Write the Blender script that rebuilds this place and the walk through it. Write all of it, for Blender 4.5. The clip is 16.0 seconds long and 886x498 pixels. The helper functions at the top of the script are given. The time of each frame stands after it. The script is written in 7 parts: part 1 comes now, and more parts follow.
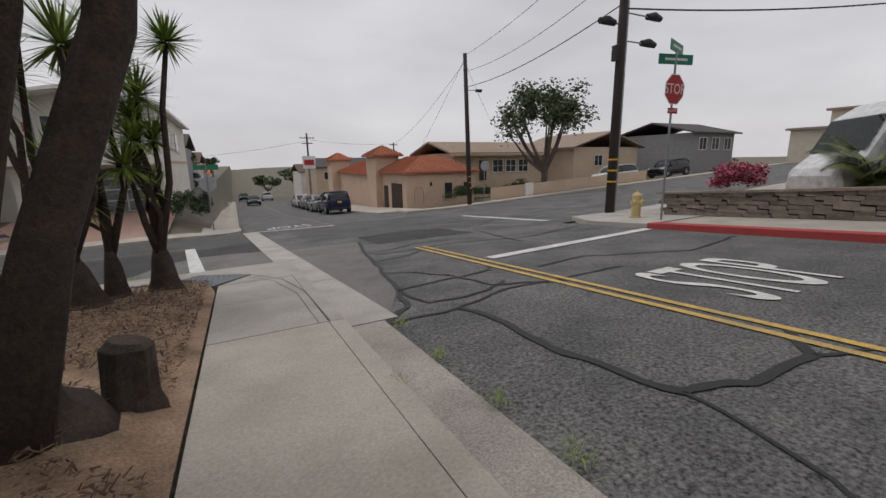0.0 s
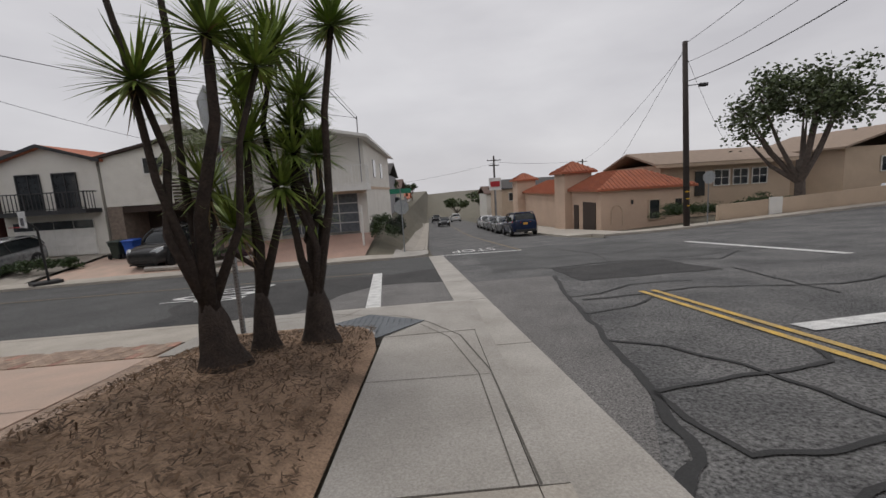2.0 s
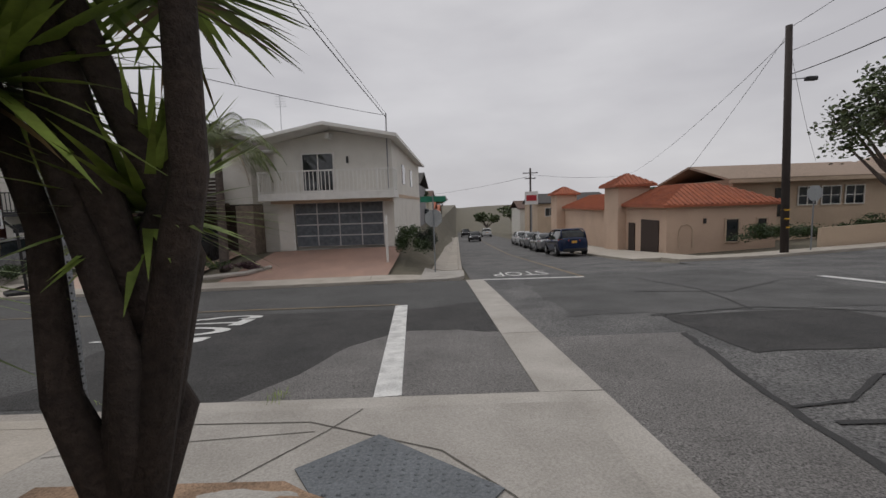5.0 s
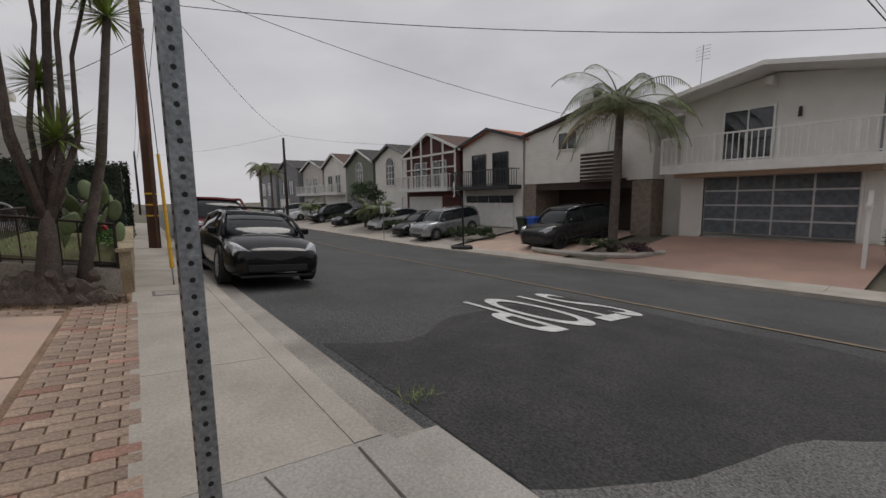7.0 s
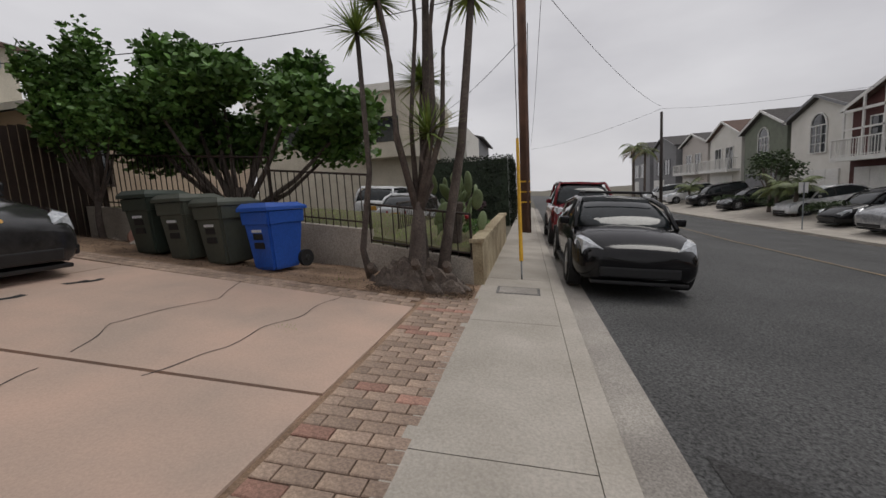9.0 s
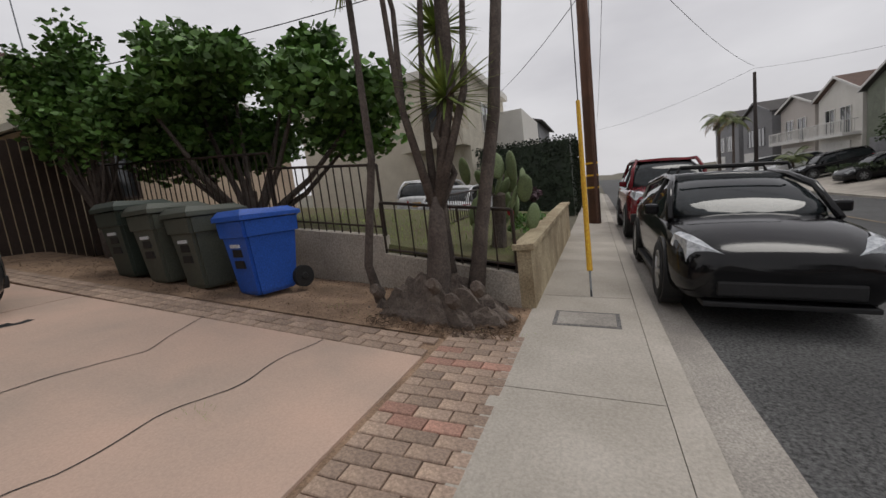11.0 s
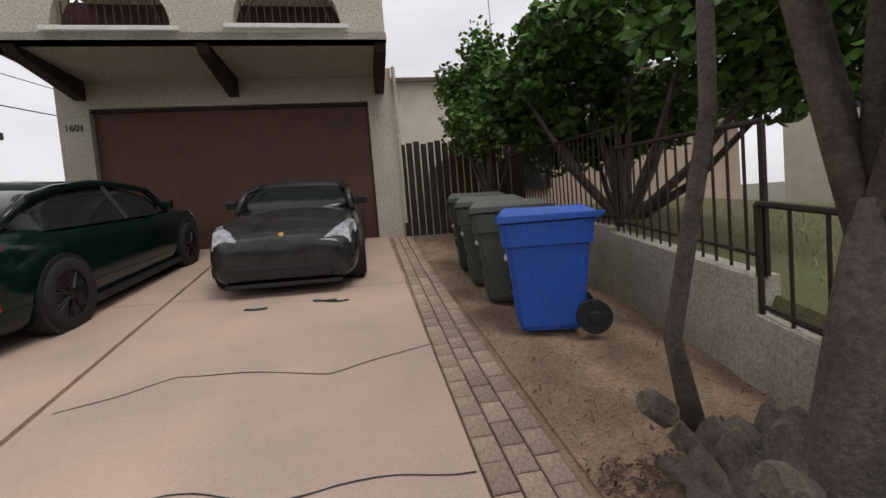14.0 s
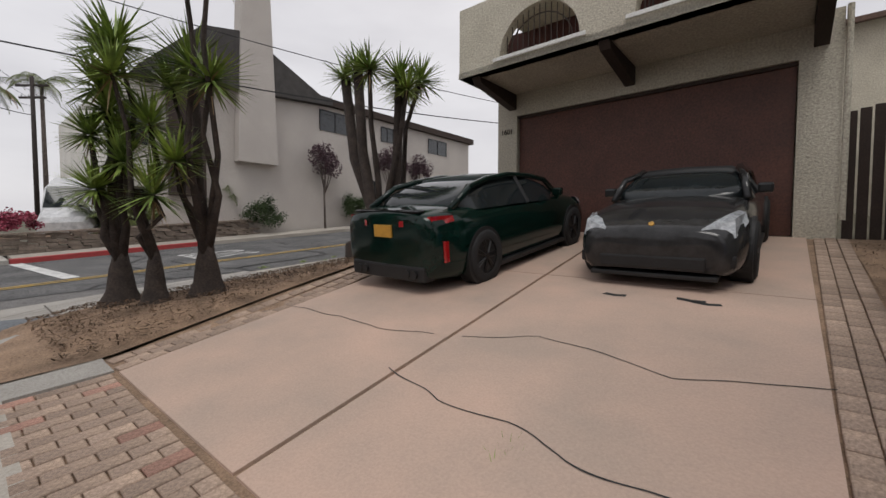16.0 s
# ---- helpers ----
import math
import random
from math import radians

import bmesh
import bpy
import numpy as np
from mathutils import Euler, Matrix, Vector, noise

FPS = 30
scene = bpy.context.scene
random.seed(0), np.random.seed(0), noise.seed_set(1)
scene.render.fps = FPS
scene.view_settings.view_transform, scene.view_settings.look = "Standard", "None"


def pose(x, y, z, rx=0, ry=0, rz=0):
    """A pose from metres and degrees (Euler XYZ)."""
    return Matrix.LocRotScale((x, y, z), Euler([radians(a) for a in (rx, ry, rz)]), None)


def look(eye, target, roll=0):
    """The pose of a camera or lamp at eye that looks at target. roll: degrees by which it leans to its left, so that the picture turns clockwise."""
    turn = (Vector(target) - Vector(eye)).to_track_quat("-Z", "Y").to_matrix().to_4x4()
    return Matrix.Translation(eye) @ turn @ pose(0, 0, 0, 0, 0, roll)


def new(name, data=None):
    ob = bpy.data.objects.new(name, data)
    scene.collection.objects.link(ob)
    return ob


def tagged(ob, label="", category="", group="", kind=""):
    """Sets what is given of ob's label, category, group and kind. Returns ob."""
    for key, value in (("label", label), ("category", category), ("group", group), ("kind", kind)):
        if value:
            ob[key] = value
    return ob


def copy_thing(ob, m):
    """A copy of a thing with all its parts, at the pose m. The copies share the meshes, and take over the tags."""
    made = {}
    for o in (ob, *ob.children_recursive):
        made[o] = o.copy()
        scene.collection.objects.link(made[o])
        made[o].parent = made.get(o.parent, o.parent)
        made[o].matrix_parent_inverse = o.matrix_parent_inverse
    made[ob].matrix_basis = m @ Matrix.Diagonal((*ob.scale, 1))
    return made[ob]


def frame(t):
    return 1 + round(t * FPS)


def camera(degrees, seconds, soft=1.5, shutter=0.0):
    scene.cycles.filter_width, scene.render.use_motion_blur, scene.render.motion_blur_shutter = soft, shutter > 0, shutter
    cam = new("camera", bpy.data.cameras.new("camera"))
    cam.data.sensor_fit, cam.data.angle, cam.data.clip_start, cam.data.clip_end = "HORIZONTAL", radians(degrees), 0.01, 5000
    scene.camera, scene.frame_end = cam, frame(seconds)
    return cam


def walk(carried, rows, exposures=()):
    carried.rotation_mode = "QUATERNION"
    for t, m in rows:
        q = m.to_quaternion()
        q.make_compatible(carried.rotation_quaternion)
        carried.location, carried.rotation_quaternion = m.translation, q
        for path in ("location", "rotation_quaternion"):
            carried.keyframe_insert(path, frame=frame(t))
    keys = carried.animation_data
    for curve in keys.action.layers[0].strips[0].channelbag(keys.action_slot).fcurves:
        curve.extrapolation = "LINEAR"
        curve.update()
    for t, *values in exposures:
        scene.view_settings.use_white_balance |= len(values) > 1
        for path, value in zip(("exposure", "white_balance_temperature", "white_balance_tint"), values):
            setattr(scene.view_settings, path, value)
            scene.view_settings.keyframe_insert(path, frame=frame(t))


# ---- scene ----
cam = camera(94.0, 16.0)
# seconds, eye (m), yaw, pitch, roll (degrees)
PATH = [
    (0, 2.636, -8.672, 2.154, -26.51, -12.00, -0.97),
    (0.5, 2.743, -8.117, 2.120, -20.34, -11.10, -1.61),
    (1, 2.847, -7.523, 2.075, -11.82, -10.00, -2.42),
    (1.5, 2.880, -6.874, 2.056, -6.45, -9.00, -2.83),
    (2, 2.931, -6.198, 2.030, -1.58, -8.25, -3.47),
    (2.5, 2.936, -5.514, 2.000, -0.87, -7.86, -2.79),
    (3, 2.941, -4.806, 1.926, -0.48, -7.14, -2.67),
    (5.5, 2.392, -1.918, 1.737, 4.35, -5.98, -1.08),
    (6, 2.260, -1.214, 1.612, 13.41, -5.81, -1.18),
    (6.5, 1.889, -0.600, 1.499, 28.36, -6.23, -0.01),
    (7, 1.422, -0.121, 1.402, 53.39, -7.11, -0.80),
    (7.5, 0.825, 0.175, 1.379, 72.82, -8.27, -1.67),
    (8, 0.341, 0.401, 1.397, 88.06, -8.71, -1.93),
    (8.5, -0.118, 0.473, 1.382, 98.33, -7.69, -3.48),
    (9, -0.565, 0.507, 1.386, 101.95, -7.53, -3.50),
    (11.5, -2.973, 0.485, 1.312, 112.21, -7.35, -7.49),
    (12, -3.514, 0.432, 1.300, 112.90, -6.87, -7.28),
    (12.5, -4.019, 0.280, 1.327, 114.71, -6.73, -7.35),
    (13, -4.479, 0.239, 1.292, 121.84, -6.46, -6.50),
    (13.5, -4.836, 0.075, 1.318, 143.57, -5.25, -5.91),
    (14, -4.999, -0.052, 1.316, 169.87, -3.03, -4.73),
    (14.5, -5.322, -0.200, 1.309, -160.74, -1.52, -3.61),
    (15, -5.282, -0.096, 1.321, -146.81, -1.33, -3.28),
    (15.5, -5.313, -0.128, 1.335, -146.39, -1.71, -2.70),
    (16, -5.196, -0.048, 1.310, -140.14, -2.61, 0.08),
]


def gaze(x, y, z, yaw, pitch, roll):
    a, p = radians(yaw), radians(pitch)
    ahead = Vector((-math.sin(a) * math.cos(p), math.cos(a) * math.cos(p), math.sin(p)))
    return look((x, y, z), Vector((x, y, z)) + ahead, roll)


walk(cam, [(t, gaze(*r)) for t, *r in PATH], [(0, 0.38), (3, 0.34), (6, 0.18), (7.5, 0.15), (9, 0.3), (12.5, 0.5), (13.5, 0.72), (14.5, 0.7), (15.2, 0.54), (16, 0.56)])

# ---- sky and light: overcast day ----
world = bpy.data.worlds.new("overcast_sky")
scene.world = world
world.use_nodes = True
wn, wl = world.node_tree.nodes, world.node_tree.links
bg = wn["Background"]
sky = wn.new("ShaderNodeTexSky")
sky.sky_type, sky.sun_disc = "NISHITA", False
sky.sun_elevation, sky.sun_rotation = radians(55), radians(150)
sky.air_density, sky.dust_density, sky.ozone_density = 1.0, 4.0, 1.0
tc = wn.new("ShaderNodeTexCoord")
mp = wn.new("ShaderNodeMapping")
mp.inputs["Scale"].default_value = (1, 1, 3.0)
cl = wn.new("ShaderNodeTexNoise")
cl.inputs["Scale"].default_value, cl.inputs["Detail"].default_value = 2.2, 5
cr = wn.new("ShaderNodeValToRGB")
cr.color_ramp.elements[0].position, cr.color_ramp.elements[1].position = 0.3, 0.72
cr.color_ramp.elements[0].color, cr.color_ramp.elements[1].color = (4.35, 4.25, 4.45, 1), (5.75, 5.65, 5.8, 1)
mx = wn.new("ShaderNodeMix")
mx.data_type = "RGBA"
mx.inputs["Factor"].default_value = 0.94
wl.new(tc.outputs["Generated"], mp.inputs["Vector"])
wl.new(mp.outputs["Vector"], cl.inputs["Vector"])
wl.new(cl.outputs["Fac"], cr.inputs["Fac"])
wl.new(sky.outputs["Color"], mx.inputs["A"])
wl.new(cr.outputs["Color"], mx.inputs["B"])
wl.new(mx.outputs["Result"], bg.inputs["Color"])
bg.inputs["Strength"].default_value = 0.1
sun = new("sun", bpy.data.lights.new("sun", "SUN"))
sun.data.energy, sun.data.angle, sun.data.color = 0.7, radians(25), (1, 0.97, 0.92)
sun.matrix_world = look((0, 0, 60), (18, -25, 0))


# ---- materials ----
def mat(name, col, rough=0.8, col2=None, scale=3.0, fine=40.0, bump=0.15, metal=0.0, rand=0.0, coat=0.0, spread=0.5, trans=0.0, grain=0.35):
    m = bpy.data.materials.new(name)
    m.use_nodes = True
    n, l = m.node_tree.nodes, m.node_tree.links
    b = n["Principled BSDF"]
    b.inputs["Roughness"].default_value, b.inputs["Metallic"].default_value = rough, metal
    if coat:
        b.inputs["Coat Weight"].default_value, b.inputs["Coat Roughness"].default_value = coat, 0.04
    if trans:
        b.inputs["Transmission Weight"].default_value = trans
    col2 = col2 or tuple(c * 0.72 for c in col)
    co = n.new("ShaderNodeTexCoord")
    a, f = n.new("ShaderNodeTexNoise"), n.new("ShaderNodeTexNoise")
    a.inputs["Scale"].default_value, a.inputs["Detail"].default_value = scale, 6
    f.inputs["Scale"].default_value, f.inputs["Detail"].default_value, f.inputs["Roughness"].default_value = fine, 4, 0.7
    l.new(co.outputs["Object"], a.inputs["Vector"])
    l.new(co.outputs["Object"], f.inputs["Vector"])
    ra = n.new("ShaderNodeValToRGB")
    ra.color_ramp.elements[0].position, ra.color_ramp.elements[1].position = 0.5 - spread / 2, 0.5 + spread / 2
    ra.color_ramp.elements[0].color, ra.color_ramp.elements[1].color = (*col2, 1), (*col, 1)
    l.new(a.outputs["Fac"], ra.inputs["Fac"])
    mi = n.new("ShaderNodeMix")
    mi.data_type, mi.blend_type = "RGBA", "OVERLAY"
    mi.inputs["Factor"].default_value = grain
    l.new(ra.outputs["Color"], mi.inputs["A"])
    gr = n.new("ShaderNodeMapRange")
    gr.inputs["From Min"].default_value, gr.inputs["From Max"].default_value = 0.32, 0.68
    l.new(f.outputs["Fac"], gr.inputs["Value"])
    l.new(gr.outputs["Result"], mi.inputs["B"])
    out = mi.outputs["Result"]
    if rand:
        oi, hs, mr = n.new("ShaderNodeObjectInfo"), n.new("ShaderNodeHueSaturation"), n.new("ShaderNodeMapRange")
        mr.inputs["To Min"].default_value, mr.inputs["To Max"].default_value = 1 - rand, 1 + rand
        l.new(oi.outputs["Random"], mr.inputs["Value"])
        l.new(mr.outputs["Result"], hs.inputs["Value"])
        l.new(out, hs.inputs["Color"])
        out = hs.outputs["Color"]
    l.new(out, b.inputs["Base Color"])
    if bump:
        bu = n.new("ShaderNodeBump")
        bu.inputs["Strength"].default_value, bu.inputs["Distance"].default_value = bump, 0.02
        l.new(f.outputs["Fac"], bu.inputs["Height"])
        l.new(bu.outputs["Normal"], b.inputs["Normal"])
    return m


def leaf_mat(name, col, col2, rough=0.55):
    m = mat(name, col, rough, col2, 2.0, 9.0, 0.0, spread=0.4)
    n, l = m.node_tree.nodes, m.node_tree.links
    b = n["Principled BSDF"]
    g, hs, mr = n.new("ShaderNodeNewGeometry"), n.new("ShaderNodeHueSaturation"), n.new("ShaderNodeMapRange")
    mr.inputs["To Min"].default_value, mr.inputs["To Max"].default_value = 0.6, 1.4
    l.new(g.outputs["Random Per Island"], mr.inputs["Value"])
    l.new(mr.outputs["Result"], hs.inputs["Value"])
    src = b.inputs["Base Color"].links[0].from_socket
    l.new(src, hs.inputs["Color"])
    l.new(hs.outputs["Color"], b.inputs["Base Color"])
    return m


M = dict(
    asphalt=mat("old_asphalt", (0.155, 0.153, 0.15), 0.9, (0.078, 0.078, 0.079), 0.9, 34, 0.8, spread=0.4, grain=0.9),
    asphalt_dark=mat("dark_asphalt", (0.058, 0.056, 0.055), 0.88, (0.03, 0.03, 0.03), 1.6, 42, 0.8, grain=0.8),
    asphalt_side=mat("side_asphalt", (0.10, 0.10, 0.099), 0.9, (0.06, 0.06, 0.06), 0.7, 40, 0.8, grain=0.85),
    asphalt_patch=mat("grey_asphalt_patch", (0.205, 0.197, 0.19), 0.9, (0.135, 0.13, 0.126), 1.3, 60, 0.8, grain=0.8),
    gutter_dark=mat("joint_dirt", (0.13, 0.12, 0.105), 0.95, None, 5, 50, 0.2),
    tar=mat("crack_tar", (0.03, 0.03, 0.03), 0.75, None, 6, 60, 0.2),
    concrete=mat("pavement_concrete", (0.47, 0.43, 0.38), 0.9, (0.33, 0.30, 0.255), 1.4, 45, 0.3, rand=0.07, grain=0.16),
    concrete_new=mat("pale_concrete", (0.46, 0.435, 0.40), 0.9, (0.31, 0.29, 0.26), 1.3, 55, 0.25, rand=0.06, grain=0.22),
    gutter=mat("gutter_concrete", (0.40, 0.37, 0.33), 0.9, (0.22, 0.20, 0.18), 1.4, 60, 0.3),
    drive=mat("pink_concrete", (0.57, 0.40, 0.315), 0.75, (0.42, 0.325, 0.265), 1.1, 60, 0.06, spread=0.4, grain=0.09),
    brick=mat("paving_brick", (0.43, 0.315, 0.235), 0.9, (0.27, 0.20, 0.16), 3, 60, 0.4, rand=0.22),
    brick_red=mat("red_paving_brick", (0.45, 0.25, 0.19), 0.9, (0.30, 0.18, 0.14), 3, 60, 0.4, rand=0.2),
    dirt=mat("bare_dirt", (0.40, 0.27, 0.18), 0.95, (0.20, 0.135, 0.09), 2.2, 45, 0.9, spread=0.35),
    earth=mat("lot_ground", (0.17, 0.15, 0.11), 0.95, (0.10, 0.095, 0.07), 0.5, 20, 0.5),
    grass=mat("lawn", (0.12, 0.14, 0.05), 0.9, (0.12, 0.09, 0.05), 2, 60, 0.8),
    white_paint=mat("road_paint", (0.72, 0.72, 0.70), 0.8, (0.50, 0.50, 0.49), 5, 60, 0.2, spread=0.3),
    yellow_paint=mat("yellow_road_paint", (0.62, 0.40, 0.09), 0.8, (0.40, 0.29, 0.12), 4, 60, 0.2, spread=0.3),
    yellow_worn=mat("worn_yellow_paint", (0.33, 0.24, 0.13), 0.85, (0.16, 0.14, 0.11), 4, 60, 0.2),
    red_paint=mat("red_kerb_paint", (0.45, 0.05, 0.05), 0.7, (0.33, 0.05, 0.05), 4, 50, 0.2),
    pad=mat("grey_tactile_pad", (0.16, 0.175, 0.19), 0.8, None, 4, 50, 0.2),
    stucco=mat("cream_stucco", (0.60, 0.555, 0.46), 0.95, (0.47, 0.43, 0.35), 1.5, 30, 0.9),
    stucco_white=mat("white_stucco", (0.74, 0.72, 0.67), 0.95, (0.62, 0.60, 0.55), 1.0, 40, 0.4),
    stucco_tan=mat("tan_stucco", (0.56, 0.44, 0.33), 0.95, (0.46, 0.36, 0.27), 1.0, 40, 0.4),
    stucco_pink=mat("peach_stucco", (0.62, 0.46, 0.35), 0.95, (0.52, 0.38, 0.29), 0.8, 40, 0.4),
    stucco_grey=mat("grey_stucco", (0.56, 0.52, 0.48), 0.95, (0.48, 0.44, 0.41), 0.8, 40, 0.4),
    white=mat("white_trim", (0.76, 0.75, 0.72), 0.6, (0.64, 0.63, 0.6), 3, 40, 0.05),
    siding=mat("white_siding", (0.76, 0.74, 0.68), 0.7, (0.66, 0.64, 0.58), 2, 40, 0.1),
    black_trim=mat("black_trim", (0.03, 0.03, 0.033), 0.6, None, 3, 40, 0.05),
    brown_wood=mat("brown_beam", (0.05, 0.032, 0.025), 0.8, None, 5, 60, 0.3),
    garage_wood=mat("garage_door_wood", (0.125, 0.046, 0.03), 0.55, (0.08, 0.031, 0.021), 2.5, 30, 0.15),
    dark_red=mat("dark_red_boards", (0.10, 0.035, 0.03), 0.8, None, 3, 40, 0.2),
    green_paint=mat("sage_boards", (0.20, 0.22, 0.17), 0.8, None, 3, 40, 0.2),
    slat=mat("grey_boards", (0.27, 0.27, 0.28), 0.8, None, 3, 40, 0.2),
    shingle=mat("dark_shingles", (0.085, 0.08, 0.075), 0.95, (0.055, 0.05, 0.05), 3, 30, 0.7),
    shingle_brown=mat("brown_shingles", (0.15, 0.095, 0.075), 0.95, (0.09, 0.06, 0.05), 3, 30, 0.7),
    shingle_tan=mat("tan_shingles", (0.33, 0.25, 0.19), 0.95, (0.25, 0.19, 0.15), 3, 30, 0.6),
    terracotta=mat("terracotta_tile", (0.40, 0.125, 0.06), 0.85, (0.26, 0.085, 0.05), 2, 30, 0.4, rand=0.2),
    glass_dark=mat("window_glass", (0.03, 0.035, 0.04), 0.05, None, 1, 5, 0.0, coat=0.5),
    glass_frost=mat("frosted_pane", (0.13, 0.15, 0.17), 0.3, (0.10, 0.115, 0.13), 1, 5, 0.0),
    aluminium=mat("aluminium", (0.62, 0.62, 0.62), 0.35, None, 4, 40, 0.0, metal=0.6),
    steel=mat("galvanised_steel", (0.34, 0.36, 0.38), 0.5, (0.22, 0.235, 0.25), 8, 60, 0.1, metal=0.7),
    iron=mat("black_iron", (0.025, 0.022, 0.02), 0.6, (0.06, 0.035, 0.025), 6, 60, 0.2, metal=0.3),
    pole_wood=mat("creosote_pole", (0.165, 0.085, 0.055), 0.9, (0.09, 0.05, 0.035), 2, 60, 0.5),
    pole_dark=mat("dark_pole", (0.05, 0.04, 0.036), 0.9, None, 2, 60, 0.5),
    bark=mat("grey_bark", (0.16, 0.13, 0.11), 0.95, (0.07, 0.055, 0.05), 6, 40, 1.0),
    bark_dark=mat("dark_bark", (0.075, 0.055, 0.045), 0.95, (0.033, 0.026, 0.023), 7, 40, 1.0),
    bark_cut=mat("cut_bark", (0.22, 0.18, 0.15), 0.95, (0.09, 0.07, 0.06), 10, 50, 1.0),
    yucca=leaf_mat("yucca_leaves", (0.29, 0.37, 0.08), (0.12, 0.19, 0.04)),
    dead=leaf_mat("dry_leaves", (0.28, 0.19, 0.09), (0.15, 0.10, 0.05)),
    palm=leaf_mat("palm_leaves", (0.17, 0.20, 0.06), (0.08, 0.11, 0.035)),
    fig=leaf_mat("fig_leaves", (0.12, 0.24, 0.045), (0.055, 0.12, 0.025)),
    hedge=leaf_mat("hedge_leaves", (0.05, 0.085, 0.022), (0.025, 0.045, 0.014)),
    hedge_dark=leaf_mat("dark_hedge_leaves", (0.022, 0.038, 0.018), (0.012, 0.02, 0.01)),
    tree_leaf=leaf_mat("tree_leaves", (0.085, 0.11, 0.04), (0.045, 0.065, 0.025)),
    flower=leaf_mat("pink_flowers", (0.45, 0.08, 0.14), (0.25, 0.05, 0.08)),
    mauve=leaf_mat("mauve_leaves", (0.11, 0.06, 0.075), (0.07, 0.04, 0.05)),
    mulch=leaf_mat("mulch_chips", (0.16, 0.10, 0.06), (0.07, 0.045, 0.03), 0.95),
    cactus=mat("cactus_skin", (0.19, 0.25, 0.11), 0.7, (0.13, 0.17, 0.08), 5, 60, 0.3),
    bin_blue=mat("blue_plastic", (0.025, 0.11, 0.50), 0.42, (0.02, 0.09, 0.42), 3, 60, 0.05),
    bin_green=mat("dark_green_plastic", (0.035, 0.05, 0.04), 0.5, (0.028, 0.038, 0.03), 3, 60, 0.05),
    bin_grey=mat("olive_plastic", (0.075, 0.085, 0.068), 0.5, (0.06, 0.066, 0.052), 3, 60, 0.05),
    label=mat("white_label", (0.7, 0.72, 0.75), 0.6, None, 9, 60, 0.0),
    rubber=mat("rubber", (0.018, 0.018, 0.019), 0.85, None, 5, 60, 0.1),
    rim_black=mat("black_rim", (0.02, 0.02, 0.021), 0.35, None, 5, 60, 0.0, metal=0.5),
    rim_silver=mat("silver_rim", (0.45, 0.46, 0.47), 0.35, None, 5, 60, 0.0, metal=0.8),
    car_green=mat("dark_green_car_paint", (0.003, 0.016, 0.012), 0.12, None, 1, 5, 0.0, coat=0.25),
    car_black=mat("black_car_paint", (0.008, 0.008, 0.009), 0.12, None, 1, 5, 0.0, coat=0.25),
    car_grey=mat("graphite_car_paint", (0.042, 0.042, 0.043), 0.12, None, 1, 5, 0.0, coat=0.25, metal=0.2),
    car_red=mat("maroon_car_paint", (0.16, 0.012, 0.018), 0.12, None, 1, 5, 0.0, coat=0.25),
    car_white=mat("white_car_paint", (0.72, 0.73, 0.74), 0.12, None, 1, 5, 0.0, coat=0.25),
    car_silver=mat("silver_car_paint", (0.38, 0.39, 0.40), 0.12, None, 1, 5, 0.0, coat=0.25, metal=0.4),
    car_navy=mat("navy_car_paint", (0.012, 0.022, 0.06), 0.12, None, 1, 5, 0.0, coat=0.25),
    car_glass=mat("car_glass", (0.02, 0.025, 0.027), 0.03, None, 1, 5, 0.0, coat=1.0),
    plastic_black=mat("black_plastic", (0.014, 0.014, 0.015), 0.6, None, 8, 60, 0.05),
    lamp_clear=mat("headlamp", (0.62, 0.65, 0.68), 0.1, (0.3, 0.32, 0.34), 12, 30, 0.0, coat=1.0),
    lamp_red=mat("tail_lamp", (0.42, 0.012, 0.015), 0.15, None, 8, 30, 0.0, coat=1.0),
    plate=mat("amber_number_plate", (0.62, 0.33, 0.05), 0.5, None, 8, 60, 0.0),
    sign_red=mat("sign_red", (0.42, 0.018, 0.03), 0.5, None, 4, 60, 0.0),
    sign_white=mat("sign_white", (0.75, 0.75, 0.75), 0.5, None, 4, 60, 0.0),
    sign_green=mat("sign_green", (0.015, 0.20, 0.12), 0.5, None, 4, 60, 0.0),
    sign_back=mat("sign_back", (0.42, 0.44, 0.45), 0.5, None, 4, 60, 0.0, metal=0.4),
    yellow=mat("yellow_plastic", (0.75, 0.42, 0.02), 0.5, (0.62, 0.35, 0.02), 3, 40, 0.0),
    hydrant=mat("cream_hydrant_paint", (0.62, 0.50, 0.24), 0.6, None, 5, 60, 0.1),
    stone=mat("stacked_stone", (0.27, 0.22, 0.18), 0.95, (0.15, 0.12, 0.10), 5, 40, 0.7, rand=0.25),
    wall_stucco=mat("weathered_wall_render", (0.50, 0.42, 0.28), 0.95, (0.27, 0.21, 0.13), 2.2, 40, 0.7, spread=0.35),
    wall_grey=mat("grey_wall_render", (0.50, 0.46, 0.40), 0.95, (0.33, 0.29, 0.24), 2.0, 40, 0.6),
    cable=mat("cable", (0.03, 0.03, 0.032), 0.7, None, 5, 60, 0.0),
    far_green=mat("far_woods", (0.05, 0.065, 0.045), 0.95, (0.03, 0.04, 0.03), 0.4, 3, 0.0),
)


for key in M:
    if key.startswith("car_"):
        b = M[key].node_tree.nodes["Principled BSDF"]
        b.inputs["Specular IOR Level"].default_value = 0.3
        b.inputs["Coat Weight"].default_value = 0.12


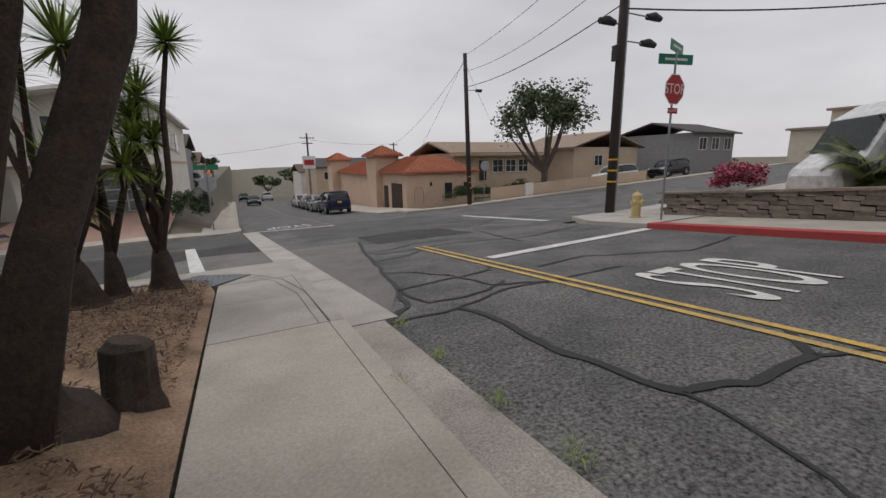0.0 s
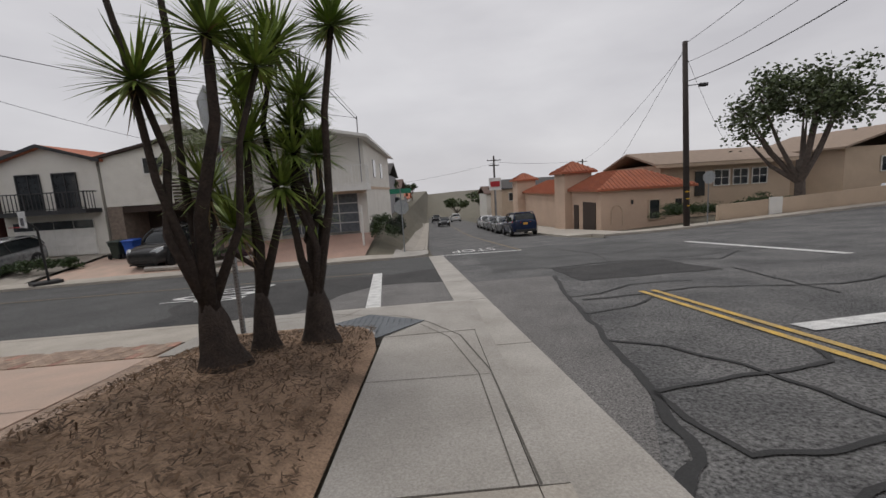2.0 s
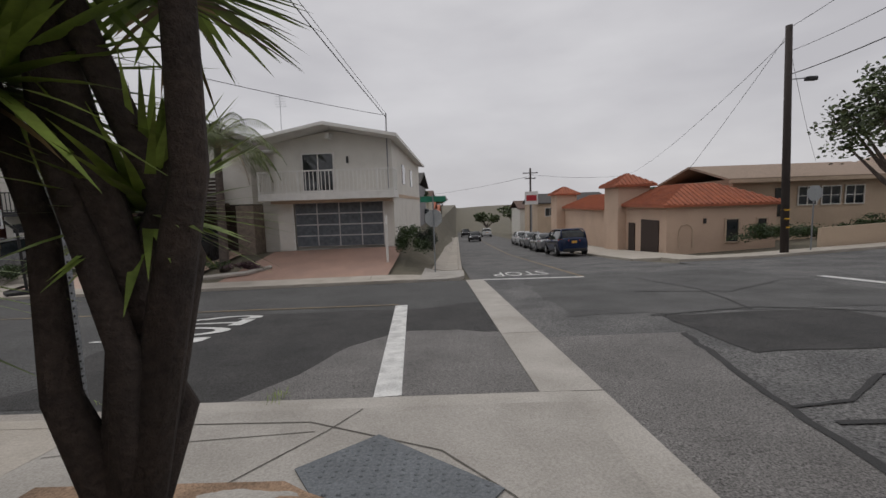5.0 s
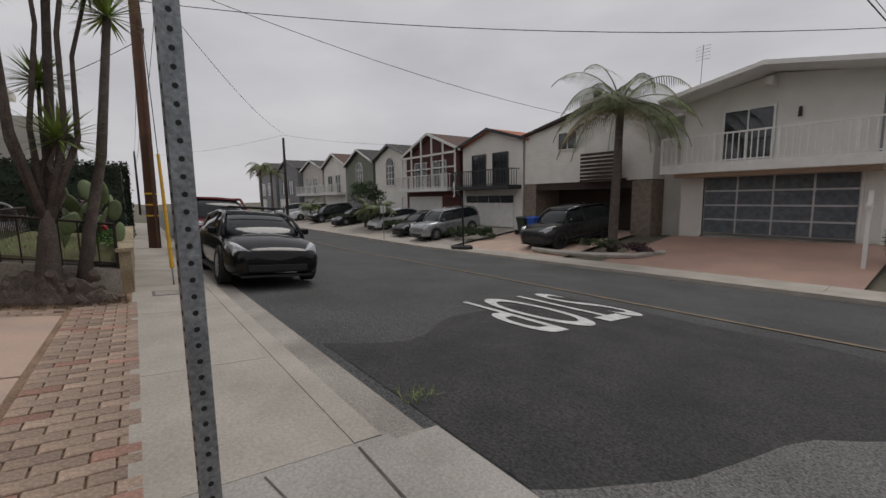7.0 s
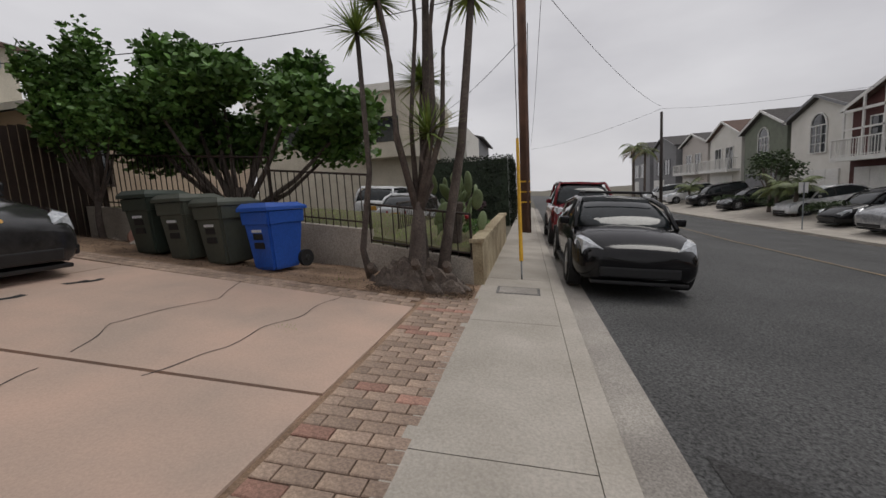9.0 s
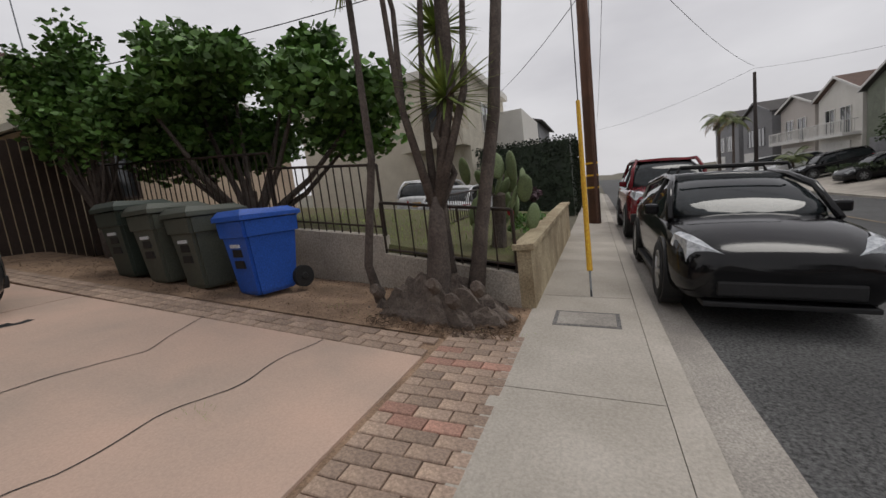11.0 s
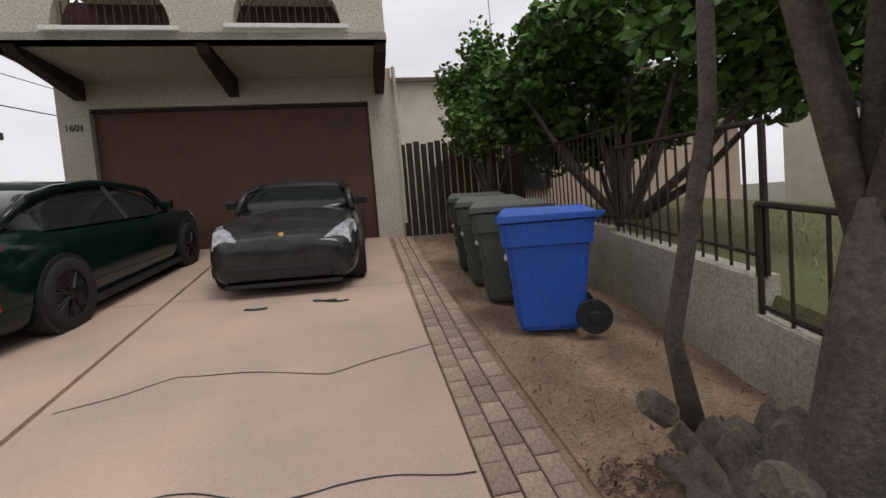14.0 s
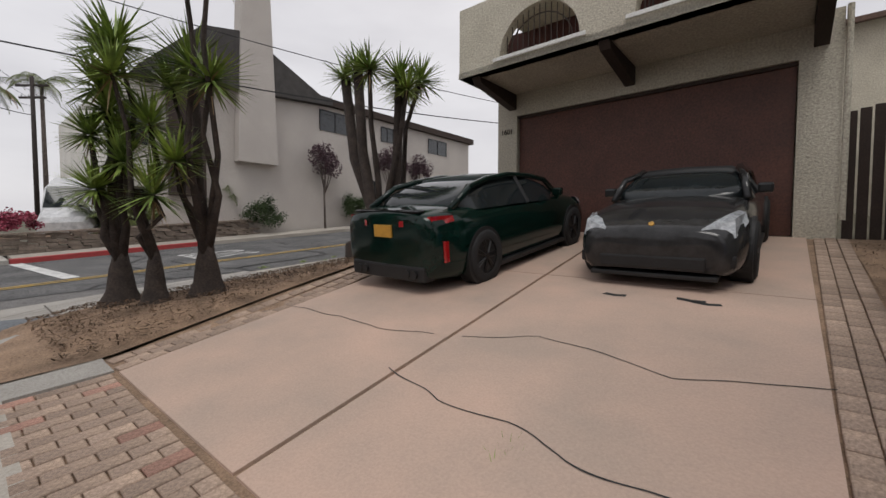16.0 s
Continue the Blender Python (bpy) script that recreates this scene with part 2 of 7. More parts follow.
# ---- shape helpers ----
def H(x, y):
    """Height of the ground sheet."""
    z = 0.018 * max(x, -18) - 0.0793 * max(min(y, 30), -60)
    if y > 30:
        z -= 0.055 * (min(y, 120) - 30)
    if x > 16:
        z += 0.035 * (min(x, 60) - 16)
    if y > 13.6:
        k = min(1, max(0, (1.6 - x) / 1.6))
        flat = 0.018 * max(x, -18) - 0.0793 * 13.6 + 0.11 * (min(y, 20) - 13.6)
        z += k * (flat - z)
    if y < -0.9:
        k = min(1, max(0, (2.2 - x) / 2.2)) * min(1, max(0, (x + 8.5) / 1.5))
        z += k * 0.068 * min(-0.9 - y, 9)
    if -0.3 < x < 2.2 and -9 < y < -0.2:
        z += 0.15 * min(1, (2.2 - x) / 0.5) * min(1, (x + 0.3) / 0.6) * min(1, -0.2 - y)
    return z


def part(name, bm, material, parent=None, label="", smooth=False):
    me = bpy.data.meshes.new(name)
    bm.normal_update()
    bm.to_mesh(me)
    bm.free()
    for m in material if isinstance(material, (list, tuple)) else [material]:
        me.materials.append(m)
    if smooth:
        me.polygons.foreach_set("use_smooth", [True] * len(me.polygons))
    ob = new(name, me)
    if parent is not None:
        ob.parent = parent
    if label:
        ob["label"] = label
    return ob


def thing(name, m, label, category, group="", kind=""):
    ob = new(name)
    ob.empty_display_size = 0.2
    ob.matrix_world = m
    return tagged(ob, label, category, group, kind)


def on(x, y, rz=0, dz=0.0):
    return pose(x, y, H(x, y) + dz, 0, 0, rz)


def box(x0, x1, y0, y1, z0, z1, bm=None, bevel=0.0):
    bm2 = bmesh.new()
    bmesh.ops.create_cube(bm2, size=1, matrix=Matrix.Translation(((x0 + x1) / 2, (y0 + y1) / 2, (z0 + z1) / 2)) @ Matrix.Diagonal((abs(x1 - x0), abs(y1 - y0), abs(z1 - z0), 1)))
    if bevel:
        bmesh.ops.bevel(bm2, geom=bm2.edges[:], offset=bevel, segments=2, affect="EDGES", profile=0.6)
    return bm2 if bm is None else join(bm, bm2)


def join(bm, other):
    me = bpy.data.meshes.new("tmp")
    other.to_mesh(me)
    other.free()
    bm.from_mesh(me)
    bpy.data.meshes.remove(me)
    return bm


def cyl(r0, r1, p0, p1, n=12, bm=None):
    return tube([p0, p1], [r0, r1], n, bm)


def tube(path, radii, n=8, bm=None, cap=True, wob=0.0):
    bm = bm or bmesh.new()
    path = [Vector(p) for p in path]
    rings = []
    side = None
    for i, p in enumerate(path):
        d = (path[min(i + 1, len(path) - 1)] - path[max(i - 1, 0)]).normalized()
        if side is None:
            side = d.orthogonal().normalized()
        side = (side - d * side.dot(d)).normalized()
        up = d.cross(side)
        ring = []
        for j in range(n):
            a = 2 * math.pi * j / n
            r = radii[i] * (1 + wob * noise.noise(Vector((p.x * 3 + j * 1.7, p.y * 3, p.z * 3))))
            ring.append(bm.verts.new(p + side * (r * math.cos(a)) + up * (r * math.sin(a))))
        rings.append(ring)
    for a, b in zip(rings, rings[1:]):
        for j in range(n):
            bm.faces.new((a[j], a[(j + 1) % n], b[(j + 1) % n], b[j]))
    if cap:
        bm.faces.new(rings[0][::-1])
        bm.faces.new(rings[-1])
    return bm


def prism(poly, z0, z1, axis="z"):
    """A flat polygon given thickness. axis: the direction of its thickness; poly lies in the other two axes."""
    bm = bmesh.new()

    def at(p, q, d):
        return (p, q, d) if axis == "z" else ((p, d, q) if axis == "y" else (d, p, q))

    a = [bm.verts.new(at(p, q, z0)) for p, q in poly]
    b = [bm.verts.new(at(p, q, z1)) for p, q in poly]
    bm.faces.new(a[::-1])
    bm.faces.new(b)
    for i in range(len(poly)):
        j = (i + 1) % len(poly)
        bm.faces.new((a[i], a[j], b[j], b[i]))
    bmesh.ops.recalc_face_normals(bm, faces=bm.faces[:])
    return bm


def sheet(x0, x1, y0, y1, dz, step=1.0, thick=0.0, edge=None, rough=0.0):
    """A patch of surface that follows the ground; edge(x, y) may shift its points."""
    bm = bmesh.new()
    nx, ny = max(1, round((x1 - x0) / step)), max(1, round((y1 - y0) / step))
    grid = []
    for i in range(nx + 1):
        col = []
        for j in range(ny + 1):
            x, y = x0 + (x1 - x0) * i / nx, y0 + (y1 - y0) * j / ny
            if edge:
                x, y = edge(x, y)
            z = H(x, y) + dz
            if rough and 0 < i < nx and 0 < j < ny:
                z += rough * (noise.noise(Vector((x * 1.3, y * 1.3, 0))) + 0.5 * noise.noise(Vector((x * 5, y * 5, 3))))
            col.append(bm.verts.new((x, y, z)))
        grid.append(col)
    for i in range(nx):
        for j in range(ny):
            bm.faces.new((grid[i][j], grid[i + 1][j], grid[i + 1][j + 1], grid[i][j + 1]))
    if thick:
        r = bmesh.ops.extrude_face_region(bm, geom=bm.faces[:])
        bmesh.ops.translate(bm, verts=[v for v in r["geom"] if isinstance(v, bmesh.types.BMVert)], vec=(0, 0, thick))
        bmesh.ops.recalc_face_normals(bm, faces=bm.faces[:])
    return bm


def ribbon(path, width, dz, wob=0.0, sub=8):
    """A thin flat strip that follows the ground along a wandering line."""
    bm = bmesh.new()
    pts = []
    for (ax, ay), (bx, by) in zip(path, path[1:]):
        for s in range(sub):
            u = s / sub
            x, y = ax + (bx - ax) * u, ay + (by - ay) * u
            pts.append((x + wob * noise.noise(Vector((x * 2.1, y * 2.1, 5))), y + wob * noise.noise(Vector((x * 2.1, y * 2.1, 9)))))
    pts.append(path[-1])
    prev = None
    for i, (x, y) in enumerate(pts):
        qx, qy = pts[min(i + 1, len(pts) - 1)]
        px, py = pts[max(i - 1, 0)]
        d = Vector((qx - px, qy - py)).normalized()
        w = width / 2 * (0.7 + 0.6 * abs(noise.noise(Vector((x * 3, y * 3, 1)))) if wob else 1)
        a = bm.verts.new((x - d.y * w, y + d.x * w, H(x - d.y * w, y + d.x * w) + dz))
        b = bm.verts.new((x + d.y * w, y - d.x * w, H(x + d.y * w, y - d.x * w) + dz))
        if prev:
            bm.faces.new((prev[1], b, a, prev[0]))
        prev = (a, b)
    return bm


def lettering(words, size, m, material, parent=None, name="lettering", stretch=1.0, thick=0.001):
    cu = bpy.data.curves.new("letters", "FONT")
    cu.body, cu.size, cu.align_x, cu.align_y, cu.extrude = words, size, "CENTER", "CENTER", thick
    tmp = bpy.data.objects.new("letters", cu)
    scene.collection.objects.link(tmp)
    me = bpy.data.meshes.new_from_object(tmp.evaluated_get(bpy.context.evaluated_depsgraph_get()))
    bpy.data.objects.remove(tmp)
    me.transform(Matrix.Diagonal((1, stretch, 1, 1)))
    me.materials.clear()
    me.materials.append(material)
    ob = new(name, me)
    if parent is not None:
        ob.parent = parent
        ob.matrix_local = m
    else:
        ob.matrix_world = m
    return ob


def structure(ob, label, category):
    return tagged(ob, label, category, kind="structure")

# ---- the setting: ground, roads, pavements ----
def far_grid():
    bm = bmesh.new()
    xs = [-400, -200, -120, -80] + list(range(-60, -18, 6)) + list(range(-18, 20, 1)) + list(range(20, 64, 4)) + [80, 130, 220, 400]
    ys = [-400, -200, -100, -60, -40, -30, -24] + list(range(-20, 24, 1)) + list(range(24, 64, 4)) + [80, 120, 200, 400, 900]
    v = [[bm.verts.new((x, y, H(x, y) - 0.12)) for y in ys] for x in xs]
    for i in range(len(xs) - 1):
        for j in range(len(ys) - 1):
            bm.faces.new((v[i][j], v[i + 1][j], v[i + 1][j + 1], v[i][j + 1]))
    return bm


structure(part("ground", far_grid(), M["earth"]), "bare brown ground of the lots round the crossing", "ground")


def main_edge(x, y):
    """The west side of the main road draws in towards the north; the east side too."""
    w = 4.0 if y < -4 else (4.0 - 0.75 * (y + 4) / 14 if y < 10 else 3.25 - 0.35 * min(1, (y - 10) / 10))
    e = 12.6 if y < 14 else max(11.0, 12.6 - (y - 14) * 0.3)
    return w - 0.2 + (x - 2.5) / 10.1 * (e - w + 0.2), y


structure(part("road", sheet(2.5, 12.6, -60, 130, -0.06, 1.0, edge=main_edge), M["asphalt"]), "cracked grey asphalt main road running downhill", "road")
structure(part("road", sheet(-120, 3.9, 1.2, 12.6, -0.062, 1.3), M["asphalt_side"]), "dark asphalt side road meeting the main road", "road")
structure(part("road", sheet(12.4, 90, 2.2, 16.5, -0.062, 1.5), M["asphalt"]), "grey asphalt road rising away from the crossing", "road")


def wavy(bx, by, amp=0.12):
    def edge(x, y):
        return x + amp * noise.noise(Vector((x * 0.9, y * 1.6, bx))), y + amp * noise.noise(Vector((x * 1.4, y * 0.9, by)))
    return edge


def along(v, xs, ys):
    """Piecewise straight line through the knots."""
    for a, b, c, d in zip(xs, xs[1:], ys, ys[1:]):
        if v <= b:
            return c + (d - c) * max(0, v - a) / (b - a)
    return ys[-1]


def strip_edge(x, y):
    far = along(y, (-4.45, -3.03, -1.25, 0.94, 3.7), (4.0, 4.67, 5.0, 5.32, 5.9))
    near = 3.97 if y < -4 else 3.97 - 0.04 * (y + 4)
    return near + (far - near) * (x - 3.9) / 2.0, y


def patch_edge(x, y):
    top = along(x, (0.0, 0.22, 0.49, 0.75, 1.48, 2.47, 3.5), (1.4, 1.75, 2.3, 3.5, 4.5, 4.45, 4.0)) + 0.12 * noise.noise(Vector((x * 3, 0, 8))) + 0.06 * noise.noise(Vector((x * 11, 0, 8)))
    return x, 1.36 + (y - 1.45) / 2.85 * (top - 1.36)


# patches of newer and older asphalt
structure(part("road", sheet(-3.4, 3.4, 1.48, 6.9, -0.057, 0.3, edge=lambda x, y: (x + (0.9 * noise.noise(Vector((0, y * 0.6, 2))) + (6.9 - y) * 0.2 - 0.6) * max(0, -1.5 - x) / 1.9, y + 0.7 * noise.noise(Vector((x * 0.5, 0, 4))) * max(0, y - 4.5) / 2.4)), M["asphalt_dark"]), "darker worn asphalt by the limit line", "road")
structure(part("road", sheet(0.0, 3.5, 1.45, 4.3, -0.052, 0.1, edge=patch_edge), M["asphalt_patch"]), "pale grey asphalt patch beside the limit line", "road")
structure(part("road", sheet(3.9, 5.9, -4.4, 3.7, -0.053, 0.4, edge=strip_edge), M["asphalt_patch"]), "pale strip of asphalt along the gutter", "road")
structure(part("road", sheet(6.2, 9.3, 2.6, 5.0, -0.053, 0.3, edge=wavy(4, 5)), M["asphalt_dark"]), "darker square asphalt patch in the crossing", "road")
structure(part("road", sheet(4.6, 12, 5.2, 12.5, -0.054, 0.5, edge=wavy(7, 3, 0.4)), mat("mottled_asphalt", (0.12, 0.12, 0.118), 0.9, (0.06, 0.06, 0.06), 0.9, 90, 0.6)), "mottled asphalt in the middle of the crossing", "road")

# tar-filled cracks
for path, w in (
    ([(3.97, -4.45), (4.42, -4.0), (4.67, -3.03), (5.0, -1.25), (5.32, 0.94), (5.75, 3.0), (5.9, 3.65)], 0.10),
    ([(4.97, -1.67), (5.44, -1.99), (5.78, -2.9), (6.48, -2.8), (6.7, -2.3)], 0.06),
    ([(4.67, -3.03), (5.31, -2.95), (5.78, -2.9), (5.94, -3.77), (6.9, -4.2)], 0.07),
    ([(4.67, -3.03), (4.72, -4.01), (5.21, -4.03), (5.65, -3.99), (6.2, -3.6)], 0.07),
    ([(3.97, -4.44), (4.35, -4.44), (4.99, -4.45), (5.94, -4.07), (8.2, -4.1)], 0.06),
    ([(4.99, -4.45), (5.05, -5.23), (5.02, -6.0), (5.1, -6.62), (5.2, -7.12), (5.66, -7.3), (6.5, -7.27), (7.0, -6.9)], 0.11),
    ([(5.2, -7.12), (5.0, -8.0), (4.4, -8.8)], 0.04), ([(6.5, -7.27), (7.6, -7.9), (9.0, -7.6)], 0.06),
    ([(5.32, 0.94), (6.0, 1.1), (6.8, 1.7), (8.0, 1.6)], 0.06), ([(5.15, -0.3), (6.0, -0.1), (6.6, 0.4)], 0.05),
    ([(7.0, -8.0), (8.2, -9.0), (9.2, -8.2), (11, -8.6)], 0.07),
    ([(7.2, -3.2), (8.4, -3.0), (10.2, -4.0), (12.3, -3.6)], 0.06),
    ([(5.5, 0.6), (7.6, 0.9), (9.6, 0.2), (12.2, 0.9)], 0.07),
    ([(6.0, 5.0), (8.2, 5.4), (10.5, 4.2), (12, 5.6)], 0.07),
    ([(7.0, 8.0), (9.0, 7.4), (11.4, 9.0)], 0.06),
    ([(8.0, 5.2), (8.6, 8.0), (8.2, 11)], 0.06),
    ([(4.4, -9.4), (5.6, -9.0), (7.0, -10.2)], 0.06),
    ([(9.0, -0.4), (9.6, 2.6)], 0.05),
):
    structure(part("road_crack", ribbon(path, w, -0.047, 0.09), M["tar"]), "dark tar-filled crack in the road", "crack")

# road paint
for dx in (-0.11, 0.11):
    structure(part("road_line", ribbon([(6.88 + dx, -40), (6.88 + dx, -8), (6.76 + dx, 0.95)], 0.10, -0.046, 0, 30), M["yellow_paint"]), "worn double yellow centre line", "road line")
structure(part("road_line", ribbon([(7.1, -1.8), (12.5, -1.3)], 0.3, -0.044, 0, 12), M["white_paint"]), "white limit line across the lane", "road line")
structure(part("road_line", ribbon([(1.74, 1.5), (1.1, 7.3)], 0.29, -0.046, 0, 20), M["white_paint"]), "cracked white limit line across the side road", "road line")
structure(part("road_line", ribbon([(1.0, 7.45), (-20, 8.0), (-100, 8.0)], 0.1, -0.048, 0, 30), M["yellow_worn"]), "faded yellow centre line", "road line")
structure(part("road_line", ribbon([(3.4, 12.4), (6.9, 11.9)], 0.28, -0.046, 0, 12), M["white_paint"]), "white limit line at the far side", "road line")
structure(part("road_line", ribbon([(6.9, 12), (6.4, 40), (6.4, 110)], 0.12, -0.046, 0, 30), M["yellow_worn"]), "faded yellow centre line", "road line")
structure(part("road_line", ribbon([(12.9, 3.2), (12.9, 9.5)], 0.28, -0.046, 0, 12), M["white_paint"]), "white limit line across the rising road", "road line")
TILT = math.degrees(math.atan(0.0793))
for x, y, rz, sx, sy, what in ((8.7, -5.65, 0, 0.85, 3.1, "STOP"), (-3.25, 5.45, -90, 1.12, 2.9, "STOP"), (5.0, 14.2, 180, 0.9, 2.6, "STOP")):
    n = Vector((-0.018, 0.0793, 1)).normalized()
    q = Vector((0, 0, 1)).rotation_difference(n).to_matrix().to_4x4()
    ob = lettering(what, sx, Matrix.Translation((x, y, H(x, y) - 0.045)) @ q @ pose(0, 0, 0, 0, 0, rz), M["white_paint"], None, "road_marking", sy)
    structure(ob, "white stretched word painted on the asphalt", "road marking")


# pavements, kerbs and gutters
def slabs(name, x0, x1, y0, y1, along, length, dz=0.03, material="concrete", gap=0.005, label="buff concrete pavement slab", offs=0.0):
    """A run of slabs with open joints, one object a slab."""
    a, b = (x0, x1) if along == "x" else (y0, y1)
    root = thing(name, Matrix(), label.replace(" slab", " of square slabs"), "pavement", kind="structure")
    s = a + offs
    if offs:
        s -= length
    while s < b - 0.05:
        e = min(s + length, b)
        s0 = max(s, a)
        r = (s0 + gap, e - gap, y0, y1) if along == "x" else (x0, x1, s0 + gap, e - gap)
        part("slab", sheet(*r, dz - 0.15, 0.7, 0.15), M[material], root)
        s = e
    return root


slabs("pavement", 2.22, 3.42, -34.3, -4.2, "y", 3.3, offs=0.4)
slabs("pavement", 2.22, 3.42, -4.19, -0.95, "y", 3.3, material="concrete_new", label="pale concrete pavement slab")
slabs("pavement", -40, -0.75, -0.26, 0.815, "x", 2.5, offs=2.4)
structure(part("pavement", sheet(-0.75, 3.45, -0.93, 1.05, -0.11, 0.3, 0.14), M["concrete_new"]), "pale concrete corner ramp of the pavement", "pavement")
structure(part("kerb", sheet(-0.75, 3.6, 1.06, 1.42, -0.16, 0.5, 0.14), M["concrete_new"]), "pale concrete kerb at the corner", "kerb")
structure(part("kerb", sheet(-40, -0.76, 0.82, 1.0, -0.15, 1.0, 0.182), M["concrete"]), "worn concrete kerb", "kerb")
structure(part("kerb", sheet(3.43, 3.6, -34, -4.2, -0.15, 0.7, 0.175), M["concrete"]), "worn concrete kerb", "kerb")
structure(part("kerb", sheet(3.43, 3.6, -4.19, 1.04, -0.15, 0.7, 0.175), M["concrete_new"]), "pale concrete kerb dropping into the corner ramp", "kerb")
for path, w in (([(3.44, -4.2), (3.42, -2.45), (3.22, -1.15), (2.8, -0.29), (2.35, 0.25), (1.2, 0.78), (-0.7, 0.82)], 0.016), ([(3.32, -4.2), (3.3, -2.5), (3.08, -1.2), (2.7, -0.42)], 0.01), ([(1.6, 1.02), (1.4, 0.6), (0.9, -0.2)], 0.012), ([(-0.7, 0.3), (0.4, 0.5), (1.3, 0.6)], 0.01), ([(2.2, -2.5), (3.4, -2.55)], 0.008)):
    structure(part("pavement_joint", ribbon(path, w, 0.0345, 0, 6), M["gutter_dark"]), "dark tooled joint in the corner concrete", "joint")
structure(part("gutter", sheet(-40, -0.76, 1.01, 1.34, -0.15, 1.0, 0.105), M["gutter"]), "stained concrete gutter", "gutter")
structure(part("gutter", sheet(3.57, 4.02, -34, -4.35, -0.15, 0.7, 0.107), M["gutter"]), "stained buff concrete gutter", "gutter")


def valley(x, y):
    k = (y + 4.35) / 20
    return x - 0.95 * k, y


slab_root = thing("gutter", Matrix(), "pale concrete valley gutter crossing the side road mouth", "gutter", kind="structure")
for a, b in ((-4.33, -1.5), (-1.48, 1.45), (1.47, 4.0), (4.02, 6.6), (6.62, 9.4), (9.42, 12.4)):
    part("slab", sheet(3.57, 4.2, a, b, -0.15, 0.4, 0.112, edge=valley), M["concrete_new"], slab_root)


# tactile pad with rows of domes
def pad():
    bm = prism([(1.36, 0.04), (2.14, -1.04), (2.75, -0.23), (1.85, 0.5)], 0, 0.012)
    for v in bm.verts:
        v.co.z += H(v.co.x, v.co.y) + 0.033
    for i in range(16):
        for j in range(24):
            x, y = 1.3 + i * 0.09, -0.85 + j * 0.065
            inside = y > 0.04 - (x - 1.36) * 1.385 + 0.06 and y > -1.04 + (x - 2.14) * 1.33 + 0.06 and y < 0.04 + (x - 1.36) * 0.94 - 0.05 and y < 0.5 - (x - 1.85) * 0.81 - 0.05
            if inside:
                bmesh.ops.create_cone(bm, cap_ends=True, segments=6, radius1=0.018, radius2=0.01, depth=0.006, matrix=Matrix.Translation((x, y, H(x, y) + 0.048)))
    return bm


structure(part("tactile_pad", pad(), M["pad"]), "dark grey tactile pad with small domes", "tactile paving")

# far side of the side road, north-west corner
slabs("pavement", -70, 1.0, 12.75, 14.1, "x", 3.0, dz=0.04)
structure(part("kerb", sheet(-70, 1.0, 12.58, 12.74, -0.15, 1.0, 0.2), M["concrete"]), "concrete kerb of the far pavement", "kerb")
structure(part("pavement", sheet(1.0, 2.75, 12.58, 16.2, -0.11, 0.4, 0.14, edge=lambda x, y: (x - max(0, (x - 1) / 1.75) * max(0, 13.6 - y) ** 2 * 0.6, y)), M["concrete_new"]), "rounded concrete corner with a ramp", "pavement")
slabs("pavement", 1.3, 2.5, 16.22, 90, "y", 3.0, dz=0.05)
structure(part("kerb", sheet(2.52, 2.68, 16.22, 90, -0.15, 2.0, 0.2), M["concrete"]), "concrete kerb along the main road", "kerb")
# east side
slabs("pavement", 12.98, 15.0, -34, -1.3, "y", 3.0, dz=0.06)
structure(part("kerb", sheet(12.6, 12.96, -6.6, -1.2, -0.15, 0.7, 0.24), M["red_paint"]), "red-painted kerb", "kerb")
structure(part("kerb", sheet(12.6, 12.96, -34, -6.62, -0.15, 0.9, 0.23), M["concrete"]), "concrete kerb", "kerb")
structure(part("pavement", sheet(12.6, 40, -1.18, 2.6, -0.15, 0.5, 0.22, edge=lambda x, y: (x + max(0, 14 - x) * max(0, y - 0.9) * 0.4, y)), M["concrete_new"]), "rounded concrete corner pavement", "pavement")
structure(part("pavement", sheet(12.6, 60, 16.4, 18.2, -0.15, 1.0, 0.21), M["concrete"]), "concrete pavement along the rising road", "pavement")
structure(part("pavement", sheet(11.2, 14.6, 18.2, 60, -0.15, 1.0, 0.19), M["concrete"]), "concrete pavement by the peach house", "pavement")

# driveway and dirt
def fan(x, y):
    """The driveway widens to the east as it climbs to the garage."""
    return x + (x + 5.42) / 2.37 * 0.09 * max(0, min(8.1, -0.95 - y)), y


def dirt_edge(x, y):
    w = -0.32 + 0.175 * max(0, min(8.1, -0.95 - y))
    e = 2.2 if y < -1.5 else along(y, (-1.5, -0.8, -0.4, -0.12), (2.2, 2.08, 1.85, 1.35))
    return w + (x + 0.32) / 2.52 * (e - w), y


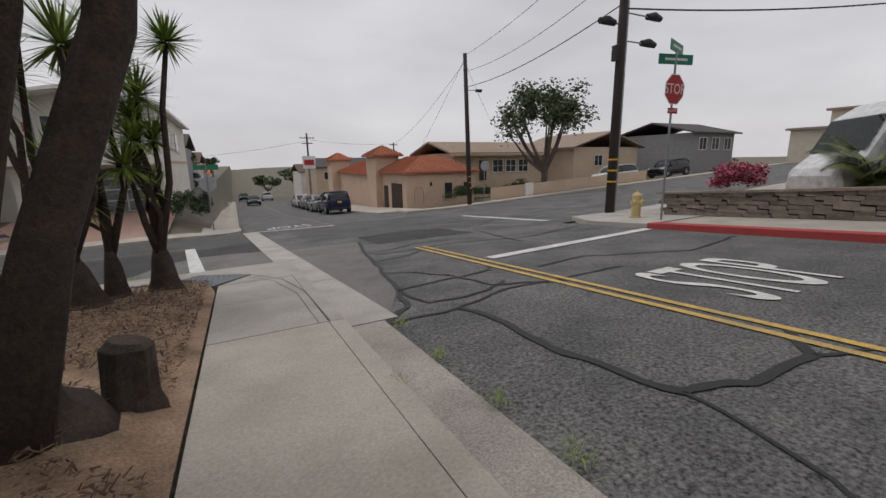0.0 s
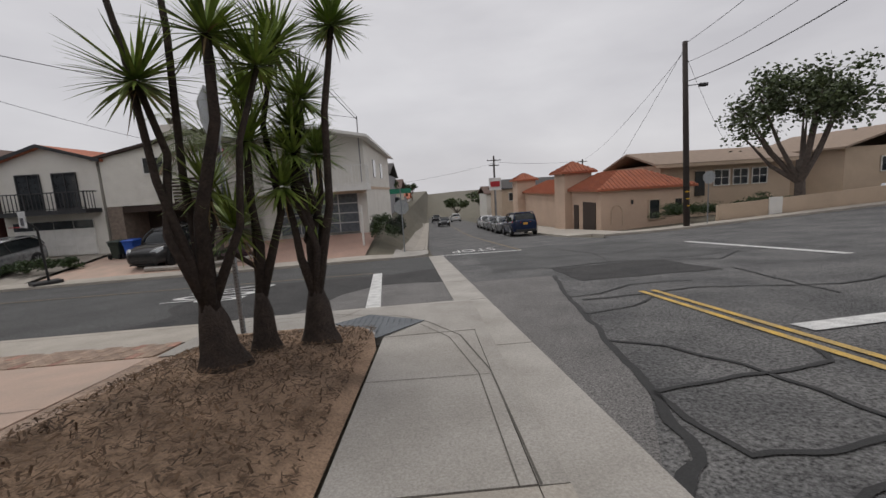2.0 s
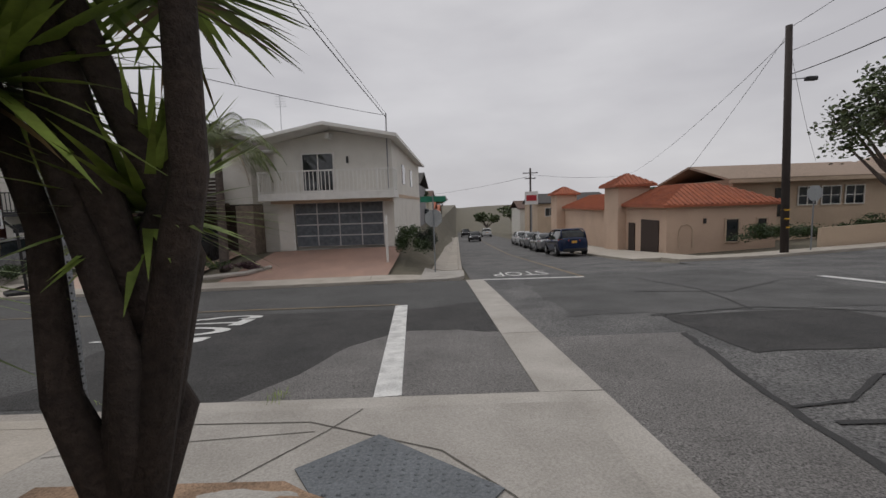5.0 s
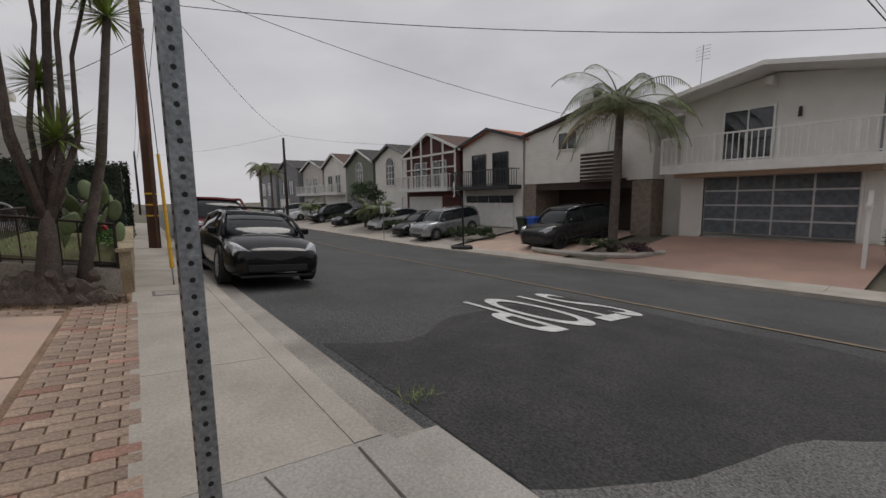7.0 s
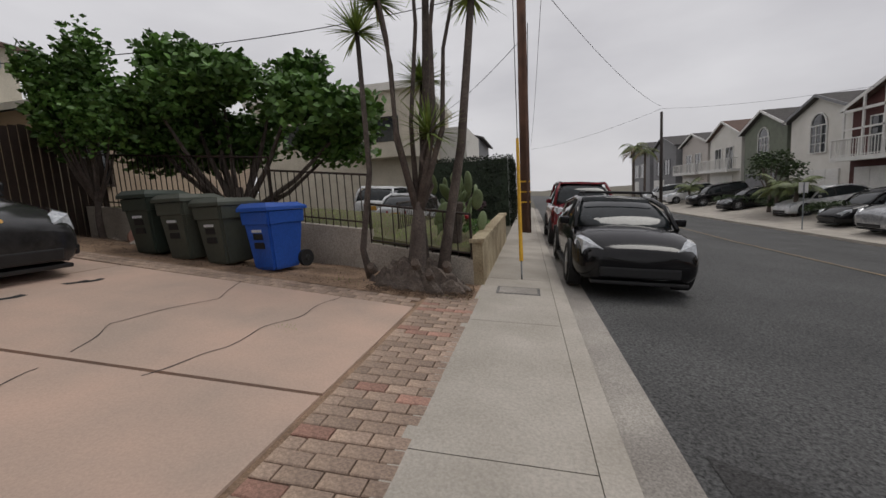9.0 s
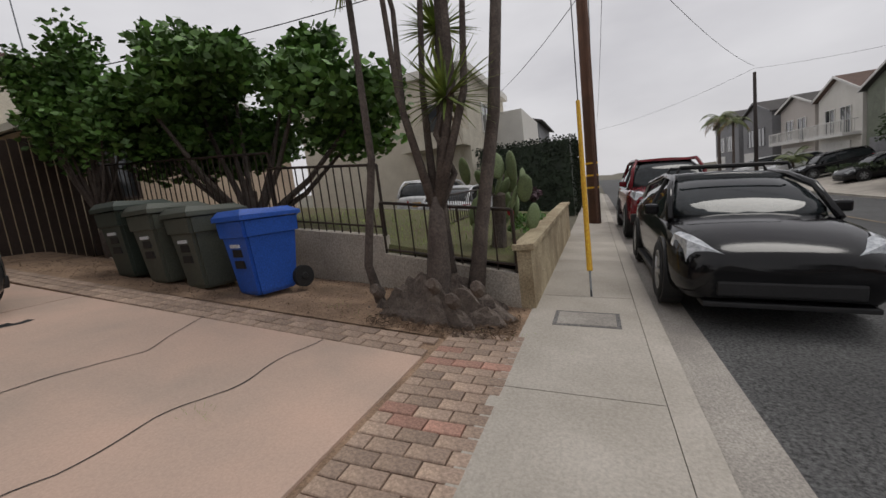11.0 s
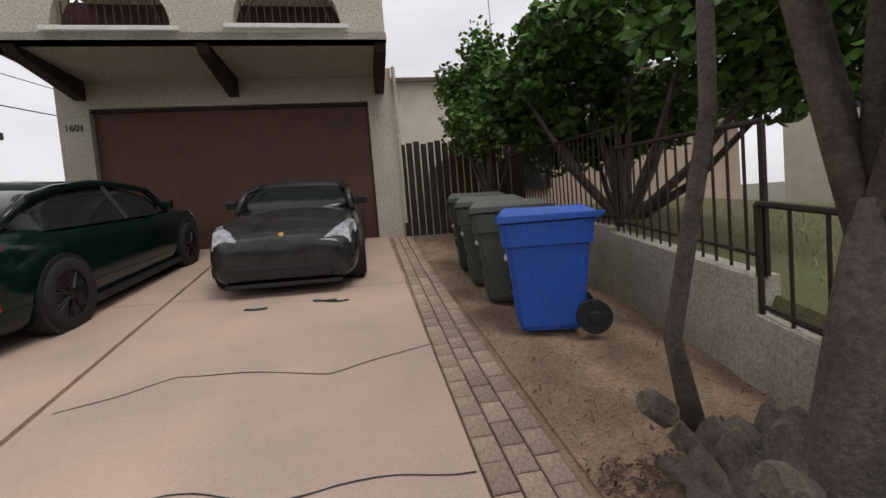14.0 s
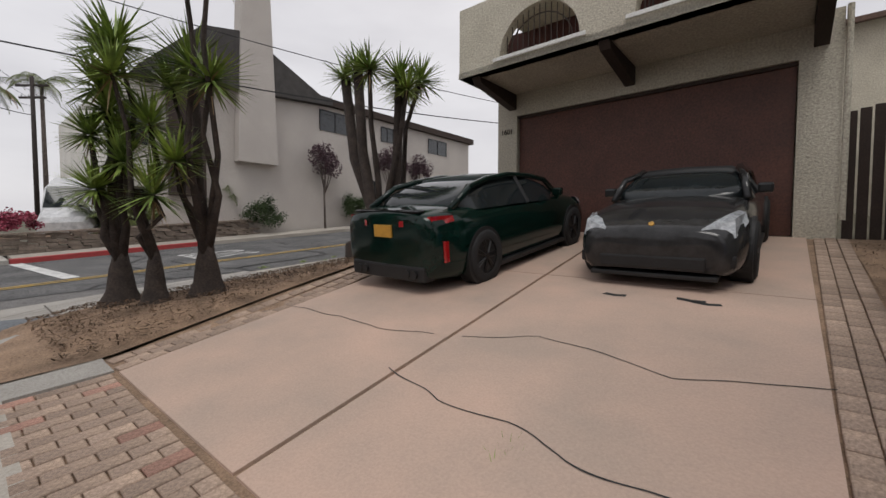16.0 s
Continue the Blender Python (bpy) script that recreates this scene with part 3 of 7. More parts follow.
DR = [(-5.42, -3.07), (-3.03, -0.82)]
drive_root = thing("driveway", Matrix(), "pinkish stained concrete driveway with joints and cracks", "driveway", kind="structure")
for x0, x1 in DR:
    for y0, y1 in ((-9.05, -5.32), (-5.3, -0.95)):
        part("slab", sheet(x0, x1, y0, y1, -0.08, 0.5, 0.11, edge=fan), M["drive"], drive_root)
structure(part("joint_bed", sheet(-6.0, -0.3, -9.05, -0.16, 0.005, 0.5, edge=fan), M["dirt"]), "dark dirt in the paving joints", "joint")
for path in ([(-0.5, -2.75), (-1.4, -2.8), (-2.1, -2.75), (-2.7, -2.9)], [(-2.85, -2.2), (-3.5, -2.05), (-3.95, -2.05), (-4.4, -1.98), (-4.75, -1.97), (-5.4, -1.9)], [(-3.0, -3.0), (-3.6, -3.3), (-4.6, -3.1), (-5.5, -3.4)]):
    structure(part("driveway_crack", ribbon(path, 0.012, 0.034, 0.07), M["tar"]), "thin crack in the driveway", "crack")
for x, y in ((-3.75, -4.75), (-4.45, -4.85), (-4.6, -4.8)):
    structure(part("oil_stain", ribbon([(x - 0.12, y), (x, y + 0.02), (x + 0.12, y - 0.01)], 0.1, 0.0335, 0.05, 5), M["tar"]), "dark oil stain on the driveway", "stain")
structure(part("dirt", sheet(-0.32, 2.2, -34, -0.1, 0.045, 0.13, edge=dirt_edge, rough=0.03), M["dirt"]), "bare brown dirt strip", "ground")
structure(part("dirt", sheet(-8.2, -5.9, -9.0, -0.22, 0.02, 0.16, rough=0.03), M["dirt"]), "bare dirt by the bins", "ground")
structure(part("driveway", sheet(-7.6, -0.4, 14.12, 19.9, 0.02, 0.6), mat("terracotta_concrete", (0.42, 0.27, 0.21), 0.85, (0.33, 0.22, 0.18), 1, 50, 0.2)), "reddish concrete driveway", "driveway")
structure(part("driveway", sheet(-16.5, -9.4, 14.12, 21.9, 0.02, 0.8), M["drive"]), "pinkish concrete driveway", "driveway")
structure(part("driveway", sheet(-70, -17, 14.12, 21, 0.015, 1.5), M["concrete"]), "grey concrete driveways", "driveway")
# lawn plateau behind the retaining wall
lawn = bmesh.new()
lx = [lawn.verts.new(p) for p in ((-14, -0.4, 0.43), (-7.1, -0.4, 0.43), (-7.4, -2.2, 0.62), (-7.9, -4.4, 1.08), (-8.2, -9.2, 1.5), (-8.2, -10.5, 1.6), (-14, -10.5, 1.6))]
lawn.faces.new(lx)
structure(part("lawn", lawn, M["grass"]), "patchy green lawn behind the wall", "lawn")


# ---- houses ----
def window(parent, x0, x1, z0, z1, y, frame="white", glass="glass_dark", bars=1, cross=0, wall=-1, name="window"):
    """A window on a wall that faces -y (wall=-1) or +y, in the parent's space."""
    w = part(name, box(x0, x1, y - 0.03, y + 0.03, z0, z1), M[glass], parent)
    d = 0.09 * wall
    f = bmesh.new()
    for r in ((x0 - 0.07, x0, z0 - 0.07, z1 + 0.07), (x1, x1 + 0.07, z0 - 0.07, z1 + 0.07), (x0, x1, z0 - 0.07, z0), (x0, x1, z1, z1 + 0.07)):
        box(r[0], r[1], y - 0.02, y + d, r[2], r[3], f)
    for i in range(1, bars + 1):
        c = x0 + (x1 - x0) * i / (bars + 1)
        box(c - 0.025, c + 0.025, y, y + d * 0.8, z0, z1, f)
    for i in range(1, cross + 1):
        c = z0 + (z1 - z0) * i / (cross + 1)
        box(x0, x1, y, y + d * 0.7, c - 0.02, c + 0.02, f)
    part("window_frame", f, M[frame], w)
    return w


def gable_roof(parent, x0, x1, y0, y1, z, rise, material, ridge="y", over=0.4, name="roof", peak=0.5, thick=0.16):
    if ridge == "y":
        c = x0 + (x1 - x0) * peak
        poly = [(x0 - over, z - 0.12), (c, z + rise), (x1 + over, z - 0.12), (x1 + over, z + thick - 0.12), (c, z + rise + thick), (x0 - over, z + thick - 0.12)]
        return part(name, prism(poly, y0 - over, y1 + over, "y"), M[material], parent)
    c = y0 + (y1 - y0) * peak
    poly = [(y0 - over, z - 0.12), (c, z + rise), (y1 + over, z - 0.12), (y1 + over, z + thick - 0.12), (c, z + rise + thick), (y0 - over, z + thick - 0.12)]
    return part(name, prism(poly, x0 - over, x1 + over, "x"), M[material], parent)


def gable_wall(parent, x0, x1, z, rise, y, material, peak=0.5):
    return part("gable", prism([(x0, z), (x1, z), (x0 + (x1 - x0) * peak, z + rise)], y, y + 0.2, "y"), M[material], parent)


def railing(parent, x0, x1, y, z0, z1, material, step=0.12, side=None, name="railing"):
    """Posts, a top and a bottom rail; side: depth of returns at both ends."""
    root = part(name, box(x0, x1, y - 0.04, y + 0.04, z1 - 0.06, z1, box(x0, x1, y - 0.025, y + 0.025, z0 + 0.05, z0 + 0.1)), M[material], parent)
    n = int((x1 - x0) / step)
    for i in range(n + 1):
        x = x0 + (x1 - x0) * i / n
        t = 0.045 if i % 10 == 0 else 0.016
        part("baluster", box(x - t, x + t, y - t, y + t, z0, z1 - 0.02), M[material], root)
    if side:
        for x in (x0, x1):
            bm = box(x - 0.03, x + 0.03, y, y + side, z1 - 0.06, z1)
            for k in range(int(side / step)):
                box(x - 0.015, x + 0.015, y + k * step + 0.05, y + k * step + 0.08, z0, z1, bm)
            part("railing_return", bm, M[material], root)
    return root


def garage_door(parent, x0, x1, y, z0, z1, panel="white", frame="white", cols=4, rows=4, glass_top=False, gap=0.02, panel_in=0.0):
    d = part("garage_door", box(x0, x1, y, y + 0.06, z0, z1), M[frame], parent)
    for i in range(cols):
        for j in range(rows):
            a, b = x0 + (x1 - x0) * i / cols, x0 + (x1 - x0) * (i + 1) / cols
            c, e = z0 + (z1 - z0) * j / rows, z0 + (z1 - z0) * (j + 1) / rows
            m = "glass_dark" if glass_top and j == rows - 1 else panel
            part("panel", box(a + gap, b - gap, y - 0.02 + panel_in, y + 0.02, c + gap, e - gap, bevel=0.008), M[m], d)
    return d


# the cream house with a balcony over a brown garage door
Y0 = -9.0
house = thing("house", pose(1.06, 0.54, 0.52) @ Matrix.Diagonal((1.06, 1.06, 1.06, 1)), "cream rough-stucco house with arched balcony openings above a garage", "house")
for r in ((-6.45, -5.95, Y0 - 0.3, Y0, 0.4, 4.0), (-1.05, -0.55, Y0 - 0.3, Y0, 0.4, 4.0), (-5.95, -1.05, Y0 - 0.3, Y0, 3.36, 4.0), (-6.45, -0.55, Y0 - 9, Y0 - 0.302, 0.4, 4.0)):
    part("wall", box(*r), M["stucco"], house)
part("floor_slab", box(-6.3, -0.6, Y0 + 0.01, -7.4, 3.84, 3.95), M["stucco"], house)


def arched_front(x0, x1, z0, z1, arcs):
    """A parapet with half-round openings cut right through."""
    bm = bmesh.new()
    y0, y1 = -7.62, -7.4
    cuts = sorted(arcs)
    x = x0
    for c, r, b in cuts:
        box(x, c - r, y0, y1, z0, z1, bm)
        box(c - r, c + r, y0, y1, z0, b, bm)
        n = 16
        for i in range(n):
            a0, a1 = math.pi * (1 - i / n), math.pi * (1 - (i + 1) / n)
            xa, xb = c + r * math.cos(a0), c + r * math.cos(a1)
            za, zb = b + r * math.sin(a0), b + r * math.sin(a1)
            f = [bm.verts.new(p) for p in ((xa, y1, za), (xb, y1, zb), (xb, y1, z1), (xa, y1, z1))]
            g = [bm.verts.new((v.co.x, y0, v.co.z)) for v in f]
            bm.faces.new(f[::-1])
            bm.faces.new(g)
            for p in range(4):
                q = (p + 1) % 4
                bm.faces.new((f[p], f[q], g[q], g[p]))
        x = c + r
    box(x, x1, y0, y1, z0, z1, bm)
    bmesh.ops.recalc_face_normals(bm, faces=bm.faces[:])
    return bm


ARCS = [(-4.8, 0.8, 4.06), (-2.36, 0.78, 4.02)]
front = part("balcony_front", arched_front(-6.28, -0.62, 3.84, 5.2, ARCS), M["stucco"], house)
for c, r, b in ARCS:
    part("sill", box(c - r - 0.12, c + r + 0.12, -7.7 + 0.33, -7.34, b - 0.07, b + 0.0, bevel=0.01), M["white"], front)
    grille = bmesh.new()
    for i in range(1, 14):
        x = c - r + 2 * r * i / 14
        h = math.sqrt(max(0, r * r - (x - c) ** 2))
        cyl(0.01, 0.01, (x, -7.5, b), (x, -7.5, b + h), 5, grille)
    tube([(c + 0.8 * r * math.cos(a * math.pi / 12), -7.5, b + 0.8 * r * math.sin(a * math.pi / 12)) for a in range(13)], [0.012] * 13, 5, grille)
    part("grille", grille, M["iron"], front, "black iron arch grille")
part("balcony_back", box(-6.28, -0.62, Y0 - 0.1, Y0, 4.0, 5.2), M["dark_red"], house)
for x in (-6.28, -0.8):
    part("balcony_side", box(x, x + 0.18, Y0, -7.62, 3.84, 5.2), M["stucco"], house)
part("upper_wall", box(-6.0, -1.2, Y0 - 7, -8.3, 5.18, 7.8), M["stucco"], house)
gable_roof(house, -6.0, -1.2, Y0 - 7, -8.3, 7.8, 1.0, "terracotta", "x")
for x in (-6.2, -3.5, -0.95):
    part("corbel", prism([(-9.0, 3.5), (-7.6, 3.72), (-7.5, 3.84), (-9.0, 3.84)], x - 0.09, x + 0.09, "x"), M["brown_wood"], house, "dark brown timber bracket")
gd = garage_door(house, -5.93, -1.07, Y0 - 0.17, 0.66, 3.34, "garage_wood", "garage_wood", 4, 5, gap=0.035)
part("door_trim", box(-5.95, -1.05, Y0 - 0.1, Y0 - 0.06, 3.3, 3.36), M["brown_wood"], gd)
lettering("1601", 0.16, pose(-0.8, Y0 + 0.012, 3.02, 90, 0, 180), M["brown_wood"], house, "house_number", 1.0, 0.006)
part("downpipe", cyl(0.04, 0.04, (-6.5, Y0 + 0.04, 0.9), (-6.5, Y0 + 0.04, 4.0), 8), M["stucco"], house)

# the two-storey house across the side road, with a glazed garage door
h1 = thing("house", pose(0, 0, 0), "cream two-storey house with a railed balcony above a glazed garage", "house")
for r in ((-7.35, -6.5, 20, 20.3, -0.6, 5.4), (-1.45, -0.9, 20, 20.3, -0.6, 5.4), (-6.5, -1.45, 20, 20.3, 2.16, 5.4), (-7.35, -0.9, 20.302, 36, -0.8, 5.4), (-8.7, -7.352, 21.2, 36, -0.8, 5.0)):
    part("wall", box(*r), M["stucco_white"], h1)
gable_wall(h1, -7.35, -0.9, 5.4, 0.55, 20.02, "stucco_white")
gable_roof(h1, -7.35, -0.9, 19.0, 36, 5.4, 0.6, "white", over=0.5)
part("roof", box(-8.9, -7.3, 20.6, 36, 5.0, 5.12), M["white"], h1)
part("balcony_floor", box(-7.6, -0.6, 18.4, 20, 2.25, 2.62, bevel=0.02), M["white"], h1)
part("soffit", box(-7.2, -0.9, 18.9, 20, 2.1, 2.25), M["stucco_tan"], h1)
railing(h1, -7.55, -0.65, 18.45, 2.62, 3.75, "white", 0.2, 1.5)
garage_door(h1, -6.4, -1.5, 20.08, -0.3, 2.12, "glass_frost", "aluminium", 4, 4, gap=0.035)
for x in (-6.5, -1.48):
    part("door_frame", box(x, x + 0.08, 19.96, 20.0, -0.4, 2.2), M["white"], h1)
window(h1, -5.75, -4.1, 2.75, 4.72, 19.99, "white", "glass_dark", 1)
part("wall_lamp", cyl(0.07, 0.05, (-3.3, 19.9, 4.2), (-3.3, 19.9, 4.55), 8), M["black_trim"], h1)
part("beam_end", box(-4.25, -4.05, 19.3, 20.02, 5.45, 5.72), M["white"], h1)
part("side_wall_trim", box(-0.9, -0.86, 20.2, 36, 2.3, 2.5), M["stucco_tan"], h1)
part("conduit", tube([(-1.1, 19.8, 2.7), (-1.1, 19.8, 5.6), (-1.1, 19.9, 6.7)], [0.035] * 3, 8), M["slat"], h1)
for y in (24, 28.5):
    part("side_window", box(-0.92, -0.86, y, y + 1.2, 3.2, 4.4), M["glass_dark"], h1)

# the house with white boards and a dark carport
h2 = thing("house", pose(0, 0, 0), "white clapboard house overhanging a dark stone-faced carport", "house")
part("wall", box(-16.8, -8.7, 22.5, 36, -1, 5.0), M["stucco_white"], h2)
boards = thing("siding", Matrix(), "", "")
boards.parent = h2
for i in range(13):
    z = 2.16 + i * 0.24
    part("board", prism([(20.0, z), (20.035, z), (20.01, z + 0.235), (20.0, z + 0.235)], -16.8, -12.45, "x"), M["siding"], boards)
part("upper_block", box(-16.8, -8.7, 20.04, 22.5, 2.16, 5.1), M["stucco_white"], h2)
gable_wall(h2, -16.8, -8.7, 5.1, 1.2, 20.06, "siding", 0.75)
gable_roof(h2, -16.8, -8.7, 20.1, 36, 5.1, 1.25, "brown_wood", over=0.35, peak=0.75)
balcony = part("balcony", box(-12.4, -10.0, 19.5, 20.0, 2.1, 2.25), M["brown_wood"], h2)
for i in range(7):
    part("slat", box(-12.4, -10.0, 19.5, 19.54, 2.28 + i * 0.2, 2.42 + i * 0.2), M["brown_wood"], balcony)
part("stone_pier", box(-9.7, -8.7, 20.0, 22.5, -1, 2.1, bevel=0.03), M["stone"], h2, "brown stone-faced pier")
part("pier", box(-16.8, -15.9, 20.0, 22.5, -1.2, 2.15), M["stone"], h2)
part("carport_back", box(-15.9, -9.7, 22.3, 22.45, -1, 2.1), M["brown_wood"], h2)
part("beam", box(-15.9, -9.7, 20.05, 20.4, 1.75, 2.15), M["brown_wood"], h2)
window(h2, -14.2, -13.0, 4.05, 4.95, 20.0, "white", "glass_dark", 1)
part("chimney", box(-15.7, -14.0, 24, 25.2, 4.5, 7.6, bevel=0.03), M["stucco_white"], h2)
part("chimney_pot", cyl(0.25, 0.3, (-14.8, 24.6, 7.6), (-14.8, 24.6, 8.1), 10), M["iron"], h2)


def town_house(x0, x1, y, wall, trim, roof, label, peak_rise=1.4, door="white", rail="white", wing=True, arch=False, glass_row=False, zb=-1.2, eave=5.0, timber=False):
    """A two-storey house that faces -y: garage below, balcony and windows above, gable roof."""
    h = thing("house", pose(0, 0, 0), label, "house")
    w = x1 - x0
    part("wall", box(x0, x1, y, y + 14, zb, eave), M[wall], h)
    gable_wall(h, x0, x0 + w, eave, peak_rise, y + 0.02, wall)
    gable_roof(h, x0, x1, y + 0.1, y + 14, eave, peak_rise, roof, over=0.45)
    part("barge_board", prism([(x0 - 0.5, eave - 0.15), ((x0 + x1) / 2, eave + peak_rise - 0.02), (x1 + 0.5, eave - 0.15), (x1 + 0.5, eave + 0.05), ((x0 + x1) / 2, eave + peak_rise + 0.18), (x0 - 0.5, eave + 0.05)], y - 0.42, y - 0.36, "y"), M[trim], h)
    garage_door(h, x0 + 0.5, x0 + 0.5 + min(4.9, w - 1.2), y - 0.08, zb + 0.55, zb + 2.7, door, door, 4, 4, glass_row)
    if rail:
        part("balcony_floor", box(x0 + 0.1, x1 - 0.1, y - 1.2, y, 1.9, 2.15), M[trim], h)
        railing(h, x0 + 0.15, x1 - 0.15, y - 1.15, 2.15, 3.2, rail, 0.22, 1.0)
    if arch:
        c = (x0 + x1) / 2
        window(h, c - 0.8, c + 0.8, 2.7, 4.5, y - 0.01, "white", "glass_dark", 2, 2)
        pts = [(c + 0.8 * math.cos(math.pi * i / 10), 4.57 + 0.8 * math.sin(math.pi * i / 10)) for i in range(11)]
        part("arched_light", prism(pts, y - 0.05, y, "y"), M["glass_dark"], h)
        tb = tube([(p, y - 0.08, q) for p, q in pts], [0.06] * 11, 6)
        part("arch_frame", tb, M["white"], h)
    else:
        for k in range(2):
            a = x0 + w * (0.2 + 0.36 * k)
            window(h, a, a + w * 0.22, 2.2, 4.3, y - 0.01, trim, "glass_dark", 1, 0, name="french_door")
    if timber:
        bm = bmesh.new()
        for k in range(6):
            x = x0 + w * k / 5
            box(x - 0.06, x + 0.06, y - 0.5, y - 0.4, 2.15, eave + peak_rise * (1 - abs(2 * k / 5 - 1)), bm)
        box(x0, x1, y - 0.5, y - 0.4, eave - 0.25, eave - 0.1, bm)
        box(x0, x1, y - 0.5, y - 0.4, 3.7, 3.8, bm)
        part("timber_frame", bm, M["white"], h, "white timber framing on the front")
    return h


town_house(-23.0, -17.0, 20, "stucco_white", "black_trim", "terracotta", "white house with black trim and a red tile roof", 0.9, "white", "black_trim", glass_row=True)
town_house(-31.0, -23.4, 20, "dark_red", "white", "shingle_brown", "dark red house with white timber framing and balcony", 1.5, "white", "white", timber=True)
town_house(-38.0, -31.6, 20.5, "stucco_white", "slat", "shingle", "white house with an arched window and grey roof", 1.3, "white", None, arch=True, eave=5.2)
town_house(-45.0, -38.5, 20.5, "green_paint", "white", "shingle", "sage green house with an arched window", 1.5, "slat", None, arch=True, eave=5.2)
town_house(-52.5, -45.6, 20.5, "stucco_white", "white", "shingle_brown", "white house with a balcony and brown roof", 1.5, "white", "white", eave=5.4)
town_house(-61.0, -53.2, 20.5, "stucco_grey", "white", "shingle", "pale grey house with a balcony", 1.2, "white", "white", eave=5.5)
town_house(-72.0, -62.0, 20, "slat", "slat", "shingle", "dark grey house far up the side road", 1.5, "white", None, eave=6.0)
town_house(-86.0, -74.0, 20, "slat", "white", "shingle", "dark grey house far up the side road", 1.8, "white", None, eave=6.2)

# the peach house with tile roofs at the far corner
sp = thing("house", pose(0, 0, 0), "peach stucco house with red tile roofs and small towers", "house")
part("wall", box(14.9, 21.2, 22.3, 30, -3.0, 1.3), M["stucco_pink"], sp)
part("wall", box(15.6, 21.2, 34, 48, -4.5, 1.0), M["stucco_pink"], sp)


def hip_roof(parent, x0, x1, y0, y1, z, rise, inset, over=0.35, name="roof"):
    """A hipped tile roof: its shell, and rolls of tile running up each slope."""
    bm = bmesh.new()
    x0, x1, y0, y1 = x0 - over, x1 + over, y0 - over, y1 + over
    b = [(x0, y0, z), (x1, y0, z), (x1, y1, z), (x0, y1, z)]
    t = [(x0 + inset, y0 + inset, z + rise), (x1 - inset, y0 + inset, z + rise), (x1 - inset, y1 - inset, z + rise), (x0 + inset, y1 - inset, z + rise)]
    B, T = [bm.verts.new(p) for p in b], [bm.verts.new(p) for p in t]
    L = [bm.verts.new((p[0], p[1], p[2] - 0.15)) for p in b]
    bm.faces.new(T)
    bm.faces.new(L[::-1])
    for i in range(4):
        j = (i + 1) % 4
        bm.faces.new((B[i], B[j], T[j], T[i]))
        bm.faces.new((L[i], L[j], B[j], B[i]))
    roof = part(name, bm, M["terracotta"], parent)
    rolls = bmesh.new()
    for i in range(4):
        j = (i + 1) % 4
        a, c, d, e = Vector(b[i]), Vector(b[j]), Vector(t[i]), Vector(t[j])
        n = int((c - a).length / 0.3)
        for k in range(1, n):
            u = k / n
            p = a.lerp(c, u)
            run = (c - a).normalized()
            s = (p - a).dot(run)
            full = (c - a).length
            lim = min(1.0, s / max(inset, 0.01), (full - s) / max(inset, 0.01))
            up = (d - a) - run * (d - a).dot(run)
            tube([p, p + up * lim], [0.08, 0.07], 5, rolls)
    tagged(part("tile_roll", rolls, M["terracotta"], roof), kind="stuff")
    return roof


hip_roof(sp, 14.9, 21.2, 22.3, 30, 1.35, 1.25, 2.6)
part("tower", box(14.3, 16.6, 28.2, 31.0, -3.2, 2.8, bevel=0.05), M["stucco_pink"], sp)
hip_roof(sp, 14.3, 16.6, 28.2, 31.0, 2.8, 0.85, 1.45)
hip_roof(sp, 15.6, 21.2, 34, 48, 1.0, 1.3, 2.6)
part("tower", box(14.6, 17, 48, 51, -4.5, 2.6, bevel=0.05), M["stucco_pink"], sp)
hip_roof(sp, 14.6, 17, 48, 51, 2.6, 0.85, 1.45)
part("doorway", box(14.84, 14.95, 26.6, 27.6, -2.3, 0.1), M["brown_wood"], sp)
part("garage_door", box(14.84, 14.95, 23.2, 25.6, -2.2, 0.4), M["brown_wood"], sp, "dark brown boarded garage door")
window(sp, 18.3, 19.0, -0.9, 0.4, 22.28, "stucco_tan", "glass_dark", 0)
window(sp, 20.1, 20.6, -0.6, 0.4, 22.28, "stucco_tan", "glass_dark", 0)
part("blind_arch", tube([(15.6, 22.26, -1.2), (15.6, 22.26, -0.2), (15.75, 22.26, 0.1), (16.0, 22.26, 0.2), (16.25, 22.26, 0.1), (16.4, 22.26, -0.2), (16.4, 22.26, -1.2)], [0.03] * 7, 6), M["stucco_tan"], sp)
part("wall_lamp", box(17.0, 17.12, 22.15, 22.3, 0.2, 0.5, bevel=0.02), M["black_trim"], sp)

# tan bungalow on the rise, low walls before it
tb = thing("house", pose(0, 0, 0), "tan single-storey bungalow with white windows and low roof", "house")
part("wall", box(22, 33, 27.5, 36, -1.5, 2.9), M["stucco_tan"], tb)
gable_roof(tb, 22, 33, 27.5, 36, 2.9, 1.1, "shingle_tan", "x", 0.8)
part("fascia", box(21.2, 33.8, 26.66, 26.72, 2.62, 2.86), M["stucco_tan"], tb)
for a in (26.5, 28.1, 29.7):
    window(tb, a, a + 1.2, 1.0, 2.2, 27.48, "white", "glass_dark", 1, 1)
part("door", box(24.9, 25.7, 27.4, 27.5, 0.2, 2.2), M["glass_dark"], tb)
tb2 = thing("house", pose(0, 0, 0), "tan bungalow with a gable further up the road", "house")
part("wall", box(36, 46, 26, 36, -1, 3.4), M["stucco_tan"], tb2)
gable_roof(tb2, 36, 46, 26, 36, 3.4, 1.6, "shingle_tan", "y", 0.6)
window(tb2, 39, 40.2, 1.4, 2.5, 25.98, "white", "glass_dark", 1)
tb3 = thing("house", pose(0, 0, 0), "dark two-storey house up the rising road", "house")
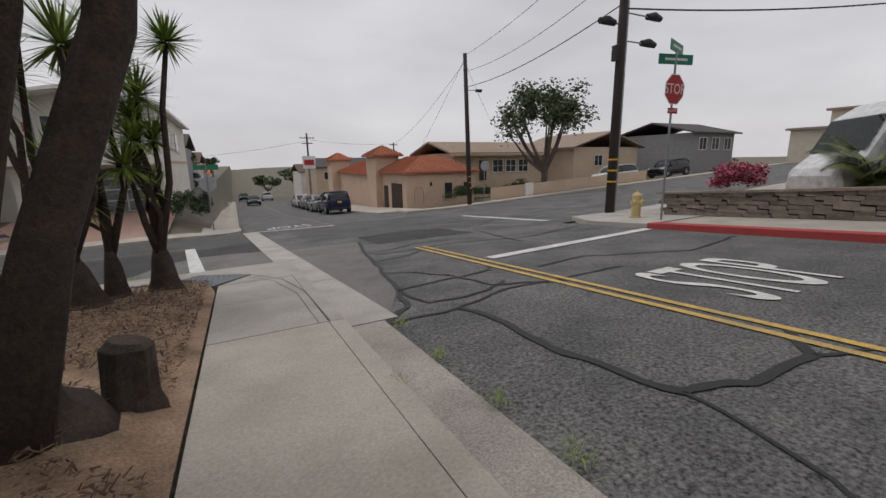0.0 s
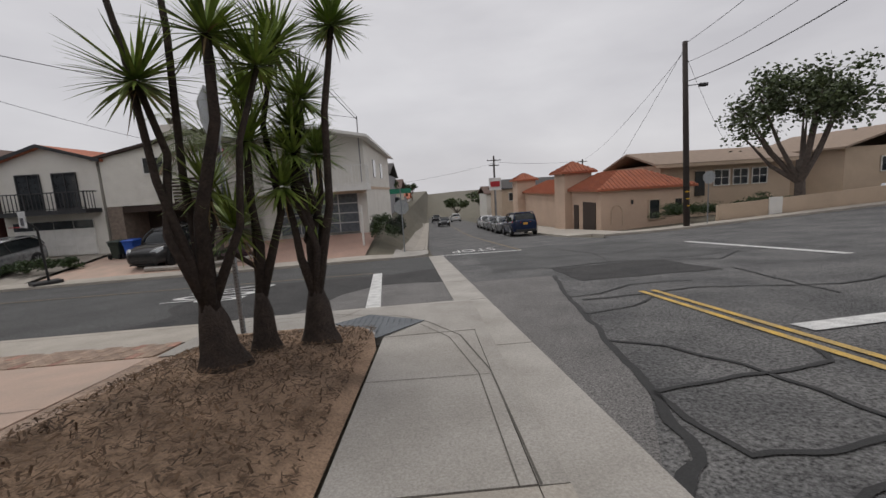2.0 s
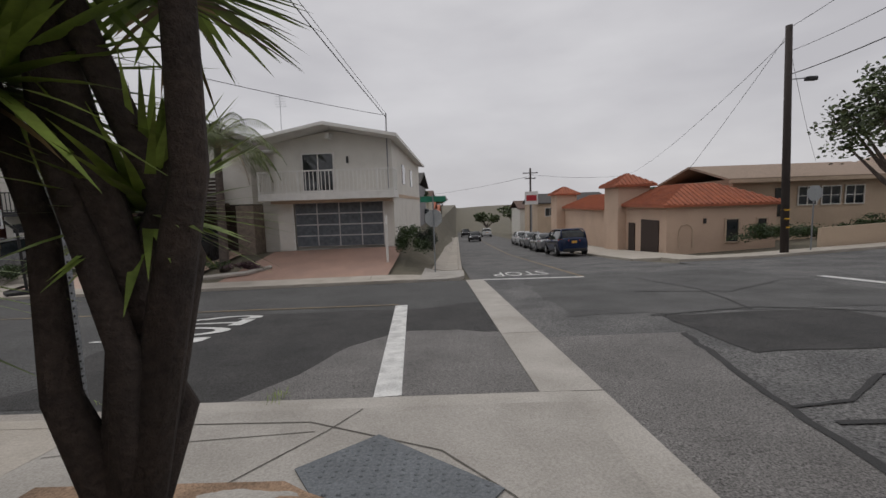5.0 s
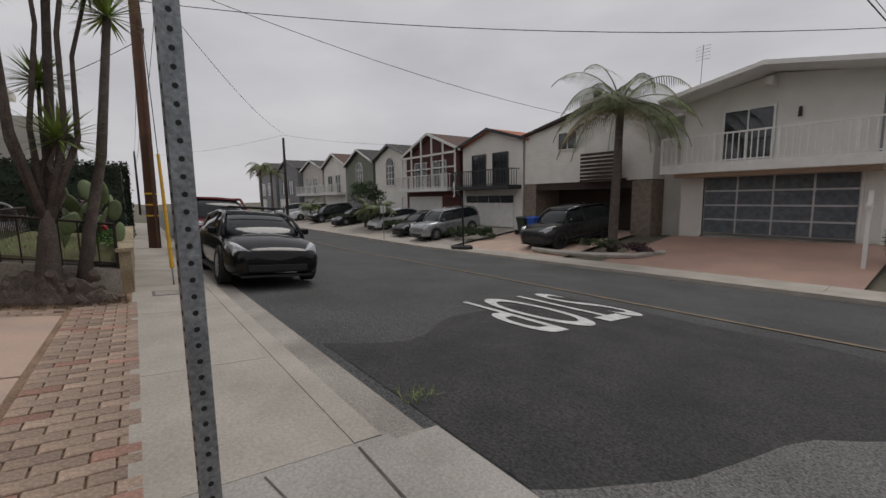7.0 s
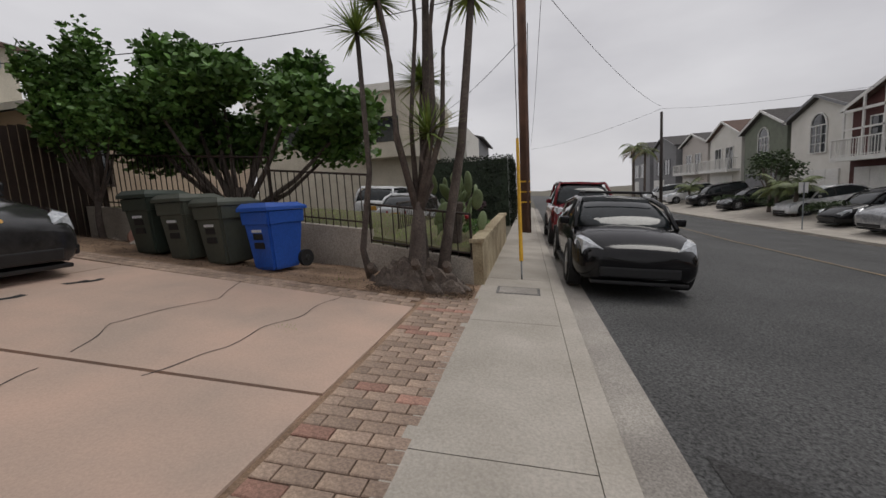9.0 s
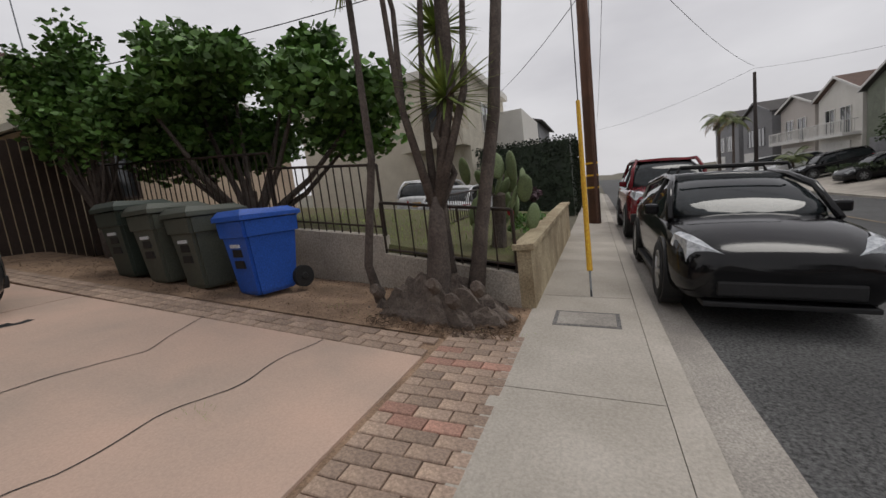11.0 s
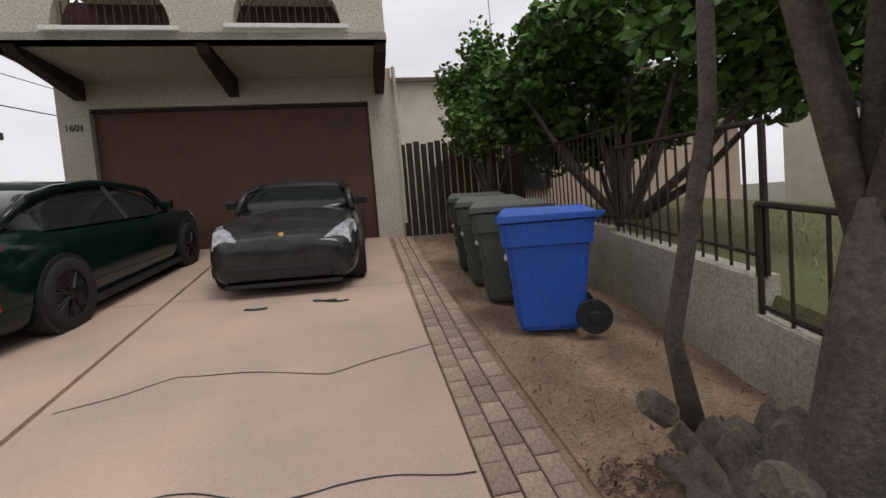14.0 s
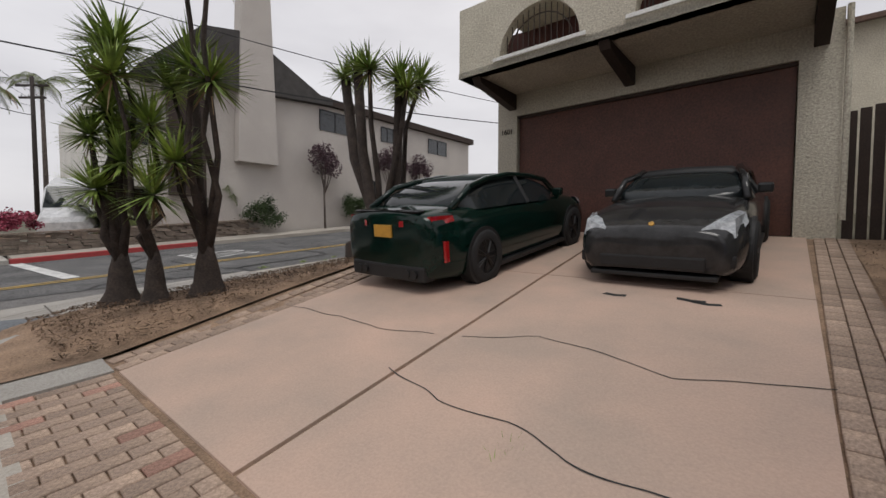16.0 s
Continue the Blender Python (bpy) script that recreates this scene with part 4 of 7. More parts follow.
part("wall", box(50, 58, 22, 32, 0, 4.9), M["slat"], tb3)
gable_roof(tb3, 50, 58, 22, 32, 4.9, 1.3, "shingle", "x", 0.6)
for a in (51.2, 53.6, 56):
    window(tb3, a, a + 1.3, 3.0, 4.3, 21.98, "white", "glass_dark", 1)
tb4 = thing("house", pose(0, 0, 0), "cream stepped house up the rising road", "house")
part("wall", box(62, 76, 8, 18, 0, 5.0, box(66, 76, 8, 16, 5, 7.2)), M["stucco"], tb4)
part("roof", box(61.6, 76.4, 7.6, 18.4, 5.0, 5.25, box(65.6, 76.4, 7.6, 16.4, 7.2, 7.45)), M["shingle_tan"], tb4)
structure(part("low_wall", sheet(20.5, 38, 18.4, 18.65, -0.2, 0.8, 1.2), M["stucco_tan"]), "tan rendered low garden wall", "wall")
structure(part("low_wall_panel", box(23.6, 24.4, 18.3, 18.39, -0.9, 0.35), M["white"]), "white panel on the low wall", "panel")

# the grey two-storey building across the main road, with a tall chimney
nb = thing("house", pose(0, 3.0, -0.2), "grey stucco two-storey building with dark roof and tall chimney", "house")
part("wall", box(15.4, 30, -31, -9.0, 1.0, 8.7), M["stucco_grey"], nb)
part("wing", box(16.5, 30, -9.0, -7.7, 3.4, 8.0), M["stucco_white"], nb)
part("wing_base", box(18.0, 30, -9.0, -7.9, 0.6, 3.4), M["brown_wood"], nb)
part("roof", prism([(-17.4, 9.0), (-16.6, 9.0), (-12.6, 11.0), (-10.6, 10.6), (-8.2, 8.2), (-8.6, 7.9), (-17.4, 8.6)], 15.0, 30, "x"), M["shingle"], nb, "steep dark shingle roof")
part("roof_edge", box(15.1, 30, -31.3, -16.6, 8.6, 9.0), M["brown_wood"], nb)
part("chimney", prism([(-14.0, 4.8), (-12.0, 4.8), (-12.3, 13.2), (-13.7, 13.2)], 14.9, 15.6, "x"), M["stucco_grey"], nb, "tall grey stucco chimney")
for y0, y1, z0, z1 in ((-18.8, -16.8, 7.2, 8.3), (-22.4, -21.4, 7.3, 8.2), (-20.9, -20.1, 3.3, 4.6), (-28, -26, 7.2, 8.2)):
    w = part("window", box(15.36, 15.44, y0, y1, z0, z1), M["glass_dark"], nb)
    part("window_frame", box(15.33, 15.36, y0 - 0.06, y0, z0 - 0.06, z1 + 0.06, box(15.33, 15.36, y1, y1 + 0.06, z0 - 0.06, z1 + 0.06, box(15.33, 15.36, y0, y1, z1, z1 + 0.06, box(15.33, 15.36, (y0 + y1) / 2 - 0.03, (y0 + y1) / 2 + 0.03, z0, z1)))), M["black_trim"], w)
part("bay_beam", box(15.0, 15.4, -10.6, -9.2, 3.0, 8.0), M["brown_wood"], nb)
part("wing_window", box(16.44, 16.5, -8.8, -7.9, 5.2, 7.0), M["glass_dark"], nb)

# houses behind the fig tree
bh = thing("house", pose(0, 0, 0), "tan gabled bungalow behind the fig tree", "house")
part("wall", box(-16, -8.6, -20, -10.6, 0.5, 4.0), M["stucco_tan"], bh)
gable_wall(bh, -16, -8.6, 4.0, 1.3, -10.78, "stucco_tan")
gable_roof(bh, -16, -8.6, -20, -10.6, 4.0, 1.3, "white", "y", 0.5)
window(bh, -9.9, -9.1, 2.2, 3.6, -10.6, "brown_wood", "glass_dark", 0, wall=1)
bh2 = thing("house", pose(0, 0, 0), "cream flat-roofed house set back from the side road", "house")
part("wall", box(-34, -24, -16, -5.5, 0, 7.4), M["stucco"], bh2)
part("roof", box(-34.3, -23.7, -16.3, -5.2, 7.4, 7.8), M["stucco_white"], bh2)
part("upper_floor", box(-38, -30, -12, -3.6, 0, 6.0), M["stucco_white"], bh2)
part("balcony", box(-24.0, -22.8, -9, -5.5, 3.6, 4.4), M["stucco"], bh2)
window(bh2, -29, -27, 4.6, 6.2, -5.5, "white", "glass_dark", 1, wall=1)
for y in (-14, -8):
    part("side_window", box(-24.03, -23.95, y, y + 1.4, 4.6, 6.0), M["glass_dark"], bh2)
bh3 = thing("house", pose(0, 0, 0), "grey-blue house up the side road", "house")
part("wall", box(-52, -42, -14, -4.0, -0.5, 6.6), M["slat"], bh3)
gable_roof(bh3, -52, -42, -14, -4.0, 6.6, 1.6, "shingle", "x", 0.5)
fence = thing("fence", pose(0, 0, 0), "dark weathered board fence beside the garage", "fence")
for i in range(18):
    part("board", box(-5.98 - i * 0.16, -5.85 - i * 0.16, -9.3, -9.27, 0.9, 3.2 + 0.03 * (i % 3)), M["brown_wood"], fence)
# main-road fronts behind the camera and beyond
cl1 = thing("house", pose(0, 0, 0), "cream house behind the start of the walk", "house")
part("wall", box(-14, -1, -34, -19, 0, 8), M["stucco"], cl1)
gable_roof(cl1, -14, -1, -34, -19, 8, 1.5, "shingle_brown", "x")
for i, (x0, x1, y, z1, w) in enumerate(((-12, -1.5, 40, 4.0, "slat"), (-12, -1.5, 58, 2.5, "stucco"), (-14, -2, 76, 1.0, "slat"), (15, 26, 62, 1.5, "stucco_tan"), (15, 28, 80, 0.5, "stucco_white"), (-14, -2, 96, 0.2, "stucco_white"))):
    f = thing("house", pose(0, 0, 0), "small house further down the main road", "house", "houses down the road")
    part("wall", box(x0, x1, y, y + 12, -9, z1), M[w], f)
    gable_roof(f, x0, x1, y, y + 12, z1, 1.4, ("shingle", "shingle_brown", "terracotta")[i % 3], "x")
    for k in range(3):
        window(f, x0 + 1.2 + k * 3, x0 + 2.6 + k * 3, z1 - 2.0, z1 - 0.8, y - 0.01, "white", "glass_dark", 1)

# ---- plants ----
RNG = random.Random(7)


def blade(bm, base, d, length, width, droop=0.3, seg=3):
    """One narrow pointed leaf that bends down towards its tip."""
    d = d.normalized()
    side = d.cross(Vector((0, 0, 1)))
    side = side.normalized() if side.length > 0.01 else Vector((1, 0, 0))
    prev = None
    p = base.copy()
    for i in range(seg + 1):
        u = i / seg
        w = width * (0.75 + 0.5 * u) * (1 - u) if u > 0.3 else width * (0.6 + u)
        if i == seg:
            t = bm.verts.new(p)
            bm.faces.new((prev[0], prev[1], t))
            break
        a, b = bm.verts.new(p - side * w / 2), bm.verts.new(p + side * w / 2)
        if prev:
            bm.faces.new((prev[0], prev[1], b, a))
        prev = (a, b)
        d = (d + Vector((0, 0, -droop / seg))).normalized()
        p = p + d * (length / seg)


def rosette(bm, c, r, n=70, width=0.05, low=-0.5, droop=0.25, rng=RNG):
    for _ in range(n):
        a, e = rng.uniform(0, 2 * math.pi), rng.uniform(low, 1.3)
        d = Vector((math.cos(a) * math.cos(e), math.sin(a) * math.cos(e), math.sin(e)))
        blade(bm, Vector(c) + d * 0.04, d, r * rng.uniform(0.75, 1.1), width * rng.uniform(0.8, 1.2), droop)


def yucca_tree(x, y, stems, base_r, label, bark="bark_dark", height0=0.7, lean=(0, 0), group="spiky trees", head=0.58, nleaf=120):
    """A swollen base, thin crooked stems, a spiky head on each. stems: top point (dx, dy, z above ground) and stem radius."""
    t = thing("yucca_tree", on(x, y), label, "tree", group)
    bz = Vector((lean[0], lean[1], height0))
    part("trunk", tube([(0, 0, -0.12), (lean[0] * 0.1, lean[1] * 0.1, 0.05), bz * 0.3, bz * 0.7, bz], [base_r * 1.55, base_r * 1.2, base_r * 0.85, base_r * 0.62, base_r * 0.36], 14, wob=0.25), M[bark], t, smooth=True)
    for dx, dy, z, r in stems:
        top = Vector((dx, dy, z))
        w = Vector((RNG.uniform(-0.15, 0.15), RNG.uniform(-0.15, 0.15), 0))
        s = bz * 0.85
        mid1, mid2 = s.lerp(top, 0.35) + Vector((dx * 0.12, dy * 0.12, 0)) + w, s.lerp(top, 0.7) - w * 0.6
        part("stem", tube([s, mid1, mid2, top], [r * 1.15, r * 0.75, r * 0.6, r * 0.5], 9, wob=0.2), M[bark], t, smooth=True)
        bm = bmesh.new()
        rosette(bm, top, head * RNG.uniform(0.85, 1.15), nleaf, 0.055)
        part("crown", bm, M["yucca"], t)
        bm = bmesh.new()
        rosette(bm, top - Vector((0, 0, 0.05)), head * 0.75, 16, 0.035, -1.4, 0.3) if RNG.random() < 0.6 else rosette(bm, top, head * 0.6, 6, 0.03, -1.3, 0.3)
        for v in bm.verts:
            v.co.z = min(v.co.z, top.z + 0.02)
        part("dry_skirt", bm, M["dead"], t)
    return t


# the clump at the corner
yucca_tree(0.87, -2.3, [(-0.5, 0.1, 2.75, 0.06), (0.2, 0.05, 3.1, 0.085), (-0.85, 0.2, 4.2, 0.05), (-0.35, 0.35, 4.3, 0.05), (0.55, 0.2, 2.85, 0.05), (-0.15, 0.4, 1.75, 0.035)], 0.21, "tall multi-stemmed yucca with a swollen trunk on the dirt strip", lean=(-0.12, 0.05))
yucca_tree(1.04, -1.74, [(0.05, 0.0, 2.3, 0.06), (-0.2, 0.05, 1.4, 0.045), (0.35, 0.25, 3.3, 0.05), (-0.1, 0.4, 2.8, 0.045)], 0.15, "slim yucca with a cut stub on the dirt strip")
yucca_tree(1.57, -1.5, [(0.45, 0.0, 3.5, 0.06), (-0.1, 0.1, 2.5, 0.08), (-0.05, 0.25, 1.5, 0.06), (-0.25, 0.0, 1.85, 0.06), (0.1, 0.25, 2.2, 0.06), (0.0, 0.15, 2.8, 0.06), (-0.1, 0.0, 2.2, 0.05)], 0.2, "leafy yucca with green heads low and high", head=0.46, nleaf=150)
# the thick dark trunks beside the start
big = yucca_tree(1.42, -5.9, [(0.1, -0.8, 3.5, 0.09), (-0.7, -0.5, 3.6, 0.08), (-1.0, 0.2, 3.2, 0.08), (-0.4, 0.6, 3.6, 0.08)], 0.34, "old dark-barked yucca with several thick trunks", height0=0.45, nleaf=120, head=0.6)
for pth, rr in (([(-0.25, 0.35, 0), (-0.1, 0.3, 1.0), (0.25, 0.25, 2.2), (0.45, 0.2, 3.9)], 0.12), ([(0.1, -0.25, 0), (0.35, -0.1, 1.0), (0.75, 0.05, 2.1), (1.0, 0.1, 3.9)], 0.125), ([(-0.35, -0.1, 0), (-0.5, 0, 1.5), (-0.7, 0.1, 3.5)], 0.1)):
    part("stem", tube(pth, [rr * 1.35] + [rr * (1 - 0.1 * i) for i in range(len(pth) - 1)], 12, wob=0.2), M["bark_dark"], big, smooth=True)
    bm = bmesh.new()
    rosette(bm, pth[-1], 0.6, 120, 0.055)
    part("crown", bm, M["yucca"], big)
st = thing("tree_stump", on(1.9, -5.55), "cut grey tree stump with rough bark", "stump")
part("stump", tube([(0, 0, -0.1), (0, 0, 0.1), (0.02, 0, 0.42), (0.03, 0, 0.46)], [0.22, 0.16, 0.14, 0.1], 12, wob=0.4), M["bark_dark"], st)
# the clump by the retaining wall
rt = yucca_tree(-6.55, -1.2, [(-0.15, 0.3, 2.3, 0.05), (-0.55, -0.5, 4.4, 0.05), (-0.2, 0.6, 4.9, 0.055), (-0.5, 0.8, 4.6, 0.05), (-0.3, 0.15, 5.0, 0.045), (-0.75, 0.1, 3.2, 0.045), (0.2, -0.3, 4.7, 0.045)], 0.16, "grey yucca clump growing from a gnarled root mass", "bark", 1.3, (-0.05, 0.1), head=0.55)
for pth, rr in (([(-0.15, 0.35, 0), (-0.25, 0.5, 0.9), (-0.35, 0.75, 2.1), (-0.4, 1.0, 4.2)], 0.075), ([(-0.1, -0.75, 0), (-0.05, -0.85, 0.6), (-0.2, -0.7, 1.8), (-0.3, -0.75, 3.9)], 0.05), ([(-0.2, 0.1, 0), (-0.3, 0.05, 1.2), (-0.5, 0.2, 2.6), (-0.35, 0.35, 4.6)], 0.07)):
    part("stem", tube(pth, [rr * 1.4] + [rr * (1 - 0.14 * i) for i in range(len(pth) - 1)], 11, wob=0.25), M["bark"], rt, smooth=True)
    bm = bmesh.new()
    rosette(bm, pth[-1], 0.55, 110, 0.05)
    part("crown", bm, M["yucca"], rt)
bm = bmesh.new()
rows_ = []
for i in range(17):
    q = i / 16
    ring = []
    for k in range(56):
        a = 6.2832 * k / 56
        rough = noise.noise(Vector((math.cos(a) * 4 * q, math.sin(a) * 5 * q, 2))) + 0.7 * noise.noise(Vector((math.cos(a) * 11 * q, math.sin(a) * 13 * q, 7)))
        ridge = abs(noise.noise(Vector((math.cos(a) * 3, math.sin(a) * 3, 11))))
        rad = q * (0.8 + 0.22 * ridge)
        zz = 0.5 * (1 - q) ** 0.9 + (0.2 * rough + 0.10 * ridge) * (1 - q) ** 0.3 * min(1, q * 4) - 0.05
        ring.append(bm.verts.new((rad * math.cos(a) * 0.62 - 0.05, rad * math.sin(a) * 1.05 - 0.1, zz)))
    rows_.append(ring)
for a_, b_ in zip(rows_, rows_[1:]):
    for k in range(56):
        bm.faces.new((a_[k], a_[(k + 1) % 56], b_[(k + 1) % 56], b_[k]))
part("root_mass", bm, M["bark_cut"], rt, "gnarled grey root mass with cut stubs")
for px, py, pz in ((0.38, 0.1, 0.45), (0.35, 0.55, 0.4), (0.42, 0.3, 0.3), (0.3, -0.6, 0.4)):
    part("cut_stub", tube([(px - 0.1, py, pz - 0.08), (px, py, pz), (px + 0.03, py, pz + 0.01)], [0.07, 0.065, 0.05], 9), M["bark_cut"], rt)


def leafy(name, m, label, category, material, size, n, leaf=0.12, trunk=None, seed=1, group="", lumps=9, hollow=0.55):
    """A crown of many small leaves set in lumps within an ellipsoid; trunk: height of the trunk or None."""
    rng = random.Random(seed)
    t = thing(name, m, label, category, group)
    sx, sy, sz = size
    z0 = trunk or 0
    cs = []
    for _ in range(lumps):
        a, e, q = rng.uniform(0, 6.28), rng.uniform(-0.5, 1.2), rng.uniform(0.35, 0.8)
        cs.append((Vector((math.cos(a) * math.cos(e) * q * sx, math.sin(a) * math.cos(e) * q * sy, z0 + sz + math.sin(e) * q * sz)), rng.uniform(0.3, 0.52) * (12 / max(12, lumps)) ** 0.4))
    if trunk:
        part("trunk", tube([(0, 0, -0.3), (0.05, 0, trunk * 0.5), (0, 0.05, trunk + sz * 0.3)], [sx * 0.075, sx * 0.055, sx * 0.04], 9, wob=0.3), M["bark"], t, smooth=True)
        for c, r in cs[:13]:
            b = Vector((0, 0, trunk * 0.85))
            part("limb", tube([b, b.lerp(c, 0.5) + Vector((0, 0, -0.1 * sz)), c], [sx * 0.035, sx * 0.022, sx * 0.008], 6), M["bark"], t)
    bm = bmesh.new()
    vs, fs = [], []
    for _ in range(n):
        c, r = rng.choice(cs)
        a, e, q = rng.uniform(0, 6.28), math.asin(rng.uniform(-1, 1)), rng.uniform(hollow, 1.0)
        p = c + Vector((math.cos(a) * math.cos(e) * r * q * sx, math.sin(a) * math.cos(e) * r * q * sy, math.sin(e) * r * q * sz))
        if p.z < 0.02:
            p.z = rng.uniform(0.02, 0.2)
        u = Vector((rng.gauss(0, 1), rng.gauss(0, 1), rng.gauss(0, 0.5))).normalized()
        v = u.cross(Vector((rng.gauss(0, 1), rng.gauss(0, 1), rng.gauss(0.6, 0.6)))).normalized()
        s = leaf * rng.uniform(0.7, 1.3)
        k = len(vs)
        vs += [p - u * s * 0.5, p + v * s * 0.32, p + u * s * 0.5, p - v * s * 0.32]
        fs.append((k, k + 1, k + 2, k + 3))
    bm.free()
    me = bpy.data.meshes.new("crown")
    me.from_pydata(vs, [], fs)
    me.materials.append(M[material])
    ob = new("crown", me)
    ob.parent = t
    return t


leafy("fig_tree", on(-9.1, -6.1), "broad fig tree with dense green leaves over the bins", "tree", "fig", (2.5, 3.7, 2.05), 25000, 0.18, 0.9, 3, lumps=46, hollow=0.3)
leafy("shrub", on(-7.5, -8.1), "light green shrub by the fence", "shrub", "fig", (1.1, 1.2, 1.7), 7000, 0.13, 0.9, 5, lumps=18, hollow=0.3)
leafy("coral_tree", pose(26.5, 19.5, -0.3), "open-crowned tree with twisted limbs on the rise", "tree", "tree_leaf", (5.2, 4.5, 4.1), 7500, 0.26, 1.6, 12, lumps=60, hollow=0.0)
leafy("hedge", on(19.6, 19.7), "clipped dark green hedge before the peach house", "hedge", "hedge", (3.2, 0.9, 0.75), 6000, 0.1, None, 8, lumps=24, hollow=0.1)
leafy("hedge", on(24.5, 19.7), "clipped dark green hedge with yellow flowers", "hedge", "hedge", (2.8, 0.9, 0.75), 5000, 0.1, None, 9, lumps=24, hollow=0.1)
leafy("shrub", on(0.3, 17.0), "clipped dark shrub beside the driveway", "shrub", "hedge", (0.9, 1.0, 0.95), 4500, 0.08, None, 10, lumps=14, hollow=0.2)
leafy("shrub", on(0.9, 18.8), "dark rounded shrub at the corner", "shrub", "hedge_dark", (0.7, 0.9, 0.9), 3000, 0.08, None, 11, lumps=14, hollow=0.2)
for i, (x, y, s) in enumerate(((-17.6, 15.6, 0.8), (-18.9, 15.8, 0.7), (-24.6, 15.6, 0.9), (-26.5, 15.8, 0.8), (-32, 16.5, 1.0), (-36, 16.5, 1.1), (-40, 16.8, 0.9), (-16.6, 16.4, 0.6))):
    leafy("shrub", on(x, y), "dark green garden shrub by a driveway", "shrub", "hedge", (s * 1.3, s * 0.9, s * 0.6), 1800, 0.11, None, 20 + i, "garden shrubs", hollow=0.1)
leafy("flower_bed", on(-7.3, 15.6), "low planting with pale pink flowers", "flower bed", "mauve", (1.2, 0.6, 0.3), 1500, 0.08, None, 31, hollow=0.1)
leafy("flower_bed", on(-9.0, 15.9), "low green planting round the palm", "flower bed", "hedge", (1.4, 0.6, 0.3), 1500, 0.08, None, 32, hollow=0.1)
leafy("mauve_shrub", pose(-11.5, -1.1, 0.5), "mauve-leaved shrub behind the wall", "shrub", "mauve", (0.9, 0.6, 0.55), 2500, 0.08, None, 33, hollow=0.1)
leafy("shrub", pose(-9.6, -0.6, 0.45), "low clipped green shrub on the wall", "shrub", "fig", (1.2, 0.25, 0.2), 1500, 0.06, None, 34, hollow=0.1)
for i, (x, y, sx, sz) in enumerate(((14.6, -12.2, 1.3, 1.15), (14.7, -17.6, 1.3, 1.2))):
    leafy("round_bush", on(x, y + 2.0, 0, -0.2), "round clipped green bush before the grey building", "bush", "hedge", (0.9, sx, sz), 5000, 0.08, None, 40 + i, "round bushes", lumps=22, hollow=0.1)
for i, (x, y) in enumerate(((14.7, -15.6), (14.8, -20.6), (14.8, -23.4))):
    leafy("small_tree", on(x, y + 2.0), "small sparse reddish tree against the grey wall", "tree", "mauve", (1.0, 1.3, 1.2), 2200, 0.12, 2.4, 50 + i, "wall trees")
leafy("flower_bush", on(15.9, -1.6, 0, 0.5), "pink flowering bush over the stone wall", "bush", "flower", (0.9, 0.9, 0.6), 2600, 0.09, None, 61, hollow=0.1)
leafy("shrub", on(16.3, -6.5, 0, 0.4), "mixed low shrubs behind the stone wall", "shrub", "palm", (0.9, 1.6, 0.6), 2600, 0.12, None, 62, hollow=0.1)
leafy("shrub", on(16.2, -9.5, 0, 0.4), "rusty low shrubs behind the stone wall", "shrub", "dead", (0.8, 1.4, 0.4), 1800, 0.1, None, 63, hollow=0.1)
for i in range(44):
    x = (-1) ** i * RNG.uniform(8, 70) + 2
    y = RNG.uniform(75, 170)
    leafy("far_tree", pose(x, y, H(x, y) - 0.5), "dark tree far down the main road", "tree", "tree_leaf", (RNG.uniform(3, 6), RNG.uniform(3, 6), RNG.uniform(2, 3.4)), 900, 0.7, 2.5, 70 + i, "far trees")
for i in range(9):
    leafy("far_tree", pose(RNG.uniform(-4, 2) - 3, 42 + i * 9, H(0, 42 + i * 9)), "dark street tree down the main road", "tree", "hedge", (1.8, 1.8, 1.5), 700, 0.35, 1.6, 95 + i, "street trees")
for i, (x, y) in enumerate(((-32, 16.2), (-56, -5), (-70, -4), (-42, -3))):
    leafy("garden_tree", on(x, y), "rounded garden tree along the side road", "tree", "hedge", (1.8, 1.8, 1.4), 1500, 0.2, 1.5, 120 + i, "garden trees")


def hedge_block(x0, x1, y0, y1, z0, z1, material, label, n=9000, leaf=0.13):
    t = thing("hedge", pose(x0, y0, z0), label, "hedge")
    part("core", box(0.15, x1 - x0 - 0.15, 0.15, y1 - y0 - 0.15, 0, z1 - z0 - 0.15), M[material], t)
    rng = random.Random(int(n + x0))
    vs, fs = [], []
    w, d, h = x1 - x0, y1 - y0, z1 - z0
    for _ in range(n):
        p = Vector((rng.uniform(0, w), rng.uniform(0, d), rng.uniform(0, h)))
        k = rng.randrange(5)
        if k == 0:
            p.z = h
        elif k < 3:
            p.y = 0 if k == 1 else d
        else:
            p.x = 0 if k == 3 else w
        p += Vector((rng.gauss(0, 0.06), rng.gauss(0, 0.06), rng.gauss(0, 0.06)))
        u = Vector((rng.gauss(0, 1), rng.gauss(0, 1), rng.gauss(0, 1))).normalized()
        v = u.orthogonal().normalized()
        k = len(vs)
        vs += [p - u * leaf / 2, p + v * leaf / 3, p + u * leaf / 2, p - v * leaf / 3]
        fs.append((k, k + 1, k + 2, k + 3))
    me = bpy.data.meshes.new("leaves")
    me.from_pydata(vs, [], fs)
    me.materials.append(M[material])
    ob = new("leaves", me)
    ob.parent = t


hedge_block(-30, -21.5, -4.6, -0.3, -0.4, 3.1, "hedge_dark", "tall clipped dark hedge along the side road")


